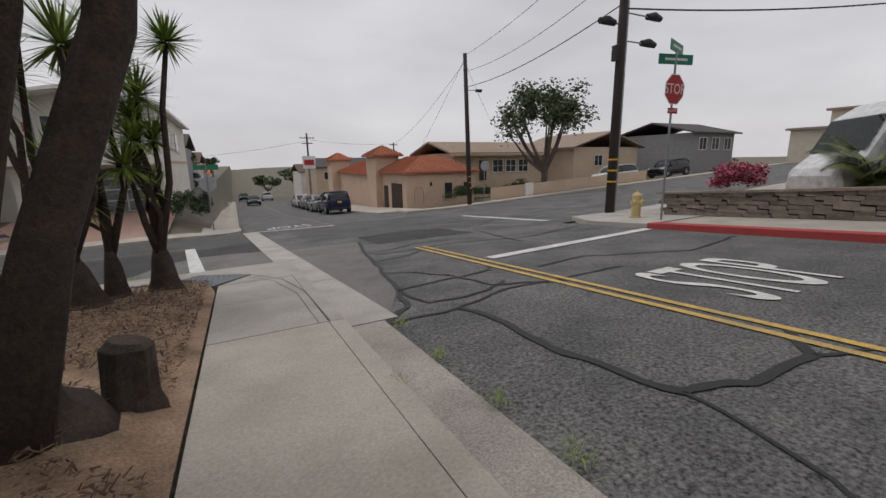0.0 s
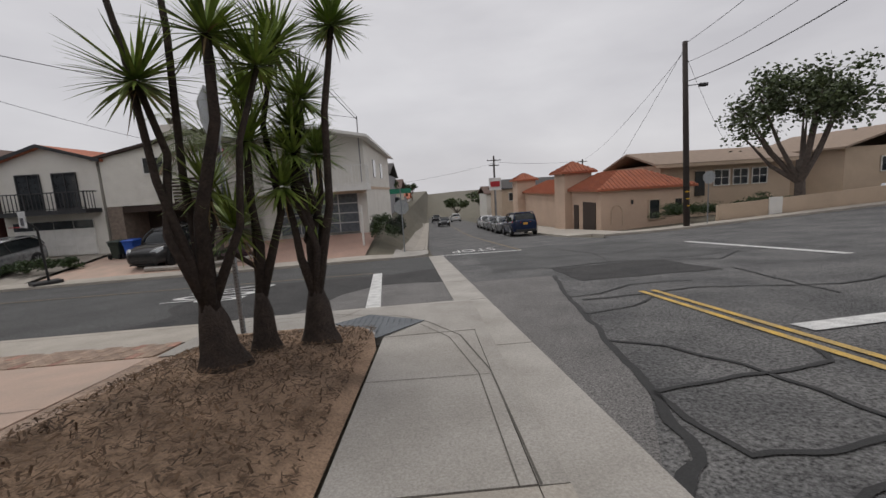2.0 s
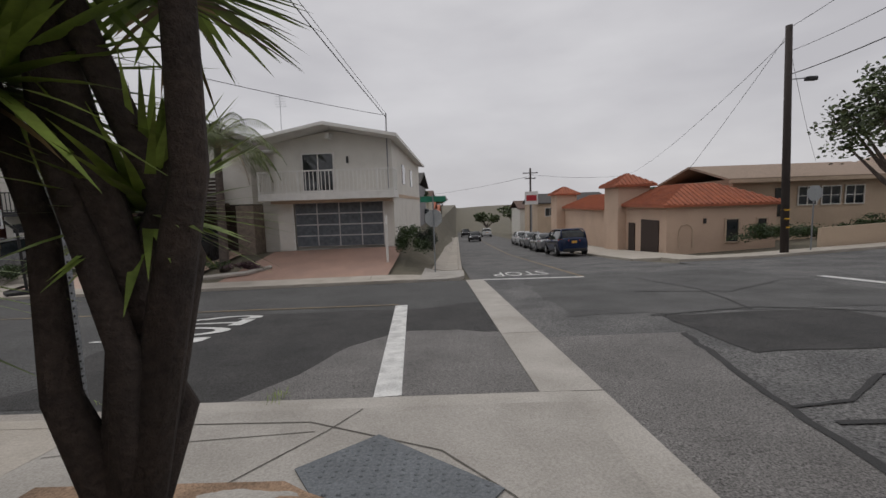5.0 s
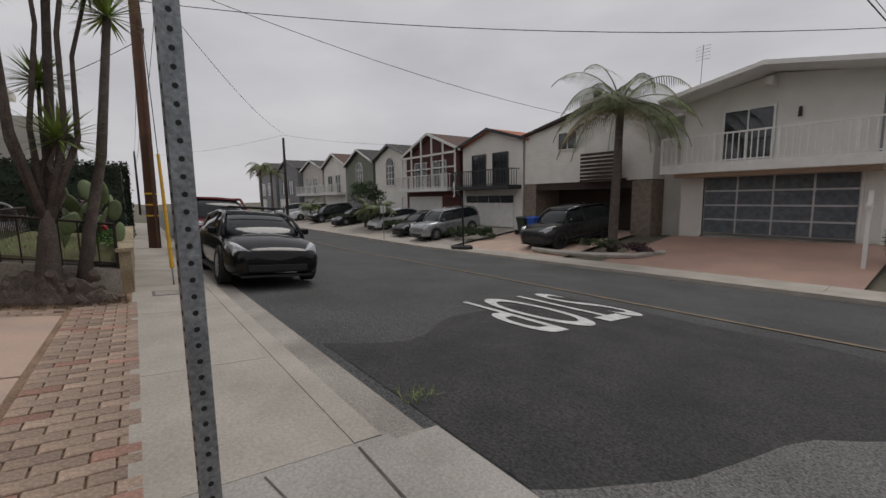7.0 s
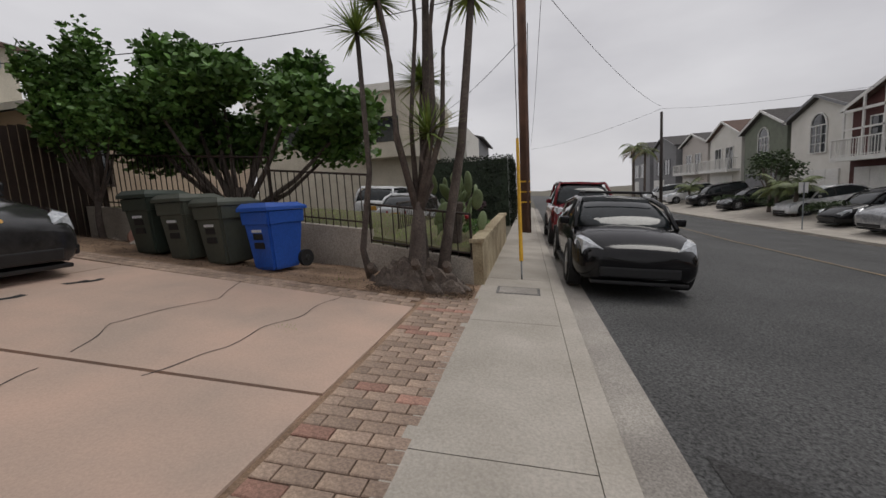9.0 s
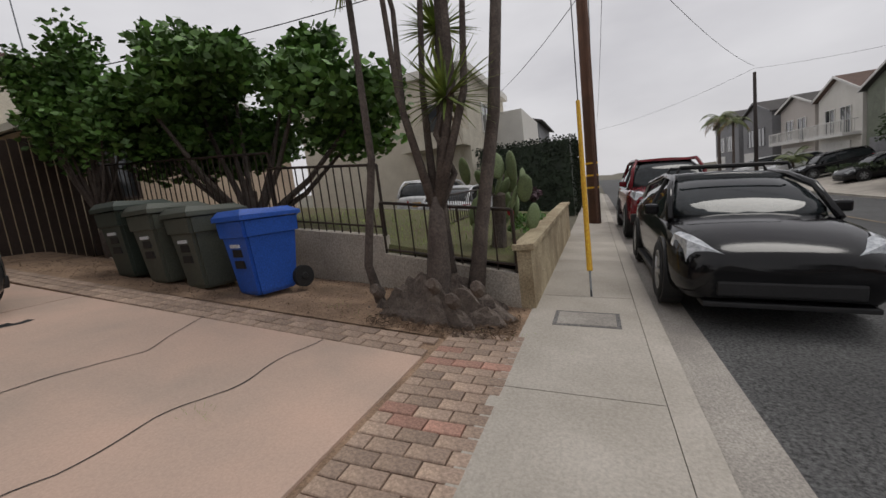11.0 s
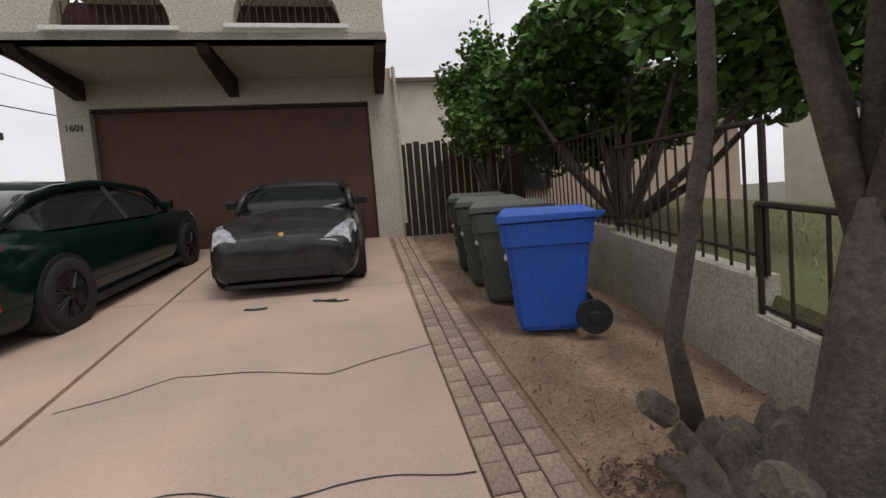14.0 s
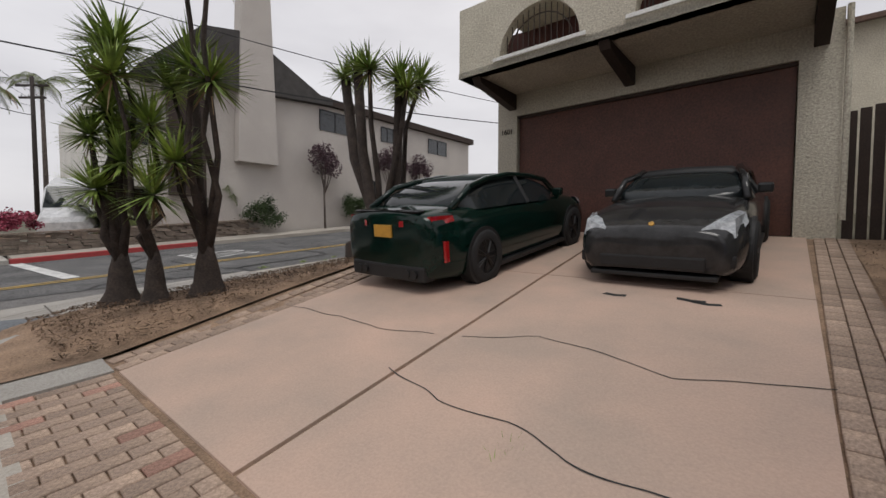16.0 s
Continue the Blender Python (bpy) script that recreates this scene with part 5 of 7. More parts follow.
def palm(x, y, h, r, label, fronds=16, lean=0.1, trunk_r=0.16, seed=1, z=None, name="palm_tree", droop=0.9, leaflet=0.45):
    rng = random.Random(seed)
    t = thing(name, on(x, y) if z is None else pose(x, y, z), label, "palm", "palms")
    top = Vector((lean, 0, h))
    part("trunk", tube([(0, 0, -0.2), (0, 0, 0.2), (lean * 0.4, 0, h * 0.5), top], [trunk_r * 1.3, trunk_r * 1.1, trunk_r * 0.9, trunk_r * 0.75], 12, wob=0.12), M["bark"], t, smooth=True)
    for i in range(fronds):
        a = 6.283 * i / fronds + rng.uniform(-0.2, 0.2)
        e = rng.uniform(-0.1, 1.2)
        d = Vector((math.cos(a) * math.cos(e), math.sin(a) * math.cos(e), math.sin(e)))
        bm = bmesh.new()
        pts = [top.copy()]
        for s in range(9):
            pts.append(pts[-1] + d * (r / 9 * 1.15))
            d = (d + Vector((0, 0, -droop / 9 * (1 + s * 0.16)))).normalized()
        tube(pts, [0.03 - 0.0027 * k for k in range(len(pts))], 4, bm)
        for s in range(1, len(pts)):
            for q in range(4):
                p = pts[s - 1].lerp(pts[s], q / 4)
                run = (pts[s] - pts[s - 1]).normalized()
                sd = run.cross(Vector((0, 0, 1))).normalized()
                ln = leaflet * math.sin(math.pi * min(1, (s + q / 4) / 10 + 0.12)) + 0.08
                for sg in (-1, 1):
                    blade(bm, p, sd * sg + run * 0.6 + Vector((0, 0, -0.35)), ln * 1.4, 0.06, 0.5, 2)
        part("frond", bm, M["dead"] if e < 0.05 and i % 2 else M["palm"], t)
    return t


palm(-8.6, 16.6, 6.0, 3.2, "feather palm with arching fronds in a planter", 26, 0.15, 0.2, 4, droop=1.5, leaflet=0.7)
for i, (x, y, h, s) in enumerate(((16.6, -7.6, 2.3, 1.9), (17.2, -8.8, 2.6, 1.9), (16.4, -9.6, 2.1, 1.7))):
    palm(x, y, h, s, "small leaning palm behind the stone wall", 15, (-1) ** i * 0.5, 0.13, 20 + i, droop=1.2)
palm(16.9, -4.2, 0.8, 1.5, "dark cycad behind the stone wall", 22, 0, 0.2, 30, droop=1.0)
for i, (x, y, h) in enumerate(((36, -2, 9.5), (38.5, -5, 10.5), (-64, 6.2 + 9, 7.5), (-66, 15.6, 7), (-61.5, 16, 6.6))):
    palm(x, y, h, 2.2, "tall palm far off", 14, 0.3, 0.16, 40 + i, droop=1.7)
for i, (x, y) in enumerate(((-28.5, 15.8), (-30, 15.6), (-47, 16.5))):
    palm(x, y, 1.7, 1.4, "low palm in a front garden", 14, 0.1, 0.13, 60 + i, droop=1.2)

# cactus
ca = thing("cactus", pose(-8.1, -0.85, 0.42), "prickly pear cactus with flat green pads behind the wall", "cactus")
part("stem", tube([(0, 0, -0.1), (-0.05, 0.05, 0.4), (0.05, 0.1, 0.8)], [0.11, 0.1, 0.08], 9, wob=0.3), M["bark"], ca)
for i in range(22):
    a = RNG.uniform(0, 6.28)
    c = Vector((RNG.uniform(-0.75, 0.3), RNG.uniform(-0.35, 0.5), RNG.uniform(0.35, 1.2)))
    bm = bmesh.new()
    bmesh.ops.create_icosphere(bm, subdivisions=2, radius=1)
    bm.transform(Matrix.Translation(c) @ Euler((RNG.uniform(-0.5, 0.5), RNG.uniform(-0.7, 0.7), a)).to_matrix().to_4x4() @ Matrix.Diagonal((0.12, 0.035, 0.21, 1)))
    part("pad", bm, M["cactus"], ca, smooth=True)
bm = bmesh.new()
bmesh.ops.create_icosphere(bm, subdivisions=1, radius=0.05, matrix=Matrix.Translation((0.35, 0.3, 0.55)))
part("flower", bm, M["sign_red"], ca, "red flower")

# ---- walls and railings by the garden ----
structure(part("garden_wall", prism([(-7.0, -0.5), (-14, -0.55), (-14, 0.62), (-7.0, 0.6)], -0.38, -0.22, "y"), M["wall_stucco"]), "stained yellowish rendered retaining wall beside the pavement", "wall")
structure(part("wall_cap", prism([(-6.96, 0.6), (-14, 0.62), (-14, 0.68), (-6.96, 0.66)], -0.42, -0.18, "y"), M["wall_stucco"]), "rendered coping of the retaining wall", "wall")
side = bmesh.new()
for (x0, y0, z0), (x1, y1, z1) in (((-7.0, -0.36, 0.32), (-7.3, -2.2, 0.62)), ((-7.3, -2.2, 0.85), (-7.75, -4.4, 1.1)), ((-7.75, -4.4, 1.15), (-8.1, -9.2, 1.6))):
    v = [side.verts.new(p) for p in ((x0, y0, -0.4), (x1, y1, -0.2), (x1, y1, z1), (x0, y0, z0))]
    w = [side.verts.new(p.co + Vector((-0.2, 0, 0))) for p in v]
    for f in ((v[3], v[2], v[1], v[0]), (w[0], w[1], w[2], w[3]), (v[2], v[3], w[3], w[2]), (v[0], v[3], w[3], w[0]), (v[1], w[1], w[2], v[2])):
        side.faces.new(f)
bmesh.ops.recalc_face_normals(side, faces=side.faces[:])
structure(part("garden_wall", side, M["wall_grey"]), "stepped grey rendered wall behind the bins", "wall")
lawn_ob = bpy.data.objects["lawn"]
fr = thing("railing", pose(0, 0, 0), "rusty black iron railing on the garden wall", "railing")


def iron_run(a, b, h, n, root):
    a, b = Vector(a), Vector(b)
    part("rail", tube([a + Vector((0, 0, h)), b + Vector((0, 0, h))], [0.02, 0.02], 6), M["iron"], root)
    part("rail", tube([a + Vector((0, 0, 0.12)), b + Vector((0, 0, 0.12))], [0.015, 0.015], 6), M["iron"], root)
    for i in range(n + 1):
        p = a.lerp(b, i / n)
        part("bar", cyl(0.011 if 0 < i < n else 0.022, 0.011 if 0 < i < n else 0.022, p, p + Vector((0, 0, h)), 5), M["iron"], root)


iron_run((-7.05, -0.4, 0.3), (-7.35, -2.2, 0.55), 0.75, 8, fr)
iron_run((-7.4, -2.2, 0.85), (-7.85, -4.4, 1.1), 0.95, 14, fr)
iron_run((-7.9, -4.4, 1.15), (-8.2, -9.2, 1.6), 1.15, 34, fr)
iron_run((-9.6, -2.4, 0.55), (-13.8, -2.4, 0.6), 0.7, 26, fr)
# stone wall at the east corner, in courses
sw = thing("stone_wall", pose(0, 0, 0), "low wall of stacked brown stone behind the red kerb", "wall")
for j in range(6):
    y = 0.35 - RNG.uniform(0, 0.3)
    while y > -9.5:
        ln = RNG.uniform(0.35, 0.8)
        z = H(15.2, y - ln / 2) + 0.05 + j * 0.115
        part("stone", box(15.08 + RNG.uniform(-0.03, 0.03), 15.4, y - ln, y - 0.015, z, z + 0.105), M["stone"], sw)
        y -= ln
part("coping", sheet(15.0, 15.45, -9.6, 0.4, 0.735, 1.0, 0.06), M["stone"], sw)
structure(part("planting_bed", sheet(15.4, 18, -9.6, 0.3, 0.55, 0.5), M["dirt"]), "planted bed behind the stone wall", "ground")


# ---- cars ----
def loft(rings, cap=True):
    bm = bmesh.new()
    vr = [[bm.verts.new(p) for p in r] for r in rings]
    for a, b in zip(vr, vr[1:]):
        for i in range(len(a) - 1):
            bm.faces.new((a[i], a[i + 1], b[i + 1], b[i]))
    if cap:
        bm.faces.new(vr[0][::-1])
        bm.faces.new(vr[-1])
    bmesh.ops.recalc_face_normals(bm, faces=bm.faces[:])
    return bm


def car(m, label, paint, L=4.7, W=1.85, Hh=1.44, hood=0.78, belt=0.92, deck=0.95, nose=0.55, cowl=0.27, roof0=0.44, roof1=0.72, tail=0.92, wheel_r=0.34, wb=(0.19, 0.80), rim="rim_black", ground=0.17, group="parked cars", rear=True, name="car", roof_m=None):
    """A car facing +y of its own space: lofted body, glasshouse, wheels, lamps. Stations run from nose (0) to tail (1)."""
    t = thing(name, m, label, "car", group)
    st = [0, 0.012, 0.05, 0.12, 0.2, cowl, roof0, 0.55, roof1, tail - 0.06, tail, 0.965, 0.99, 1.0]
    rings = []
    for s in st:
        y = L * (0.5 - s)
        e = min(1, (s / 0.09) ** 0.5) if s < 0.09 else (min(1, ((1 - s) / 0.08) ** 0.5) if s > 0.92 else 1)
        w = W / 2 * (0.74 + 0.26 * e)
        if s <= cowl:
            u = s / cowl
            top = nose + (hood - nose) * min(1, u * 2.2) ** 0.6 + (belt - hood) * u
        elif s < tail:
            top = belt + (deck - belt) * (s - cowl) / (tail - cowl)
        else:
            top = deck - 0.06 * (s - tail) / (1 - tail)
        low = ground + (0.09 * (1 - e))
        sh = top - 0.07 if s > 0.01 else top - 0.03
        ring = []
        for px, pz in ((w * 0.86, low), (w * 0.97, low + 0.06), (w * 1.0, low + (sh - low) * 0.42), (w * 0.995, low + (sh - low) * 0.72), (w * 0.955, sh), (w * 0.80, top + 0.01), (w * 0.4, top + 0.035)):
            ring.append((px, y, pz))
        rings.append(ring + [(0, y, top + 0.045)] + [(-a, b, c) for a, b, c in ring[::-1]])
    body = part("body", loft(rings), M[paint], t, smooth=True)
    md = body.modifiers.new("smooth", "SUBSURF")
    md.levels = md.render_levels = 1
    # glasshouse
    gl = []
    for s, z, k in ((cowl - 0.015, belt - 0.01, 0.86), (cowl + (roof0 - cowl) * 0.5, (belt + Hh) / 2 + 0.06, 0.8), (roof0, Hh - 0.05, 0.70), (0.5 * (roof0 + roof1), Hh - 0.01, 0.69), (roof1, Hh - 0.045, 0.68), (roof1 + (tail - roof1) * 0.55, (deck + Hh) / 2 + 0.05, 0.72), (tail - 0.005, deck - 0.01, 0.78)):
        y = L * (0.5 - s)
        w = W / 2
        bz = belt + (deck - belt) * max(0, min(1, (s - cowl) / (tail - cowl))) - 0.05
        lw = 0.93 * w if 0.3 < s < tail - 0.03 else w * k
        ring = [(lw, y, bz), (lw * 0.35 + w * k * 0.65, y, bz + (z - bz) * 0.65), (w * k * 0.97, y, z - 0.03 * (z - bz)), (w * k * 0.6, y, z)]
        gl.append(ring + [(0, y, z + 0.01)] + [(-a, b, c) for a, b, c in ring[::-1]])
    glass = part("glasshouse", loft(gl), M["car_glass"], t, "dark tinted windows", smooth=True)
    md = glass.modifiers.new("smooth", "SUBSURF")
    md.levels = md.render_levels = 1
    # roof skin and pillars
    y0, y1 = L * (0.5 - roof0) - 0.02, L * (0.5 - roof1) + 0.02
    wr = W / 2 * 0.66
    rr = []
    for y, dz in ((y0, -0.045), ((y0 + y1) / 2, 0.0), (y1, -0.04)):
        rr.append([(wr * 1.03, y, Hh + dz - 0.05), (wr * 0.9, y, Hh + dz + 0.0), (0, y, Hh + dz + 0.022), (-wr * 0.9, y, Hh + dz), (-wr * 1.03, y, Hh + dz - 0.05)])
    part("roof", loft(rr), M[roof_m or paint], t, smooth=True)
    for sx in (-1, 1):
        yc, yt = L * (0.5 - cowl) + 0.02, L * (0.5 - tail)
        p = bmesh.new()
        tube([(sx * W / 2 * 0.87, yc, belt - 0.02), (sx * W / 2 * 0.80, (yc + y0) / 2, (belt + Hh) / 2 + 0.07), (sx * wr * 1.05, y0, Hh - 0.06), (sx * wr * 1.05, (y0 + y1) / 2, Hh - 0.02), (sx * wr * 1.05, y1, Hh - 0.06), (sx * W / 2 * 0.76, (y1 + yt) / 2, (deck + Hh) / 2 + 0.05), (sx * W / 2 * 0.80, yt, deck - 0.02)], [0.045] * 7, 6, p)
        part("pillar", p, M[paint], t, smooth=True)
        part("pillar", tube([(sx * W / 2 * 0.935, 0.02 - 0.03 * L, belt - 0.02), (sx * wr * 1.04, -0.03 * L, Hh - 0.05)], [0.04, 0.035], 6), M["plastic_black"], t)
        part("mirror", box(sx * W / 2 * 0.95, sx * (W / 2 + 0.12), yc - 0.42, yc - 0.3, belt + 0.02, belt + 0.15, bevel=0.03), M[paint], t)
        part("sill", box(sx * W / 2 * 0.9, sx * W / 2 * 1.0, -L * 0.27, L * 0.28, ground - 0.02, ground + 0.05, bevel=0.01), M["plastic_black"], t)
        for k, wy in enumerate(wb):
            y = L * (0.5 - wy)
            x = sx * (W / 2 - 0.10)
            part("wheel_arch", tube([(x - sx * 0.1, y, wheel_r), (sx * (W / 2 + 0.004), y, wheel_r)], [wheel_r + 0.045] * 2, 28), M["plastic_black"], t)
            ty = bmesh.new()
            prof = [(0.10, 0.66), (0.115, 0.9), (0.09, 0.99), (-0.09, 0.99), (-0.115, 0.9), (-0.10, 0.66)]
            rs = []
            for i in range(29):
                a = 6.2832 * i / 28
                rs.append([(x + sx * 0.02 + q[0], y + wheel_r * q[1] * math.cos(a), wheel_r + wheel_r * q[1] * math.sin(a)) for q in prof])
            ty.free()
            tyre = part("tyre", loft(rs, False), M["rubber"], t, smooth=True)
            rim_bm = tube([(x + sx * 0.03, y, wheel_r), (x + sx * 0.085, y, wheel_r)], [wheel_r * 0.68, wheel_r * 0.66], 24)
            part("rim_dish", rim_bm, M["plastic_black"], tyre)
            sp_bm = bmesh.new()
            for i in range(7):
                a = 6.2832 * i / 7
                for da in (-0.12, 0.12):
                    tube([(x + sx * 0.115, y + 0.05 * math.cos(a), wheel_r + 0.05 * math.sin(a)), (x + sx * 0.105, y + wheel_r * 0.66 * math.cos(a + da), wheel_r + wheel_r * 0.66 * math.sin(a + da))], [0.02, 0.013], 5, sp_bm)
            tube([(x + sx * 0.09, y, wheel_r), (x + sx * 0.13, y, wheel_r)], [0.055, 0.045], 10, sp_bm)
            for i in range(24):
                a, b = 6.2832 * i / 24, 6.2832 * (i + 1) / 24
                tube([(x + sx * 0.11, y + wheel_r * 0.67 * math.cos(q), wheel_r + wheel_r * 0.67 * math.sin(q)) for q in (a, b)], [0.014] * 2, 4, sp_bm)
            part("rim", sp_bm, M[rim], tyre)
        # headlamp, tail lamp
        part("headlamp", loft([[(sx * W * 0.27, L / 2 - 0.02, nose - 0.06), (sx * W * 0.43, L / 2 - 0.15, nose - 0.02), (sx * W * 0.475, L / 2 - 0.5, hood - 0.10)], [(sx * W * 0.27, L / 2 - 0.07, nose + 0.08), (sx * W * 0.42, L / 2 - 0.22, hood - 0.03), (sx * W * 0.455, L / 2 - 0.56, hood + 0.0)], [(sx * W * 0.27, L / 2 - 0.26, nose + 0.10), (sx * W * 0.38, L / 2 - 0.36, hood - 0.0), (sx * W * 0.42, L / 2 - 0.58, hood + 0.02)]], False), M["lamp_clear"], t)
        part("tail_lamp", loft([[(sx * W * 0.16, -L / 2 - 0.006, deck - 0.20), (sx * W * 0.40, -L / 2 + 0.10, deck - 0.20), (sx * W * 0.475, -L / 2 + 0.36, deck - 0.15)], [(sx * W * 0.16, -L / 2 - 0.004, deck - 0.13), (sx * W * 0.40, -L / 2 + 0.10, deck - 0.07), (sx * W * 0.465, -L / 2 + 0.36, deck - 0.08)]], False), M["lamp_red"], t)
    part("front_grille", box(-W * 0.3, W * 0.3, L / 2 - 0.10, L / 2 + 0.012, ground + 0.10, ground + 0.24, bevel=0.02), M["plastic_black"], t)
    part("front_lip", box(-W * 0.36, W * 0.36, L / 2 - 0.25, L / 2 + 0.0, ground - 0.01, ground + 0.04, bevel=0.012), M["plastic_black"], t)
    part("number_plate", box(-0.16, 0.16, -L / 2 - 0.02, -L / 2 + 0.02, deck - 0.34, deck - 0.18, bevel=0.004), M["plate"], t)
    part("rear_valance", box(-W * 0.36, W * 0.36, -L / 2 - 0.012, -L / 2 + 0.2, ground - 0.0, ground + 0.2, bevel=0.03), M["plastic_black"], t)
    return t


def tilted(x, y, rz):
    """The pose of a car that stands on the sloping ground."""
    gx, gy = (H(x + 1, y) - H(x - 1, y)) / 2, (H(x, y + 1) - H(x, y - 1)) / 2
    q = Vector((0, 0, 1)).rotation_difference(Vector((-gx, -gy, 1)).normalized()).to_matrix().to_4x4()
    return Matrix.Translation((x, y, H(x, y) + 0.03)) @ q @ pose(0, 0, 0, 0, 0, rz)


gc = car(tilted(-1.12, -6.15, 180), "dark green sports saloon parked nose-in on the driveway", "car_green", 4.75, 1.9, 1.43, deck=1.06, belt=0.98, hood=0.88, nose=0.6, wheel_r=0.36, tail=0.90, roof1=0.70)
for x in (-0.52, -0.40, 0.40, 0.52):
    part("exhaust", tube([(x, -2.3, 0.27), (x, -2.42, 0.27)], [0.05, 0.055], 12), M["plastic_black"], gc)
part("boot_lip", box(-0.6, 0.6, -2.33, -2.2, 1.03, 1.06, bevel=0.012), M["car_black"], gc, "black boot spoiler")
for sx in (-1, 1):
    part("reflector", box(sx * 0.86, sx * 0.9, -2.2, -2.14, 0.42, 0.68), M["lamp_red"], gc)
pc = car(tilted(-4.0, -7.3, 0), "graphite open-top sports car facing out of the driveway", "car_grey", 4.4, 1.82, 1.27, hood=0.80, nose=0.6, belt=0.90, deck=0.92, cowl=0.31, roof0=0.45, roof1=0.58, tail=0.80, wheel_r=0.34, ground=0.14, roof_m="plastic_black")
for sx in (-1, 1):
    part("air_intake", box(sx * 0.40, sx * 0.80, 2.02, 2.12, 0.26, 0.40, bevel=0.03), M["plastic_black"], pc)
part("badge", cyl(0.035, 0.03, (0, 2.06, 0.70), (0, 2.09, 0.73), 8), M["plate"], pc)
te = car(tilted(-9.2, 2.02, -90), "glossy black electric saloon parked at the kerb", "car_black", 4.7, 1.85, 1.44, hood=0.80, nose=0.58, belt=0.92, deck=1.08, cowl=0.24, roof0=0.43, roof1=0.70, tail=0.95, rim="rim_silver", roof_m="car_glass")
for y in (-0.35, 0.45):
    part("roof_bar", tube([(-0.62, y, 1.44), (-0.58, y, 1.52), (0.58, y, 1.52), (0.62, y, 1.44)], [0.022] * 4, 6), M["plastic_black"], te)
rd = car(tilted(-15.4, 2.1, -90), "maroon sport utility vehicle parked at the kerb", "car_red", 5.2, 2.0, 1.95, hood=1.12, nose=0.95, belt=1.2, deck=1.22, cowl=0.26, roof0=0.37, roof1=0.93, tail=0.985, wheel_r=0.4, ground=0.3, rim="rim_silver")
part("bumper", box(-0.95, 0.95, 2.5, 2.68, 0.42, 0.62, bevel=0.03), M["plastic_black"], rd)
car(tilted(-11.3, 17.2, 172), "dark grey sport utility vehicle in the carport driveway", "car_grey", 4.9, 2.0, 1.75, hood=1.05, nose=0.85, belt=1.12, deck=1.15, cowl=0.26, roof0=0.38, roof1=0.9, tail=0.98, wheel_r=0.38, ground=0.25)
for i, (x, y, rz, p, suv, lb) in enumerate((
    (-20.4, 16.4, 180, "car_silver", 1, "grey sport utility vehicle on a front driveway"), (-23.6, 16.8, 180, "car_black", 0, "black saloon on a front driveway"),
    (-29.0, 17.6, 180, "car_white", 0, "white saloon on a front driveway"), (-36.4, 17.4, 180, "car_black", 0, "dark saloon on a front driveway"), (-43, 17.5, 180, "car_black", 1, "dark vehicle on a front driveway"),
    (-58, 17.5, 180, "car_white", 1, "white vehicle on a front driveway"), (-50, 17.5, 180, "car_white", 1, "white vehicle on a front driveway"),
    (-16.5, -4.0, 90, "car_white", 0, "white coupe parked in the next driveway"), (-18.5, -5.6, 90, "car_white", 1, "white vehicle parked in the next driveway"),
    (9.9, 26.0, 0, "car_navy", 1, "dark blue pickup parked down the main road"), (9.9, 33.0, 0, "car_silver", 0, "silver saloon parked down the main road"), (9.9, 39.0, 0, "car_silver", 0, "silver saloon parked down the main road"),
    (9.9, 45.0, 0, "car_white", 0, "white saloon parked down the main road"), (5.2, 62, 180, "car_black", 0, "dark car further down the main road"), (1.4 + 3, 90, 180, "car_black", 1, "dark vehicle down the main road"), (8.6, 84, 0, "car_white", 1, "white van down the main road"), (-3, 50, 90, "car_silver", 1, "grey vehicle by a side turning"),
    (36, 20.3, 90, "car_white", 1, "white vehicle up the rising road"), (44, 20.3, 90, "car_black", 1, "dark vehicle up the rising road"), (-24, 2.5, -90, "car_black", 1, "dark vehicle parked at the kerb"))):
    if suv:
        car(tilted(x, y, rz), lb, p, 4.8, 1.95, 1.72, hood=1.05, nose=0.85, belt=1.1, deck=1.12, cowl=0.26, roof0=0.38, roof1=0.9, tail=0.98, wheel_r=0.37, ground=0.25, rim="rim_silver")
    else:
        car(tilted(x, y, rz), lb, p, rim="rim_silver")
van = thing("van", tilted(19.5, -4.5, 62), "white high-roofed camper van behind the planting", "van")
vr = []
for y, w, z0, z1 in ((-3.1, 0.93, 0.5, 2.65), (-3.0, 1.0, 0.35, 2.75), (1.2, 1.0, 0.35, 2.78), (1.9, 0.98, 0.35, 2.45), (2.5, 0.95, 0.35, 1.55), (3.05, 0.9, 0.4, 1.2), (3.15, 0.8, 0.5, 1.0)):
    vr.append([(w * 0.95, y, z0), (w, y, z0 + 0.15), (w, y, z0 + (z1 - z0) * 0.55), (w * 0.93, y, z1 - 0.12), (w * 0.8, y, z1), (-w * 0.8, y, z1), (-w * 0.93, y, z1 - 0.12), (-w, y, z0 + (z1 - z0) * 0.55), (-w, y, z0 + 0.15), (-w * 0.95, y, z0)])
part("body", loft(vr), M["car_white"], van)
for sx in (-1, 1):
    part("side_window", box(sx * 0.955, sx * 1.0, -2.7, 1.5, 1.62, 2.2, bevel=0.02), M["car_glass"], van)
    part("tail_lamp", box(sx * 0.86, sx * 0.98, -3.1, -3.0, 0.9, 1.5), M["lamp_red"], van)
    for y in (-1.9, 2.1):
        part("wheel", tube([(sx * 0.8, y, 0.36), (sx * 1.01, y, 0.36)], [0.36, 0.36], 22), M["rubber"], van)
part("rear_window", box(-0.7, 0.7, -3.12, -3.0, 1.6, 2.25, bevel=0.02), M["car_glass"], van)
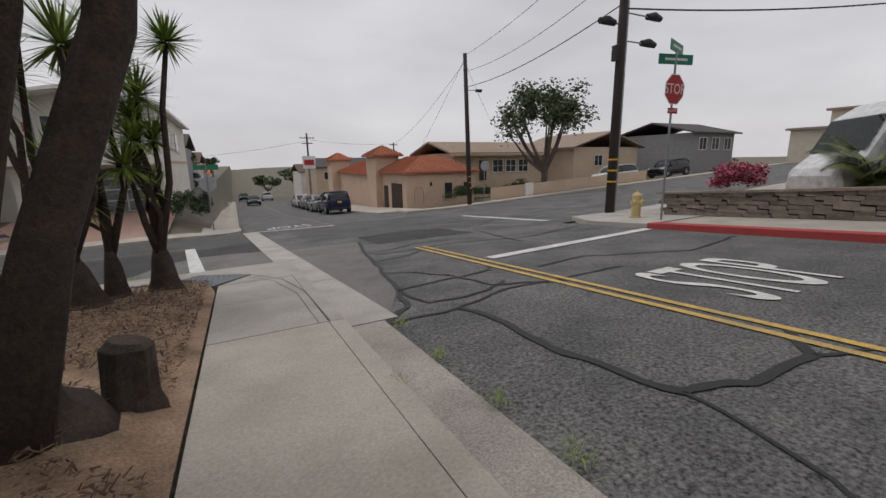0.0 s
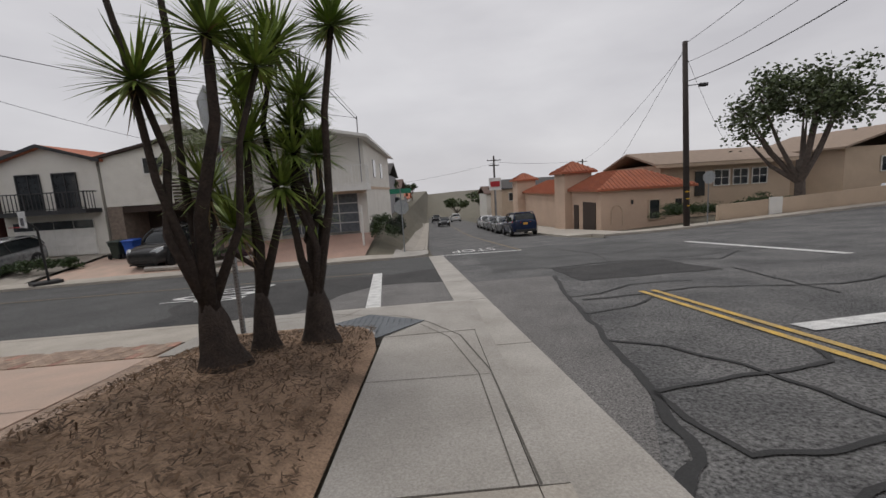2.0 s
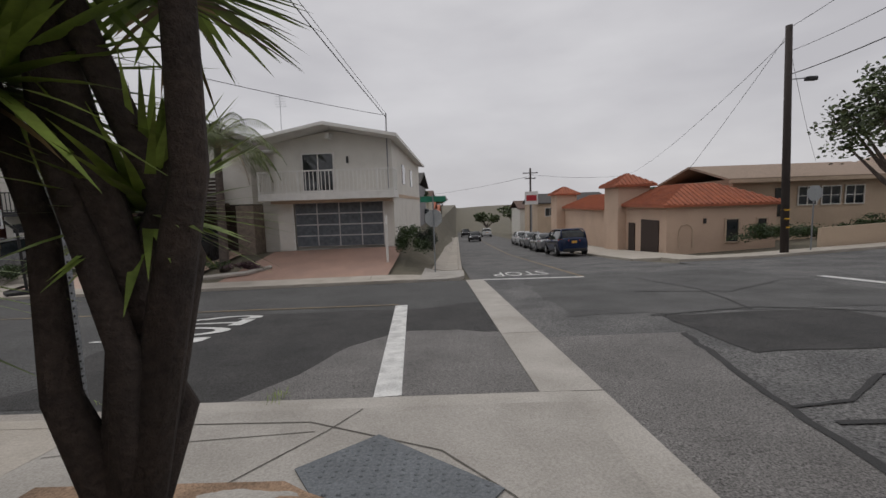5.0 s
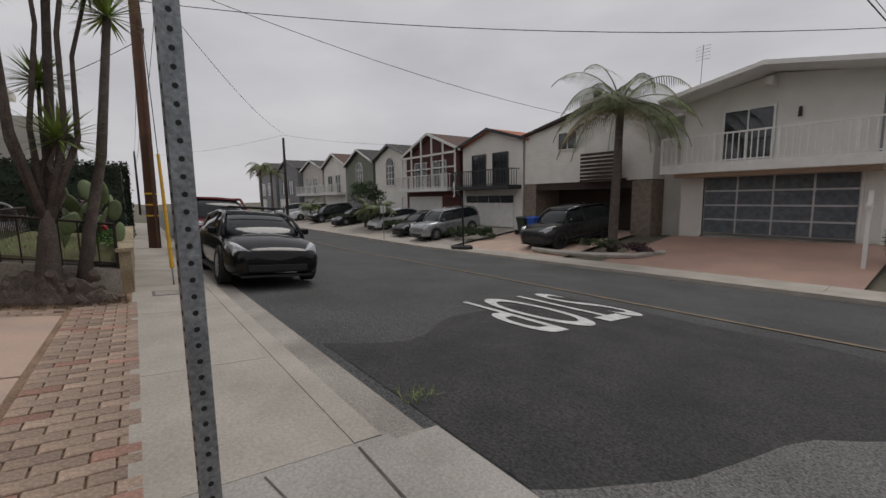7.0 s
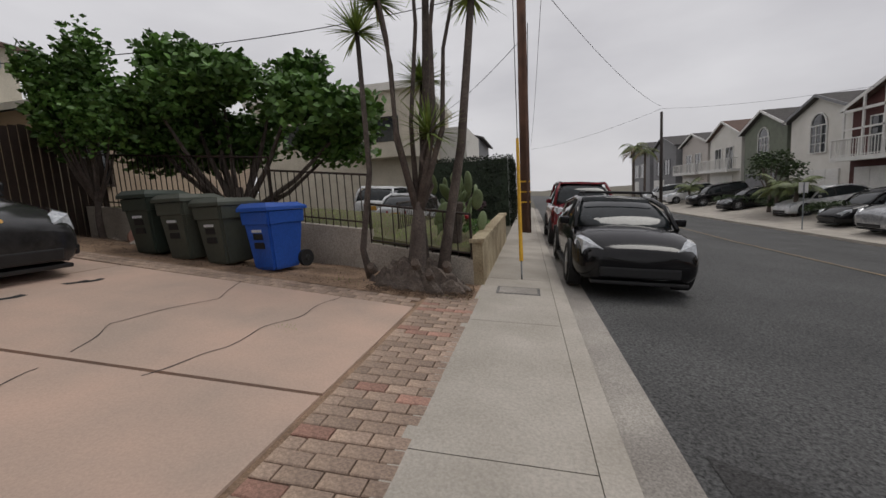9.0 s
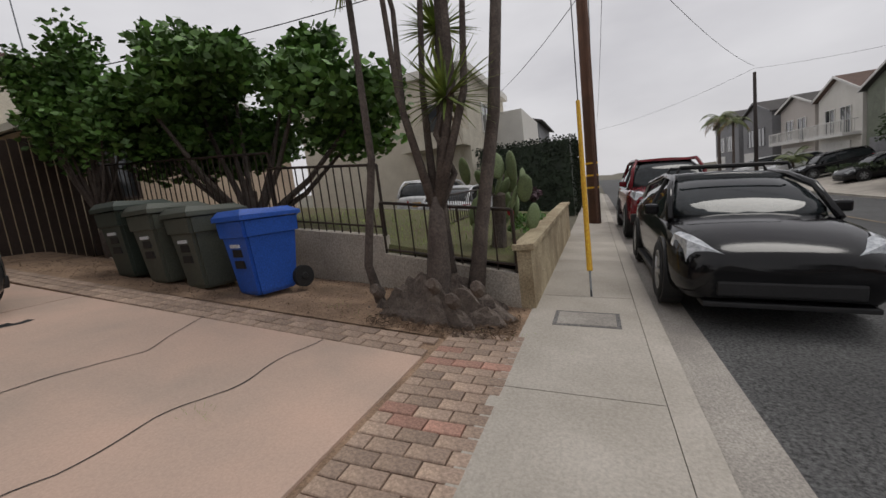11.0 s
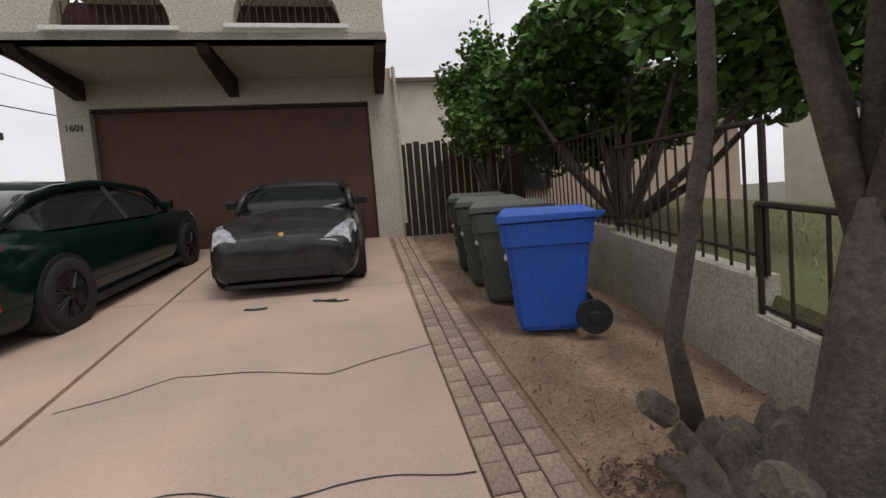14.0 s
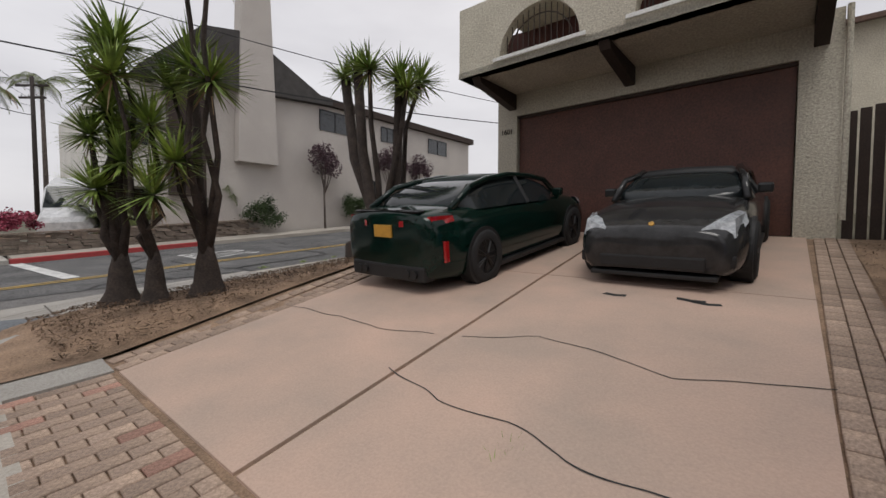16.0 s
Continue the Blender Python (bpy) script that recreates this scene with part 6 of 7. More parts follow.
part("windscreen", loft([[(0.8, 1.95, 2.42), (-0.8, 1.95, 2.42)], [(0.82, 2.5, 1.58), (-0.82, 2.5, 1.58)]], False), M["car_glass"], van)


# ---- bins ----
def wheelie_bin(x, y, rz, m, label, lid_label=""):
    t = thing("wheelie_bin", on(x, y, rz, 0.02), label, "bin", "bins by the wall")
    bm = bmesh.new()
    r = []
    for z, w, d in ((0.02, 0.22, 0.25), (0.06, 0.24, 0.27), (0.74, 0.29, 0.34), (0.745, 0.315, 0.365), (0.93, 0.325, 0.375), (0.94, 0.30, 0.35)):
        r.append([(w, -d, z), (w, d, z), (-w, d, z), (-w, -d, z), (w, -d, z)])
    bm.free()
    body = loft(r, False)
    bmesh.ops.remove_doubles(body, verts=body.verts[:], dist=0.001)
    bmesh.ops.holes_fill(body, edges=body.edges[:])
    bmesh.ops.bevel(body, geom=[e for e in body.edges if abs((e.verts[0].co - e.verts[1].co).normalized().z) > 0.5], offset=0.035, segments=2, affect="EDGES")
    part("body", body, M[m], t)
    lid = part("lid", loft([[(0.345, -0.40, 0.945), (0.345, 0.40, 0.945), (-0.345, 0.40, 0.945), (-0.345, -0.40, 0.945), (0.345, -0.40, 0.945)], [(0.34, -0.40, 1.0), (0.345, 0.40, 0.99), (-0.345, 0.40, 0.99), (-0.34, -0.40, 1.0), (0.34, -0.40, 1.0)], [(0.27, -0.34, 1.07), (0.27, 0.3, 1.045), (-0.27, 0.3, 1.045), (-0.27, -0.34, 1.07), (0.27, -0.34, 1.07)]], False), M[m], t)
    part("lid_top", box(-0.27, 0.27, -0.34, 0.3, 1.03, 1.058, bevel=0.01), M[m], lid)
    part("hinge", cyl(0.025, 0.025, (-0.3, 0.41, 0.97), (0.3, 0.41, 0.97), 8), M[m], lid)
    part("handle", tube([(-0.22, 0.37, 0.9), (-0.22, 0.47, 0.98), (0.22, 0.47, 0.98), (0.22, 0.37, 0.9)], [0.018] * 4, 6), M[m], t)
    for sx in (-1, 1):
        w = part("wheel", tube([(sx * 0.25, 0.33, 0.13), (sx * 0.32, 0.33, 0.13)], [0.14, 0.14], 18), M["rubber"], t)
        part("hub", tube([(sx * 0.32, 0.33, 0.13), (sx * 0.33, 0.33, 0.13)], [0.05, 0.04], 10), M["plastic_black"], w)
    for z in (0.36, 0.5):
        part("grip_recess", box(-0.11, 0.11, -0.315 - z * 0.03, -0.28, z, z + 0.10, bevel=0.015), M["plastic_black"], t)
    part("label", box(-0.1, 0.1, -0.349, -0.33, 0.62, 0.66), M["label"], t)
    return t


bb = wheelie_bin(-6.52, -3.5, 74, "bin_blue", "blue wheeled bin with a white label beside the wall")
lb = part("side_label", box(-0.348, -0.305, -0.16, 0.08, 0.73, 0.92), M["label"], bb)
for k in range(3):
    part("print", box(-0.352, -0.345, -0.13 + k * 0.07, -0.08 + k * 0.07, 0.84, 0.9), M["bin_blue"], lb)
wheelie_bin(-6.48, -4.32, 78, "bin_grey", "olive grey wheeled bin beside the wall")
wheelie_bin(-6.48, -5.0, 80, "bin_grey", "olive grey wheeled bin beside the wall")
wheelie_bin(-6.52, -5.7, 82, "bin_green", "dark green wheeled bin at the end of the row")
pot = thing("clay_pot", on(-7.2, -7.0), "tipped brown clay pot on the dirt", "pot")
part("pot", tube([(0, 0, 0.14), (0.1, 0.2, 0.15), (0.15, 0.3, 0.16)], [0.13, 0.17, 0.19], 12), M["brick_red"], pot)
for i in range(7):
    r = thing("rock", on(-6.9 - RNG.uniform(0, 0.7), -6.6 - RNG.uniform(0, 1.6)), "pale rough rock on the dirt", "rock", "rocks by the wall")
    bm = bmesh.new()
    bmesh.ops.create_icosphere(bm, subdivisions=1, radius=RNG.uniform(0.08, 0.16))
    for v in bm.verts:
        v.co *= RNG.uniform(0.75, 1.15)
        v.co.z *= 0.7
    part("rock_body", bm, M["wall_grey"], r)


# ---- signs, poles, lamps ----
def octagon(r):
    return [(r * math.cos(radians(22.5 + 45 * i)), r * math.sin(radians(22.5 + 45 * i))) for i in range(8)]


def perforated_post(h, parent, r=0.029):
    p = part("post", box(-r, r, -r, r, -0.3, h), M["steel"], parent, "perforated square steel post")
    hb = bmesh.new()
    n = int(h / 0.0508)
    for i in range(n):
        z = 0.05 + i * 0.0508
        for a in range(4):
            c, s = math.cos(a * math.pi / 2), math.sin(a * math.pi / 2)
            tube([(c * r, s * r, z), (c * (r + 0.0015), s * (r + 0.0015), z)], [0.0085, 0.0085], 8, hb)
    tagged(part("hole", hb, M["plastic_black"], p), kind="stuff")
    return p


sg = thing("stop_sign", on(-0.03, 0.0, 4), "stop sign with an all-way plate and a parking notice", "sign")
perforated_post(3.6, sg)
pl = part("sign_plate", prism(octagon(0.40), 0.032, 0.036, "x"), M["sign_back"], sg)
pl.matrix_basis = pose(-0.072, 0, 3.27)
fp = part("sign_face", prism(octagon(0.395), -0.004, 0, "x"), M["sign_white"], pl)
fp.location.x = 0.031
f2 = part("sign_face", prism(octagon(0.375), -0.0065, -0.002, "x"), M["sign_red"], pl)
f2.location.x = 0.030
lettering("STOP", 0.33, pose(0.0225, 0, 0, 90, 0, -90), M["sign_white"], pl, "lettering", 1.1)
aw = part("all_way_plate", box(-0.046, -0.036, -0.23, 0.23, 2.68, 2.82), M["sign_red"], sg)
lettering("ALL WAY", 0.105, pose(-0.049, 0, 2.75, 90, 0, -90), M["sign_white"], aw)
np_ = part("parking_plate", box(-0.046, -0.036, -0.23, 0.23, 2.05, 2.65), M["sign_white"], sg)
for words, z, s in (("NO", 2.56, 0.12), ("PARKING", 2.44, 0.105), ("FRIDAY", 2.31, 0.1), ("12 NOON", 2.16, 0.075)):
    lettering(words, s, pose(-0.049, 0, z, 90, 0, -90), M["sign_red"], np_)

s2 = thing("stop_sign", on(13.65, -0.84, 0), "stop sign with two green street name blades above", "sign")
part("post", cyl(0.03, 0.03, (0, 0, -0.2), (0, 0, 4.7), 8), M["steel"], s2)
p2 = part("sign_plate", prism(octagon(0.42), -0.045, -0.04, "y"), M["sign_white"], s2)
p2.location.z = 3.65
p3 = part("sign_face", prism(octagon(0.395), -0.049, -0.045, "y"), M["sign_red"], p2)
lettering("STOP", 0.34, pose(0, -0.052, 0, 90, 0, 0), M["sign_white"], p2, "lettering", 1.1)
a2 = part("all_way_plate", box(-0.2, 0.2, -0.045, -0.037, 3.02, 3.17), M["sign_red"], s2)
lettering("ALL WAY", 0.09, pose(0, -0.048, 3.095, 90, 0, 0), M["sign_white"], a2)
for z, rz in ((4.72, 20), (4.42, -12)):
    b2 = part("street_name_blade", box(-0.55, 0.55, -0.012, 0.012, -0.13, 0.13, bevel=0.008), M["sign_green"], s2)
    b2.matrix_basis = pose(0.0, 0, z, 0, 0, rz)
    part("lettering_bar", box(-0.36, 0.36, -0.016, -0.0125, -0.03, 0.03), M["sign_white"], b2)
s3 = thing("stop_sign", on(1.5, 15.4, 180), "stop sign seen from behind with a green street name blade", "sign")
part("post", cyl(0.03, 0.03, (0, 0, -0.2), (0, 0, 3.4), 8), M["steel"], s3)
q = part("sign_plate", prism(octagon(0.4), -0.045, -0.04, "y"), M["sign_back"], s3)
q.location.z = 2.4
part("street_name_blade", box(-0.55, 0.55, -0.012, 0.012, 3.1, 3.35, bevel=0.008), M["sign_green"], s3)
s4 = thing("sign", on(19.0, 17.2, 0), "road sign seen from behind on a thin post", "sign")
part("post", cyl(0.03, 0.03, (0, 0, -0.2), (0, 0, 3.0), 8), M["steel"], s4)
part("sign_plate", prism([(a, b + 2.7) for a, b in octagon(0.38)], -0.045, -0.04, "y"), M["sign_back"], s4)
s5 = thing("sign", on(-23.5, 13.4, 0), "small parking sign on a thin post", "sign")
part("post", cyl(0.03, 0.03, (0, 0, -0.2), (0, 0, 2.3), 8), M["steel"], s5)
part("sign_plate", box(-0.05, -0.04, -0.2, 0.2, 1.8, 2.3), M["sign_white"], s5)

hy = thing("fire_hydrant", on(14.0, 0.3, 0, 0.06), "cream-yellow fire hydrant at the corner", "hydrant")
part("barrel", tube([(0, 0, 0), (0, 0, 0.05), (0, 0, 0.06), (0, 0, 0.62), (0, 0, 0.72), (0, 0, 0.8)], [0.19, 0.19, 0.14, 0.14, 0.15, 0.06], 14), M["hydrant"], hy)
part("cap", tube([(0, 0, 0.78), (0, 0, 0.88)], [0.04, 0.03], 6), M["hydrant"], hy)
for dx, dy in ((-1, 0), (1, 0), (0, -1)):
    part("outlet", cyl(0.085, 0.08, (0, 0, 0.5), (dx * 0.24, dy * 0.24, 0.5), 10), M["hydrant"], hy)


def utility_pole(x, y, h, r, m, label, lean=(0, 0), arms=(), bands=True, z=0):
    t = thing("utility_pole", on(x, y), label, "utility pole", "utility poles")
    part("pole", tube([(0, 0, -0.4), (lean[0] * 0.5, lean[1] * 0.5, h / 2), (lean[0], lean[1], h)], [r, r * 0.9, r * 0.75], 14, wob=0.03), M[m], t, smooth=True)
    if bands:
        for z in (1.2, 1.6, 2.0):
            k = z / h
            part("marker_band", tube([(lean[0] * k, lean[1] * k, z), (lean[0] * (k + 0.01), lean[1] * (k + 0.01), z + 0.06)], [r * 0.99, r * 0.99], 14), M["yellow"], t)
    for z, rz, w in arms:
        a = part("cross_arm", box(-w / 2, w / 2, -0.05, 0.05, z - 0.06, z + 0.06), M[m], t)
        a.matrix_basis = pose(lean[0] * z / h, lean[1] * z / h, 0, 0, 0, rz)
        for k in range(4):
            part("insulator", cyl(0.04, 0.03, (-w / 2 + 0.15 + k * (w - 0.3) / 3, 0, z + 0.06), (-w / 2 + 0.15 + k * (w - 0.3) / 3, 0, z + 0.2), 6), M["slat"], a)
    return t


up1 = utility_pole(-17.3, 0.4, 11.5, 0.2, "pole_wood", "brown wooden utility pole standing in the pavement", (0.0, 0.12), ((10.8, 90, 2.4),))
part("lamp_arm", tube([(0, 0.1, 8.6), (0.3, 1.0, 9.2), (0.5, 2.0, 9.3)], [0.03] * 3, 6), M["steel"], up1)
part("lamp_head", box(0.35, 0.65, 1.9, 2.6, 9.22, 9.36, bevel=0.05), M["slat"], up1)
part("conduit", cyl(0.05, 0.05, (0.2, 0.1, 0), (0.18, 0.15, 8), 8), M["pole_wood"], up1)
up2 = utility_pole(15.25, 2.45, 10.5, 0.17, "pole_dark", "dark utility pole with transformers at the corner", (0.05, 0), ((9.6, 10, 2.2),))
part("conduit", cyl(0.09, 0.08, (0.26, 0.05, 0), (0.26, 0.05, 7.4), 10), M["steel"], up2)
for z, dx in ((6.6, -0.7), (6.1, 1.4), (7.0, 1.6)):
    part("lamp_head", tube([(dx - 0.35, 0, z), (dx, 0, z + 0.05), (dx + 0.35, 0, z)], [0.1, 0.15, 0.1], 10), M["plastic_black"], up2)
    part("lamp_arm", cyl(0.025, 0.025, (0, 0, z), (dx, 0, z), 6), M["steel"], up2)
part("meter_box", box(-0.3, -0.15, -0.1, 0.1, 5.4, 5.9), M["plastic_black"], up2)
up3 = utility_pole(17.66, 17.0, 10.1, 0.17, "pole_dark", "dark utility pole by the hedge", (-0.35, 0))
part("lamp_arm", cyl(0.025, 0.025, (-0.25, 0, 7.8), (0.6, 0, 7.85), 6), M["steel"], up3)
part("lamp_head", box(0.5, 0.95, -0.12, 0.12, 7.72, 7.9, bevel=0.04), M["plastic_black"], up3)
utility_pole(-46, 13.6, 9.5, 0.16, "pole_dark", "dark utility pole along the side road", bands=False)
utility_pole(-74, 0.6, 9.0, 0.16, "pole_dark", "dark utility pole far along the side road", bands=False)
utility_pole(13.6, 60, 10.5, 0.17, "pole_dark", "utility pole down the main road", arms=((9.8, 0, 2.2), (9.0, 0, 1.6)), bands=False)
utility_pole(30, 66, 9, 0.15, "pole_dark", "utility pole behind the houses", arms=((8.6, 0, 1.6),), bands=False)
utility_pole(34, -4, 10, 0.15, "pole_dark", "utility pole behind the planting", arms=((9.4, 40, 2.2), (8.6, 40, 1.8)), bands=False)
gy = thing("guy_wire", on(-7.6, 0.36, 0, 0.03), "steel guy wire with a yellow plastic guard", "guy wire")
part("wire", cyl(0.008, 0.008, (0, 0, -0.05), (-4.2, -0.05, 11.0), 6), M["cable"], gy)
part("anchor_rod", cyl(0.014, 0.014, (0, 0, -0.1), (-0.14, 0, 0.36), 6), M["steel"], gy)
part("guard", tube([(-0.12, 0, 0.3), (-0.9, -0.01, 2.45)], [0.035, 0.028], 10), M["yellow"], gy, "bright yellow guard")


def cable(a, b, sag, r=0.012):
    a, b = Vector(a), Vector(b)
    pts = [a.lerp(b, i / 14) - Vector((0, 0, sag * 4 * (i / 14) * (1 - i / 14))) for i in range(15)]
    return tagged(part("cable", tube(pts, [r] * 15, 4), M["cable"]), "black overhead cable strung between poles", "cable", "overhead cables")


for a, b, s, r in (
    ((-17.3, 1.9, 10.5), (15.2, 3.6, 10.0), 0.6, 0.012), ((-17.3, 1.0, 10.5), (15.2, 2.9, 10.0), 0.7, 0.012), ((-17.3, 0.7, 8.4), (-1.1, 19.9, 6.6), 0.5, 0.014),
    ((-17.3, 0.7, 9.4), (-14.5, 22, 6.2), 0.5, 0.012), ((-17.3, 0.7, 9.4), (-46, 13.6, 8.6), 0.7, 0.012), ((-17.3, 0.7, 10.4), (-74, 0.6, 8.4), 1.0, 0.016), ((-17.3, 1.4, 10.4), (-74, 1.2, 8.4), 1.1, 0.016), ((-17.3, 0.7, 7.5), (-74, 0.6, 6.6), 1.0, 0.02),
    ((-46, 13.6, 8.4), (-24, 21, 5.5), 0.4, 0.012), ((-46, 13.6, 8.4), (-74, 0.6, 8), 0.6, 0.012), ((-4.5, -16, 12), (-1.1, 19.9, 6.5), 0.4, 0.018), ((-5.0, -16, 13), (-1.1, 19.9, 6.7), 0.3, 0.01),
    ((15.2, 2.5, 9.9), (17.3, 17, 9.0), 0.3, 0.012), ((15.2, 2.5, 8.4), (17.3, 17, 8.0), 0.5, 0.012), ((15.2, 2.5, 7.3), (17.3, 17, 7.0), 0.4, 0.02), ((17.3, 17, 8.6), (28, 28, 4.0), 0.3, 0.01), ((17.3, 17, 8.8), (17.8, 26, 3.2), 0.1, 0.01),
    ((15.2, 2.5, 7.2), (34, -4, 9.0), 0.5, 0.03), ((15.2, 2.5, 9.9), (34, -4, 10), 0.4, 0.012), ((15.2, 2.0, 9.9), (34, -5, 10), 0.5, 0.012), ((15.2, 2.5, 8.2), (34, -4, 9.6), 0.6, 0.016), ((15.2, 2.5, 9.9), (8, -30, 10), 0.6, 0.02), ((15.2, 2.5, 7.4), (8, -30, 9), 0.6, 0.03),
    ((13.6, 60, 5.6), (-8, 70, 3.2), 0.5, 0.02), ((13.6, 60, 5.8), (30, 66, 5.5), 0.4, 0.02), ((30, 66, 5.5), (17.3, 17, 8.6), 0.8, 0.012), ((-17.3, 0.7, 9.0), (-8.6, -13, 5.2), 0.5, 0.014), ((-17.3, 0.7, 7.2), (-30, -5.6, 6.8), 0.3, 0.012),
):
    cable(a, b, s, r)

# basketball hoop
bh_ = thing("basketball_hoop", on(-15.4, 13.35, -35, 0.05), "portable basketball hoop on a dark base at the kerb", "basketball hoop")
part("base", box(-0.4, 0.4, -0.35, 0.75, 0, 0.16, bevel=0.05), M["plastic_black"], bh_)
part("pole", tube([(0, 0.3, 0.1), (0, 0.25, 2.6), (0, -0.1, 3.0)], [0.05] * 3, 8), M["plastic_black"], bh_)
bdp = part("backboard", box(-0.55, 0.55, -0.2, -0.16, 2.7, 3.45, bevel=0.01), M["sign_white"], bh_, "white backboard with dark square")
part("target", box(-0.25, 0.25, -0.215, -0.2, 2.8, 3.15), M["car_navy"], bdp)
part("rim", tube([(0.23 * math.cos(a * 0.5236), -0.45 + 0.23 * math.sin(a * 0.5236), 2.75) for a in range(13)], [0.012] * 13, 6), M["sign_red"], bh_)
pw = thing("post", on(-0.75, 16.4), "white square post with a bracket at the driveway edge", "post")
part("upright", box(-0.05, 0.05, -0.05, 0.05, -0.1, 2.2, bevel=0.01), M["white"], pw)
part("bracket", box(-0.06, 0.06, -0.3, 0.06, 1.75, 1.85), M["white"], pw)
pln = thing("planter", on(-8.4, 15.4), "low curved concrete planter edge round the palm", "planter")
part("edging", tube([(-3.0, -0.8, 0.0), (-1.5, -1.0, 0.02), (0.2, -0.9, 0.06), (1.6, -0.3, 0.12), (2.2, 0.8, 0.2)], [0.11] * 5, 6), M["concrete_new"], pln)
for i, x in enumerate((-14.4, -15.2)):
    wb_ = wheelie_bin(x, 18.2, 180, ("bin_blue", "bin_green")[i], ("blue wheeled bin by the carport", "dark wheeled bin by the carport")[i])
cv = thing("manhole_cover", tilted(-6.72, 0.32, 0), "concrete utility cover set in the pavement", "utility cover")
part("lid", box(-0.2, 0.2, -0.28, 0.28, -0.005, 0.008, bevel=0.006), M["gutter"], cv)
part("ring", box(-0.24, 0.24, -0.32, 0.32, -0.01, 0.004), M["asphalt_patch"], cv)
ant = thing("antenna", pose(-8.5, 24, 4.8), "thin rooftop aerial mast", "antenna")
part("mast", cyl(0.02, 0.015, (0, 0, 0), (0.1, 0, 4.2), 5), M["steel"], ant)
for k in range(5):
    part("element", cyl(0.01, 0.01, (0.1 - 0.35, 0, 4.1 - k * 0.16), (0.45, 0, 4.1 - k * 0.16), 4), M["steel"], ant)
ant2 = copy_thing(ant, pose(-9.5, -13, 5.4))
sgn = thing("shop_sign", pose(13.0, 56, -1.0), "orange and white shop sign on a post down the road", "sign")
part("panel", box(-0.9, 0.9, -0.1, 0.1, 2.4, 4.2), M["sign_white"], sgn)
part("stripe", box(-0.7, 0.7, -0.13, -0.1, 2.9, 3.7), M["sign_red"], sgn)
part("post", cyl(0.12, 0.12, (0, 0, -4), (0, 0, 2.4), 8), M["slat"], sgn)


# ---- loose cover: mulch, grass tufts, litter ----
def scatter(x0, x1, y0, y1, n, size, material, name, label, flat=0.3, seed=3, dz=0.035, keep=None):
    rng = random.Random(seed)
    vs, fs = [], []
    for _ in range(n):
        x, y = rng.uniform(x0, x1), rng.uniform(y0, y1)
        if keep and not keep(x, y):
            continue
        p = Vector((x, y, H(x, y) + dz + rng.uniform(0, 0.025)))
        u = Vector((rng.gauss(0, 1), rng.gauss(0, 1), rng.gauss(0, flat))).normalized()
        v = u.cross(Vector((rng.gauss(0, flat), rng.gauss(0, flat), 1))).normalized()
        s, w = size * rng.uniform(0.5, 1.6), size * rng.uniform(0.12, 0.35)
        k = len(vs)
        vs += [p - u * s / 2 - v * w / 2, p - u * s / 2 + v * w / 2, p + u * s / 2 + v * w / 2, p + u * s / 2 - v * w / 2]
        fs.append((k, k + 1, k + 2, k + 3))
    me = bpy.data.meshes.new(name)
    me.from_pydata(vs, [], fs)
    me.materials.append(M[material])
    return tagged(new(name, me), label, "litter", kind="stuff")


scatter(-0.25, 2.1, -9.5, -0.6, 16000, 0.045, "mulch", "mulch", "dry brown mulch and leaf litter on the dirt strip", dz=0.08, keep=lambda x, y: x > -0.3 + 0.175 * max(0, -0.95 - y) and noise.noise(Vector((x * 1.2, y * 1.2, 0))) > -0.25 or x > -0.3 + 0.175 * max(0, -0.95 - y) and y > -3.6)
scatter(-7.4, -5.9, -8.5, -0.3, 3500, 0.03, "mulch", "mulch", "thin litter on the dirt by the bins")
scatter(-6.6, -5.9, -1.8, -0.3, 1800, 0.04, "mulch", "mulch", "bark chips round the root mass")


def tufts(spots, label):
    bm = bmesh.new()
    for x, y, r in spots:
        for _ in range(60):
            a, e = RNG.uniform(0, 6.28), RNG.uniform(0.5, 1.4)
            o = Vector((x + RNG.gauss(0, r), y + RNG.gauss(0, r * 1.6), 0))
            o.z = H(o.x, o.y) - 0.02
            blade(bm, o, Vector((math.cos(a) * math.cos(e), math.sin(a) * math.cos(e), math.sin(e))), RNG.uniform(0.05, 0.13), 0.008, 0.4, 2)
    return tagged(part("grass", bm, M["yucca"]), label, "grass", kind="stuff")


tufts([(3.58, -6.0, 0.04), (4.05, -6.6, 0.04), (4.06, -5.7, 0.03), (4.08, -7.3, 0.05), (4.08, -4.7, 0.04), (1.6, -7.0, 0.1), (1.75, -6.2, 0.06), (0.6, 1.5, 0.05), (-6.0, -0.45, 0.12), (-6.1, -1.9, 0.1), (-4.1, -1.88, 0.03), (-1.2, 1.55, 0.05), (-6.3, -2.3, 0.08)], "tufts of green grass in joints and dirt")
gb = bmesh.new()
for _ in range(2600):
    x, y = RNG.uniform(-13, -7.6), RNG.uniform(-6.0, -0.5)
    z = 0.42 + max(0, -0.45 - y) * 0.13
    blade(gb, Vector((x, y, z)), Vector((RNG.gauss(0, 0.3), RNG.gauss(0, 0.3), 1)), RNG.uniform(0.05, 0.11), 0.012, 0.4, 2)
tagged(part("grass", gb, M["yucca"]), "short lawn grass behind the wall", "grass", kind="stuff")


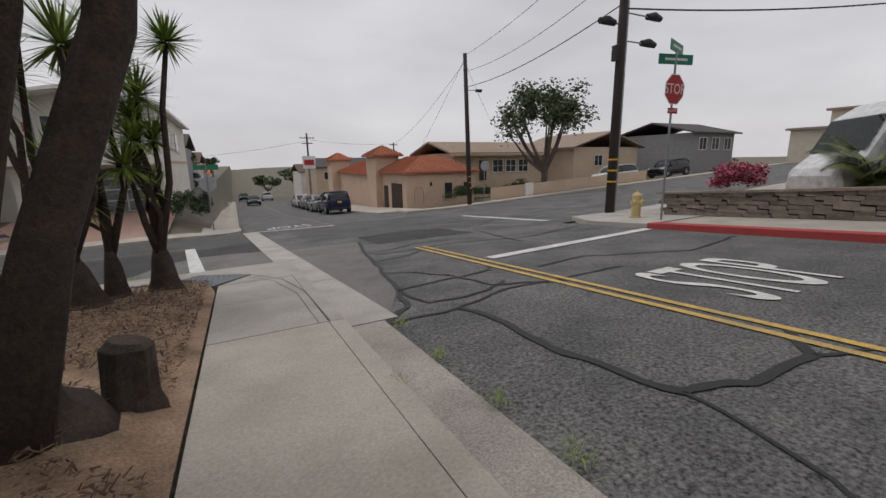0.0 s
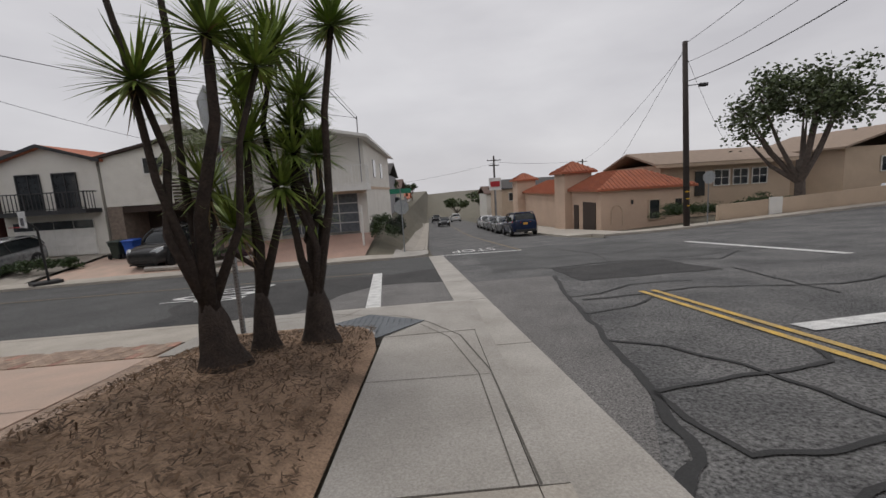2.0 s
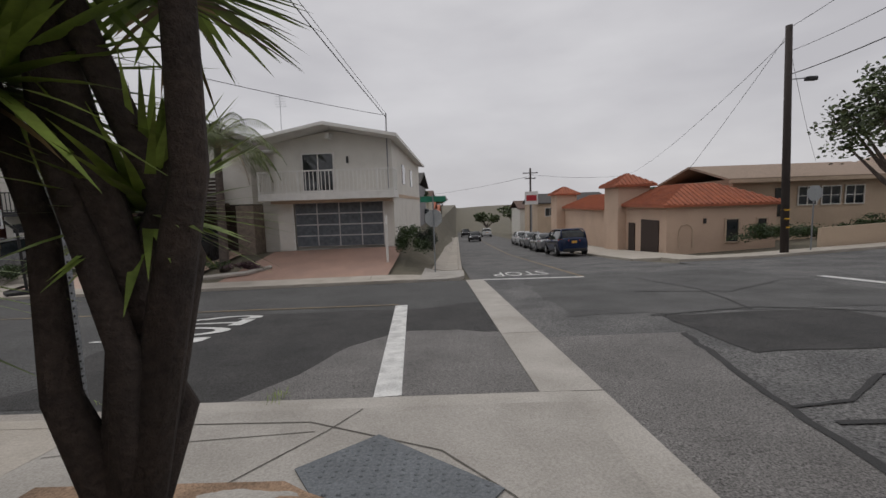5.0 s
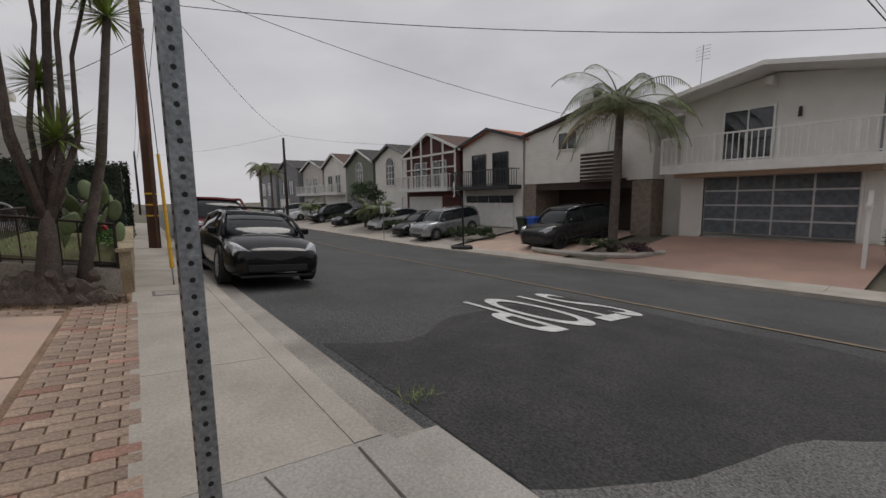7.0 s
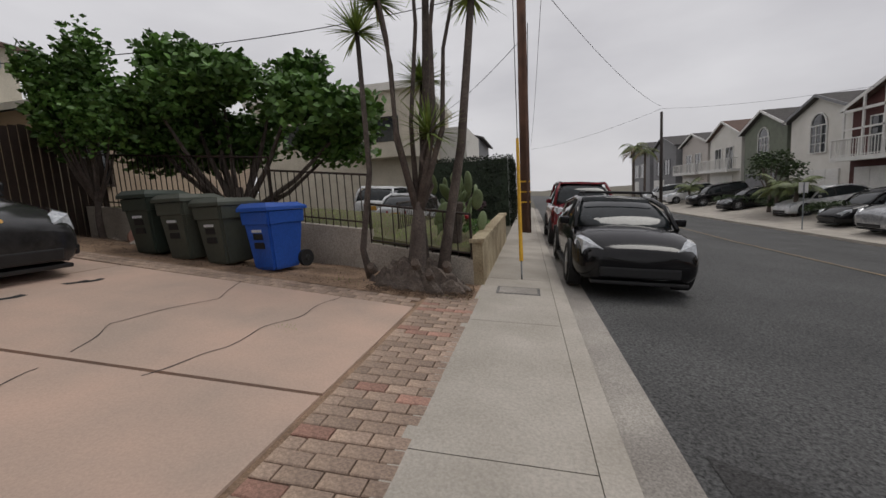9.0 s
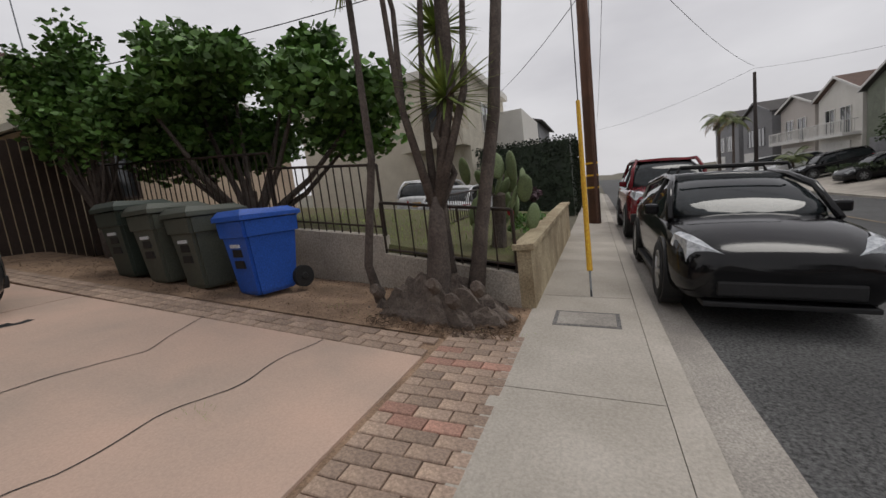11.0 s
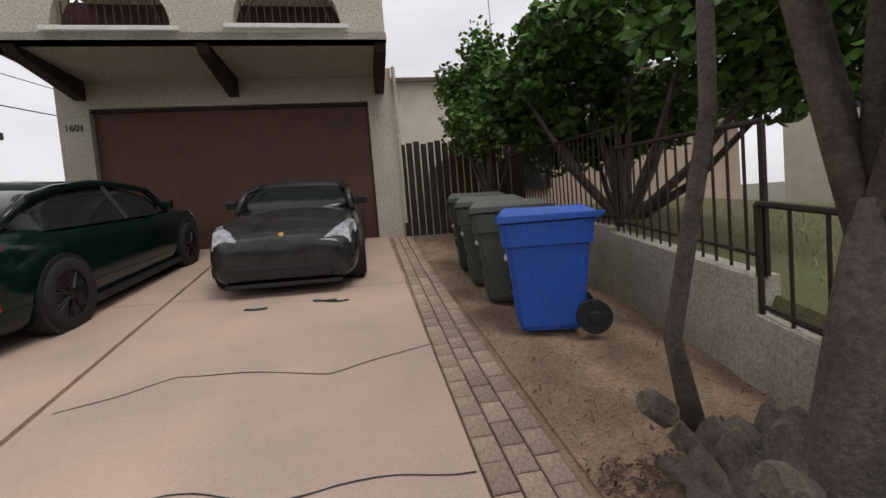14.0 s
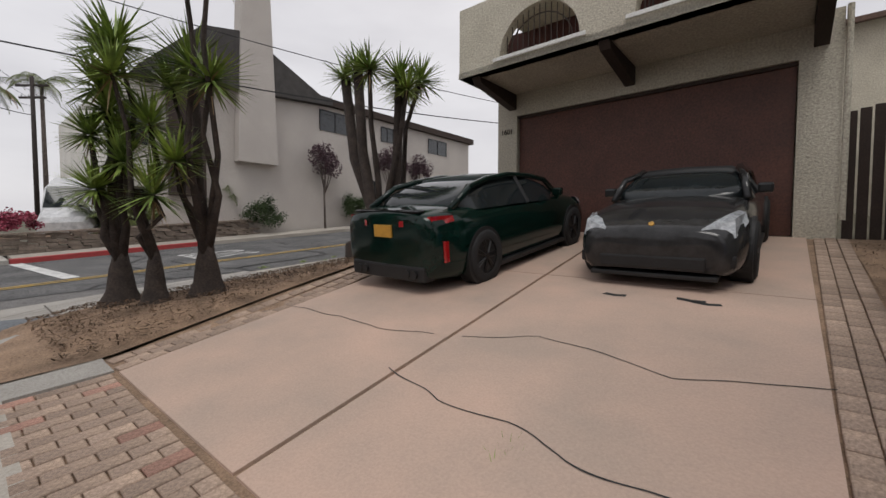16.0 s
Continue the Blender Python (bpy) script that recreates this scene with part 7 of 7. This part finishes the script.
# ---- paving bricks, last ----
def brick_mesh(lx, ly, m):
    bm = box(-lx / 2 + 0.004, lx / 2 - 0.004, -ly / 2 + 0.004, ly / 2 - 0.004, -0.04, 0.012, bevel=0.0)
    bmesh.ops.bevel(bm, geom=[e for e in bm.edges if all(v.co.z > 0 for v in e.verts)], offset=0.006, segments=1, affect="EDGES")
    me = bpy.data.meshes.new("brick")
    bm.to_mesh(me)
    bm.free()
    me.materials.append(M[m])
    return me


def bricks(rows, root, me):
    for x, y, rz in rows:
        ob = new("brick", me)
        ob.parent = root
        gx, gy = (H(x + 0.3, y) - H(x - 0.3, y)) / 0.6, (H(x, y + 0.3) - H(x, y - 0.3)) / 0.6
        q = Vector((0, 0, 1)).rotation_difference(Vector((-gx, -gy, 1)).normalized()).to_matrix().to_4x4()
        ob.matrix_world = Matrix.Translation((x, y, H(x, y) + 0.02 + RNG.uniform(-0.003, 0.003))) @ q @ pose(0, 0, 0, 0, 0, rz + RNG.uniform(-1.2, 1.2))


long_brick, wide_brick = brick_mesh(0.125, 0.235, "brick"), brick_mesh(0.135, 0.2, "brick")
red_brick = brick_mesh(0.125, 0.235, "brick_red")
r1 = thing("brick_paving", Matrix(), "strip of tan paving bricks beside the pavement", "paving", kind="structure")
half_brick = brick_mesh(0.125, 0.118, "brick")
rows_tan, rows_red, rows_half = [], [], []
for i in range(42):
    x = -0.82 - 0.125 * (i + 0.5)
    if i % 2:
        rows_half += [(x, -0.9 + 0.059, 0), (x, -0.19 - 0.059, 0)]
        ys = [-0.9 + 0.118 + 0.237 * (j + 0.5) for j in range(2)]
    else:
        ys = [-0.9 + 0.237 * (j + 0.5) for j in range(3)]
    for y in ys:
        (rows_red if RNG.random() < (0.2 if x < -5.0 else 0.1) else rows_tan).append((x, y, 0))
bricks(rows_half, r1, half_brick)
bricks(rows_tan, r1, long_brick)
bricks(rows_red, r1, red_brick)
r2 = thing("brick_paving", Matrix(), "curving strip of tan paving bricks along the driveway edge", "paving", kind="structure")
rows = []
for j in range(40):
    y = -0.95 - 0.2 * (j + 0.5)
    for k in range(3):
        rows.append((-5.5 - 0.137 * k - 0.012 * max(0, -3 - y), y - (0.1 if k % 2 else 0), 0))
bricks(rows, r2, wide_brick)
r3 = thing("brick_paving", Matrix(), "strip of tan paving bricks between driveway and dirt", "paving", kind="structure")
rows = []
for j in range(40):
    y = -0.95 - 0.2 * (j + 0.5)
    for k in range(3):
        rows.append((fan(-0.74, y)[0] + 0.137 * k, y - (0.1 if k % 2 else 0), 10))
bricks(rows, r3, wide_brick)
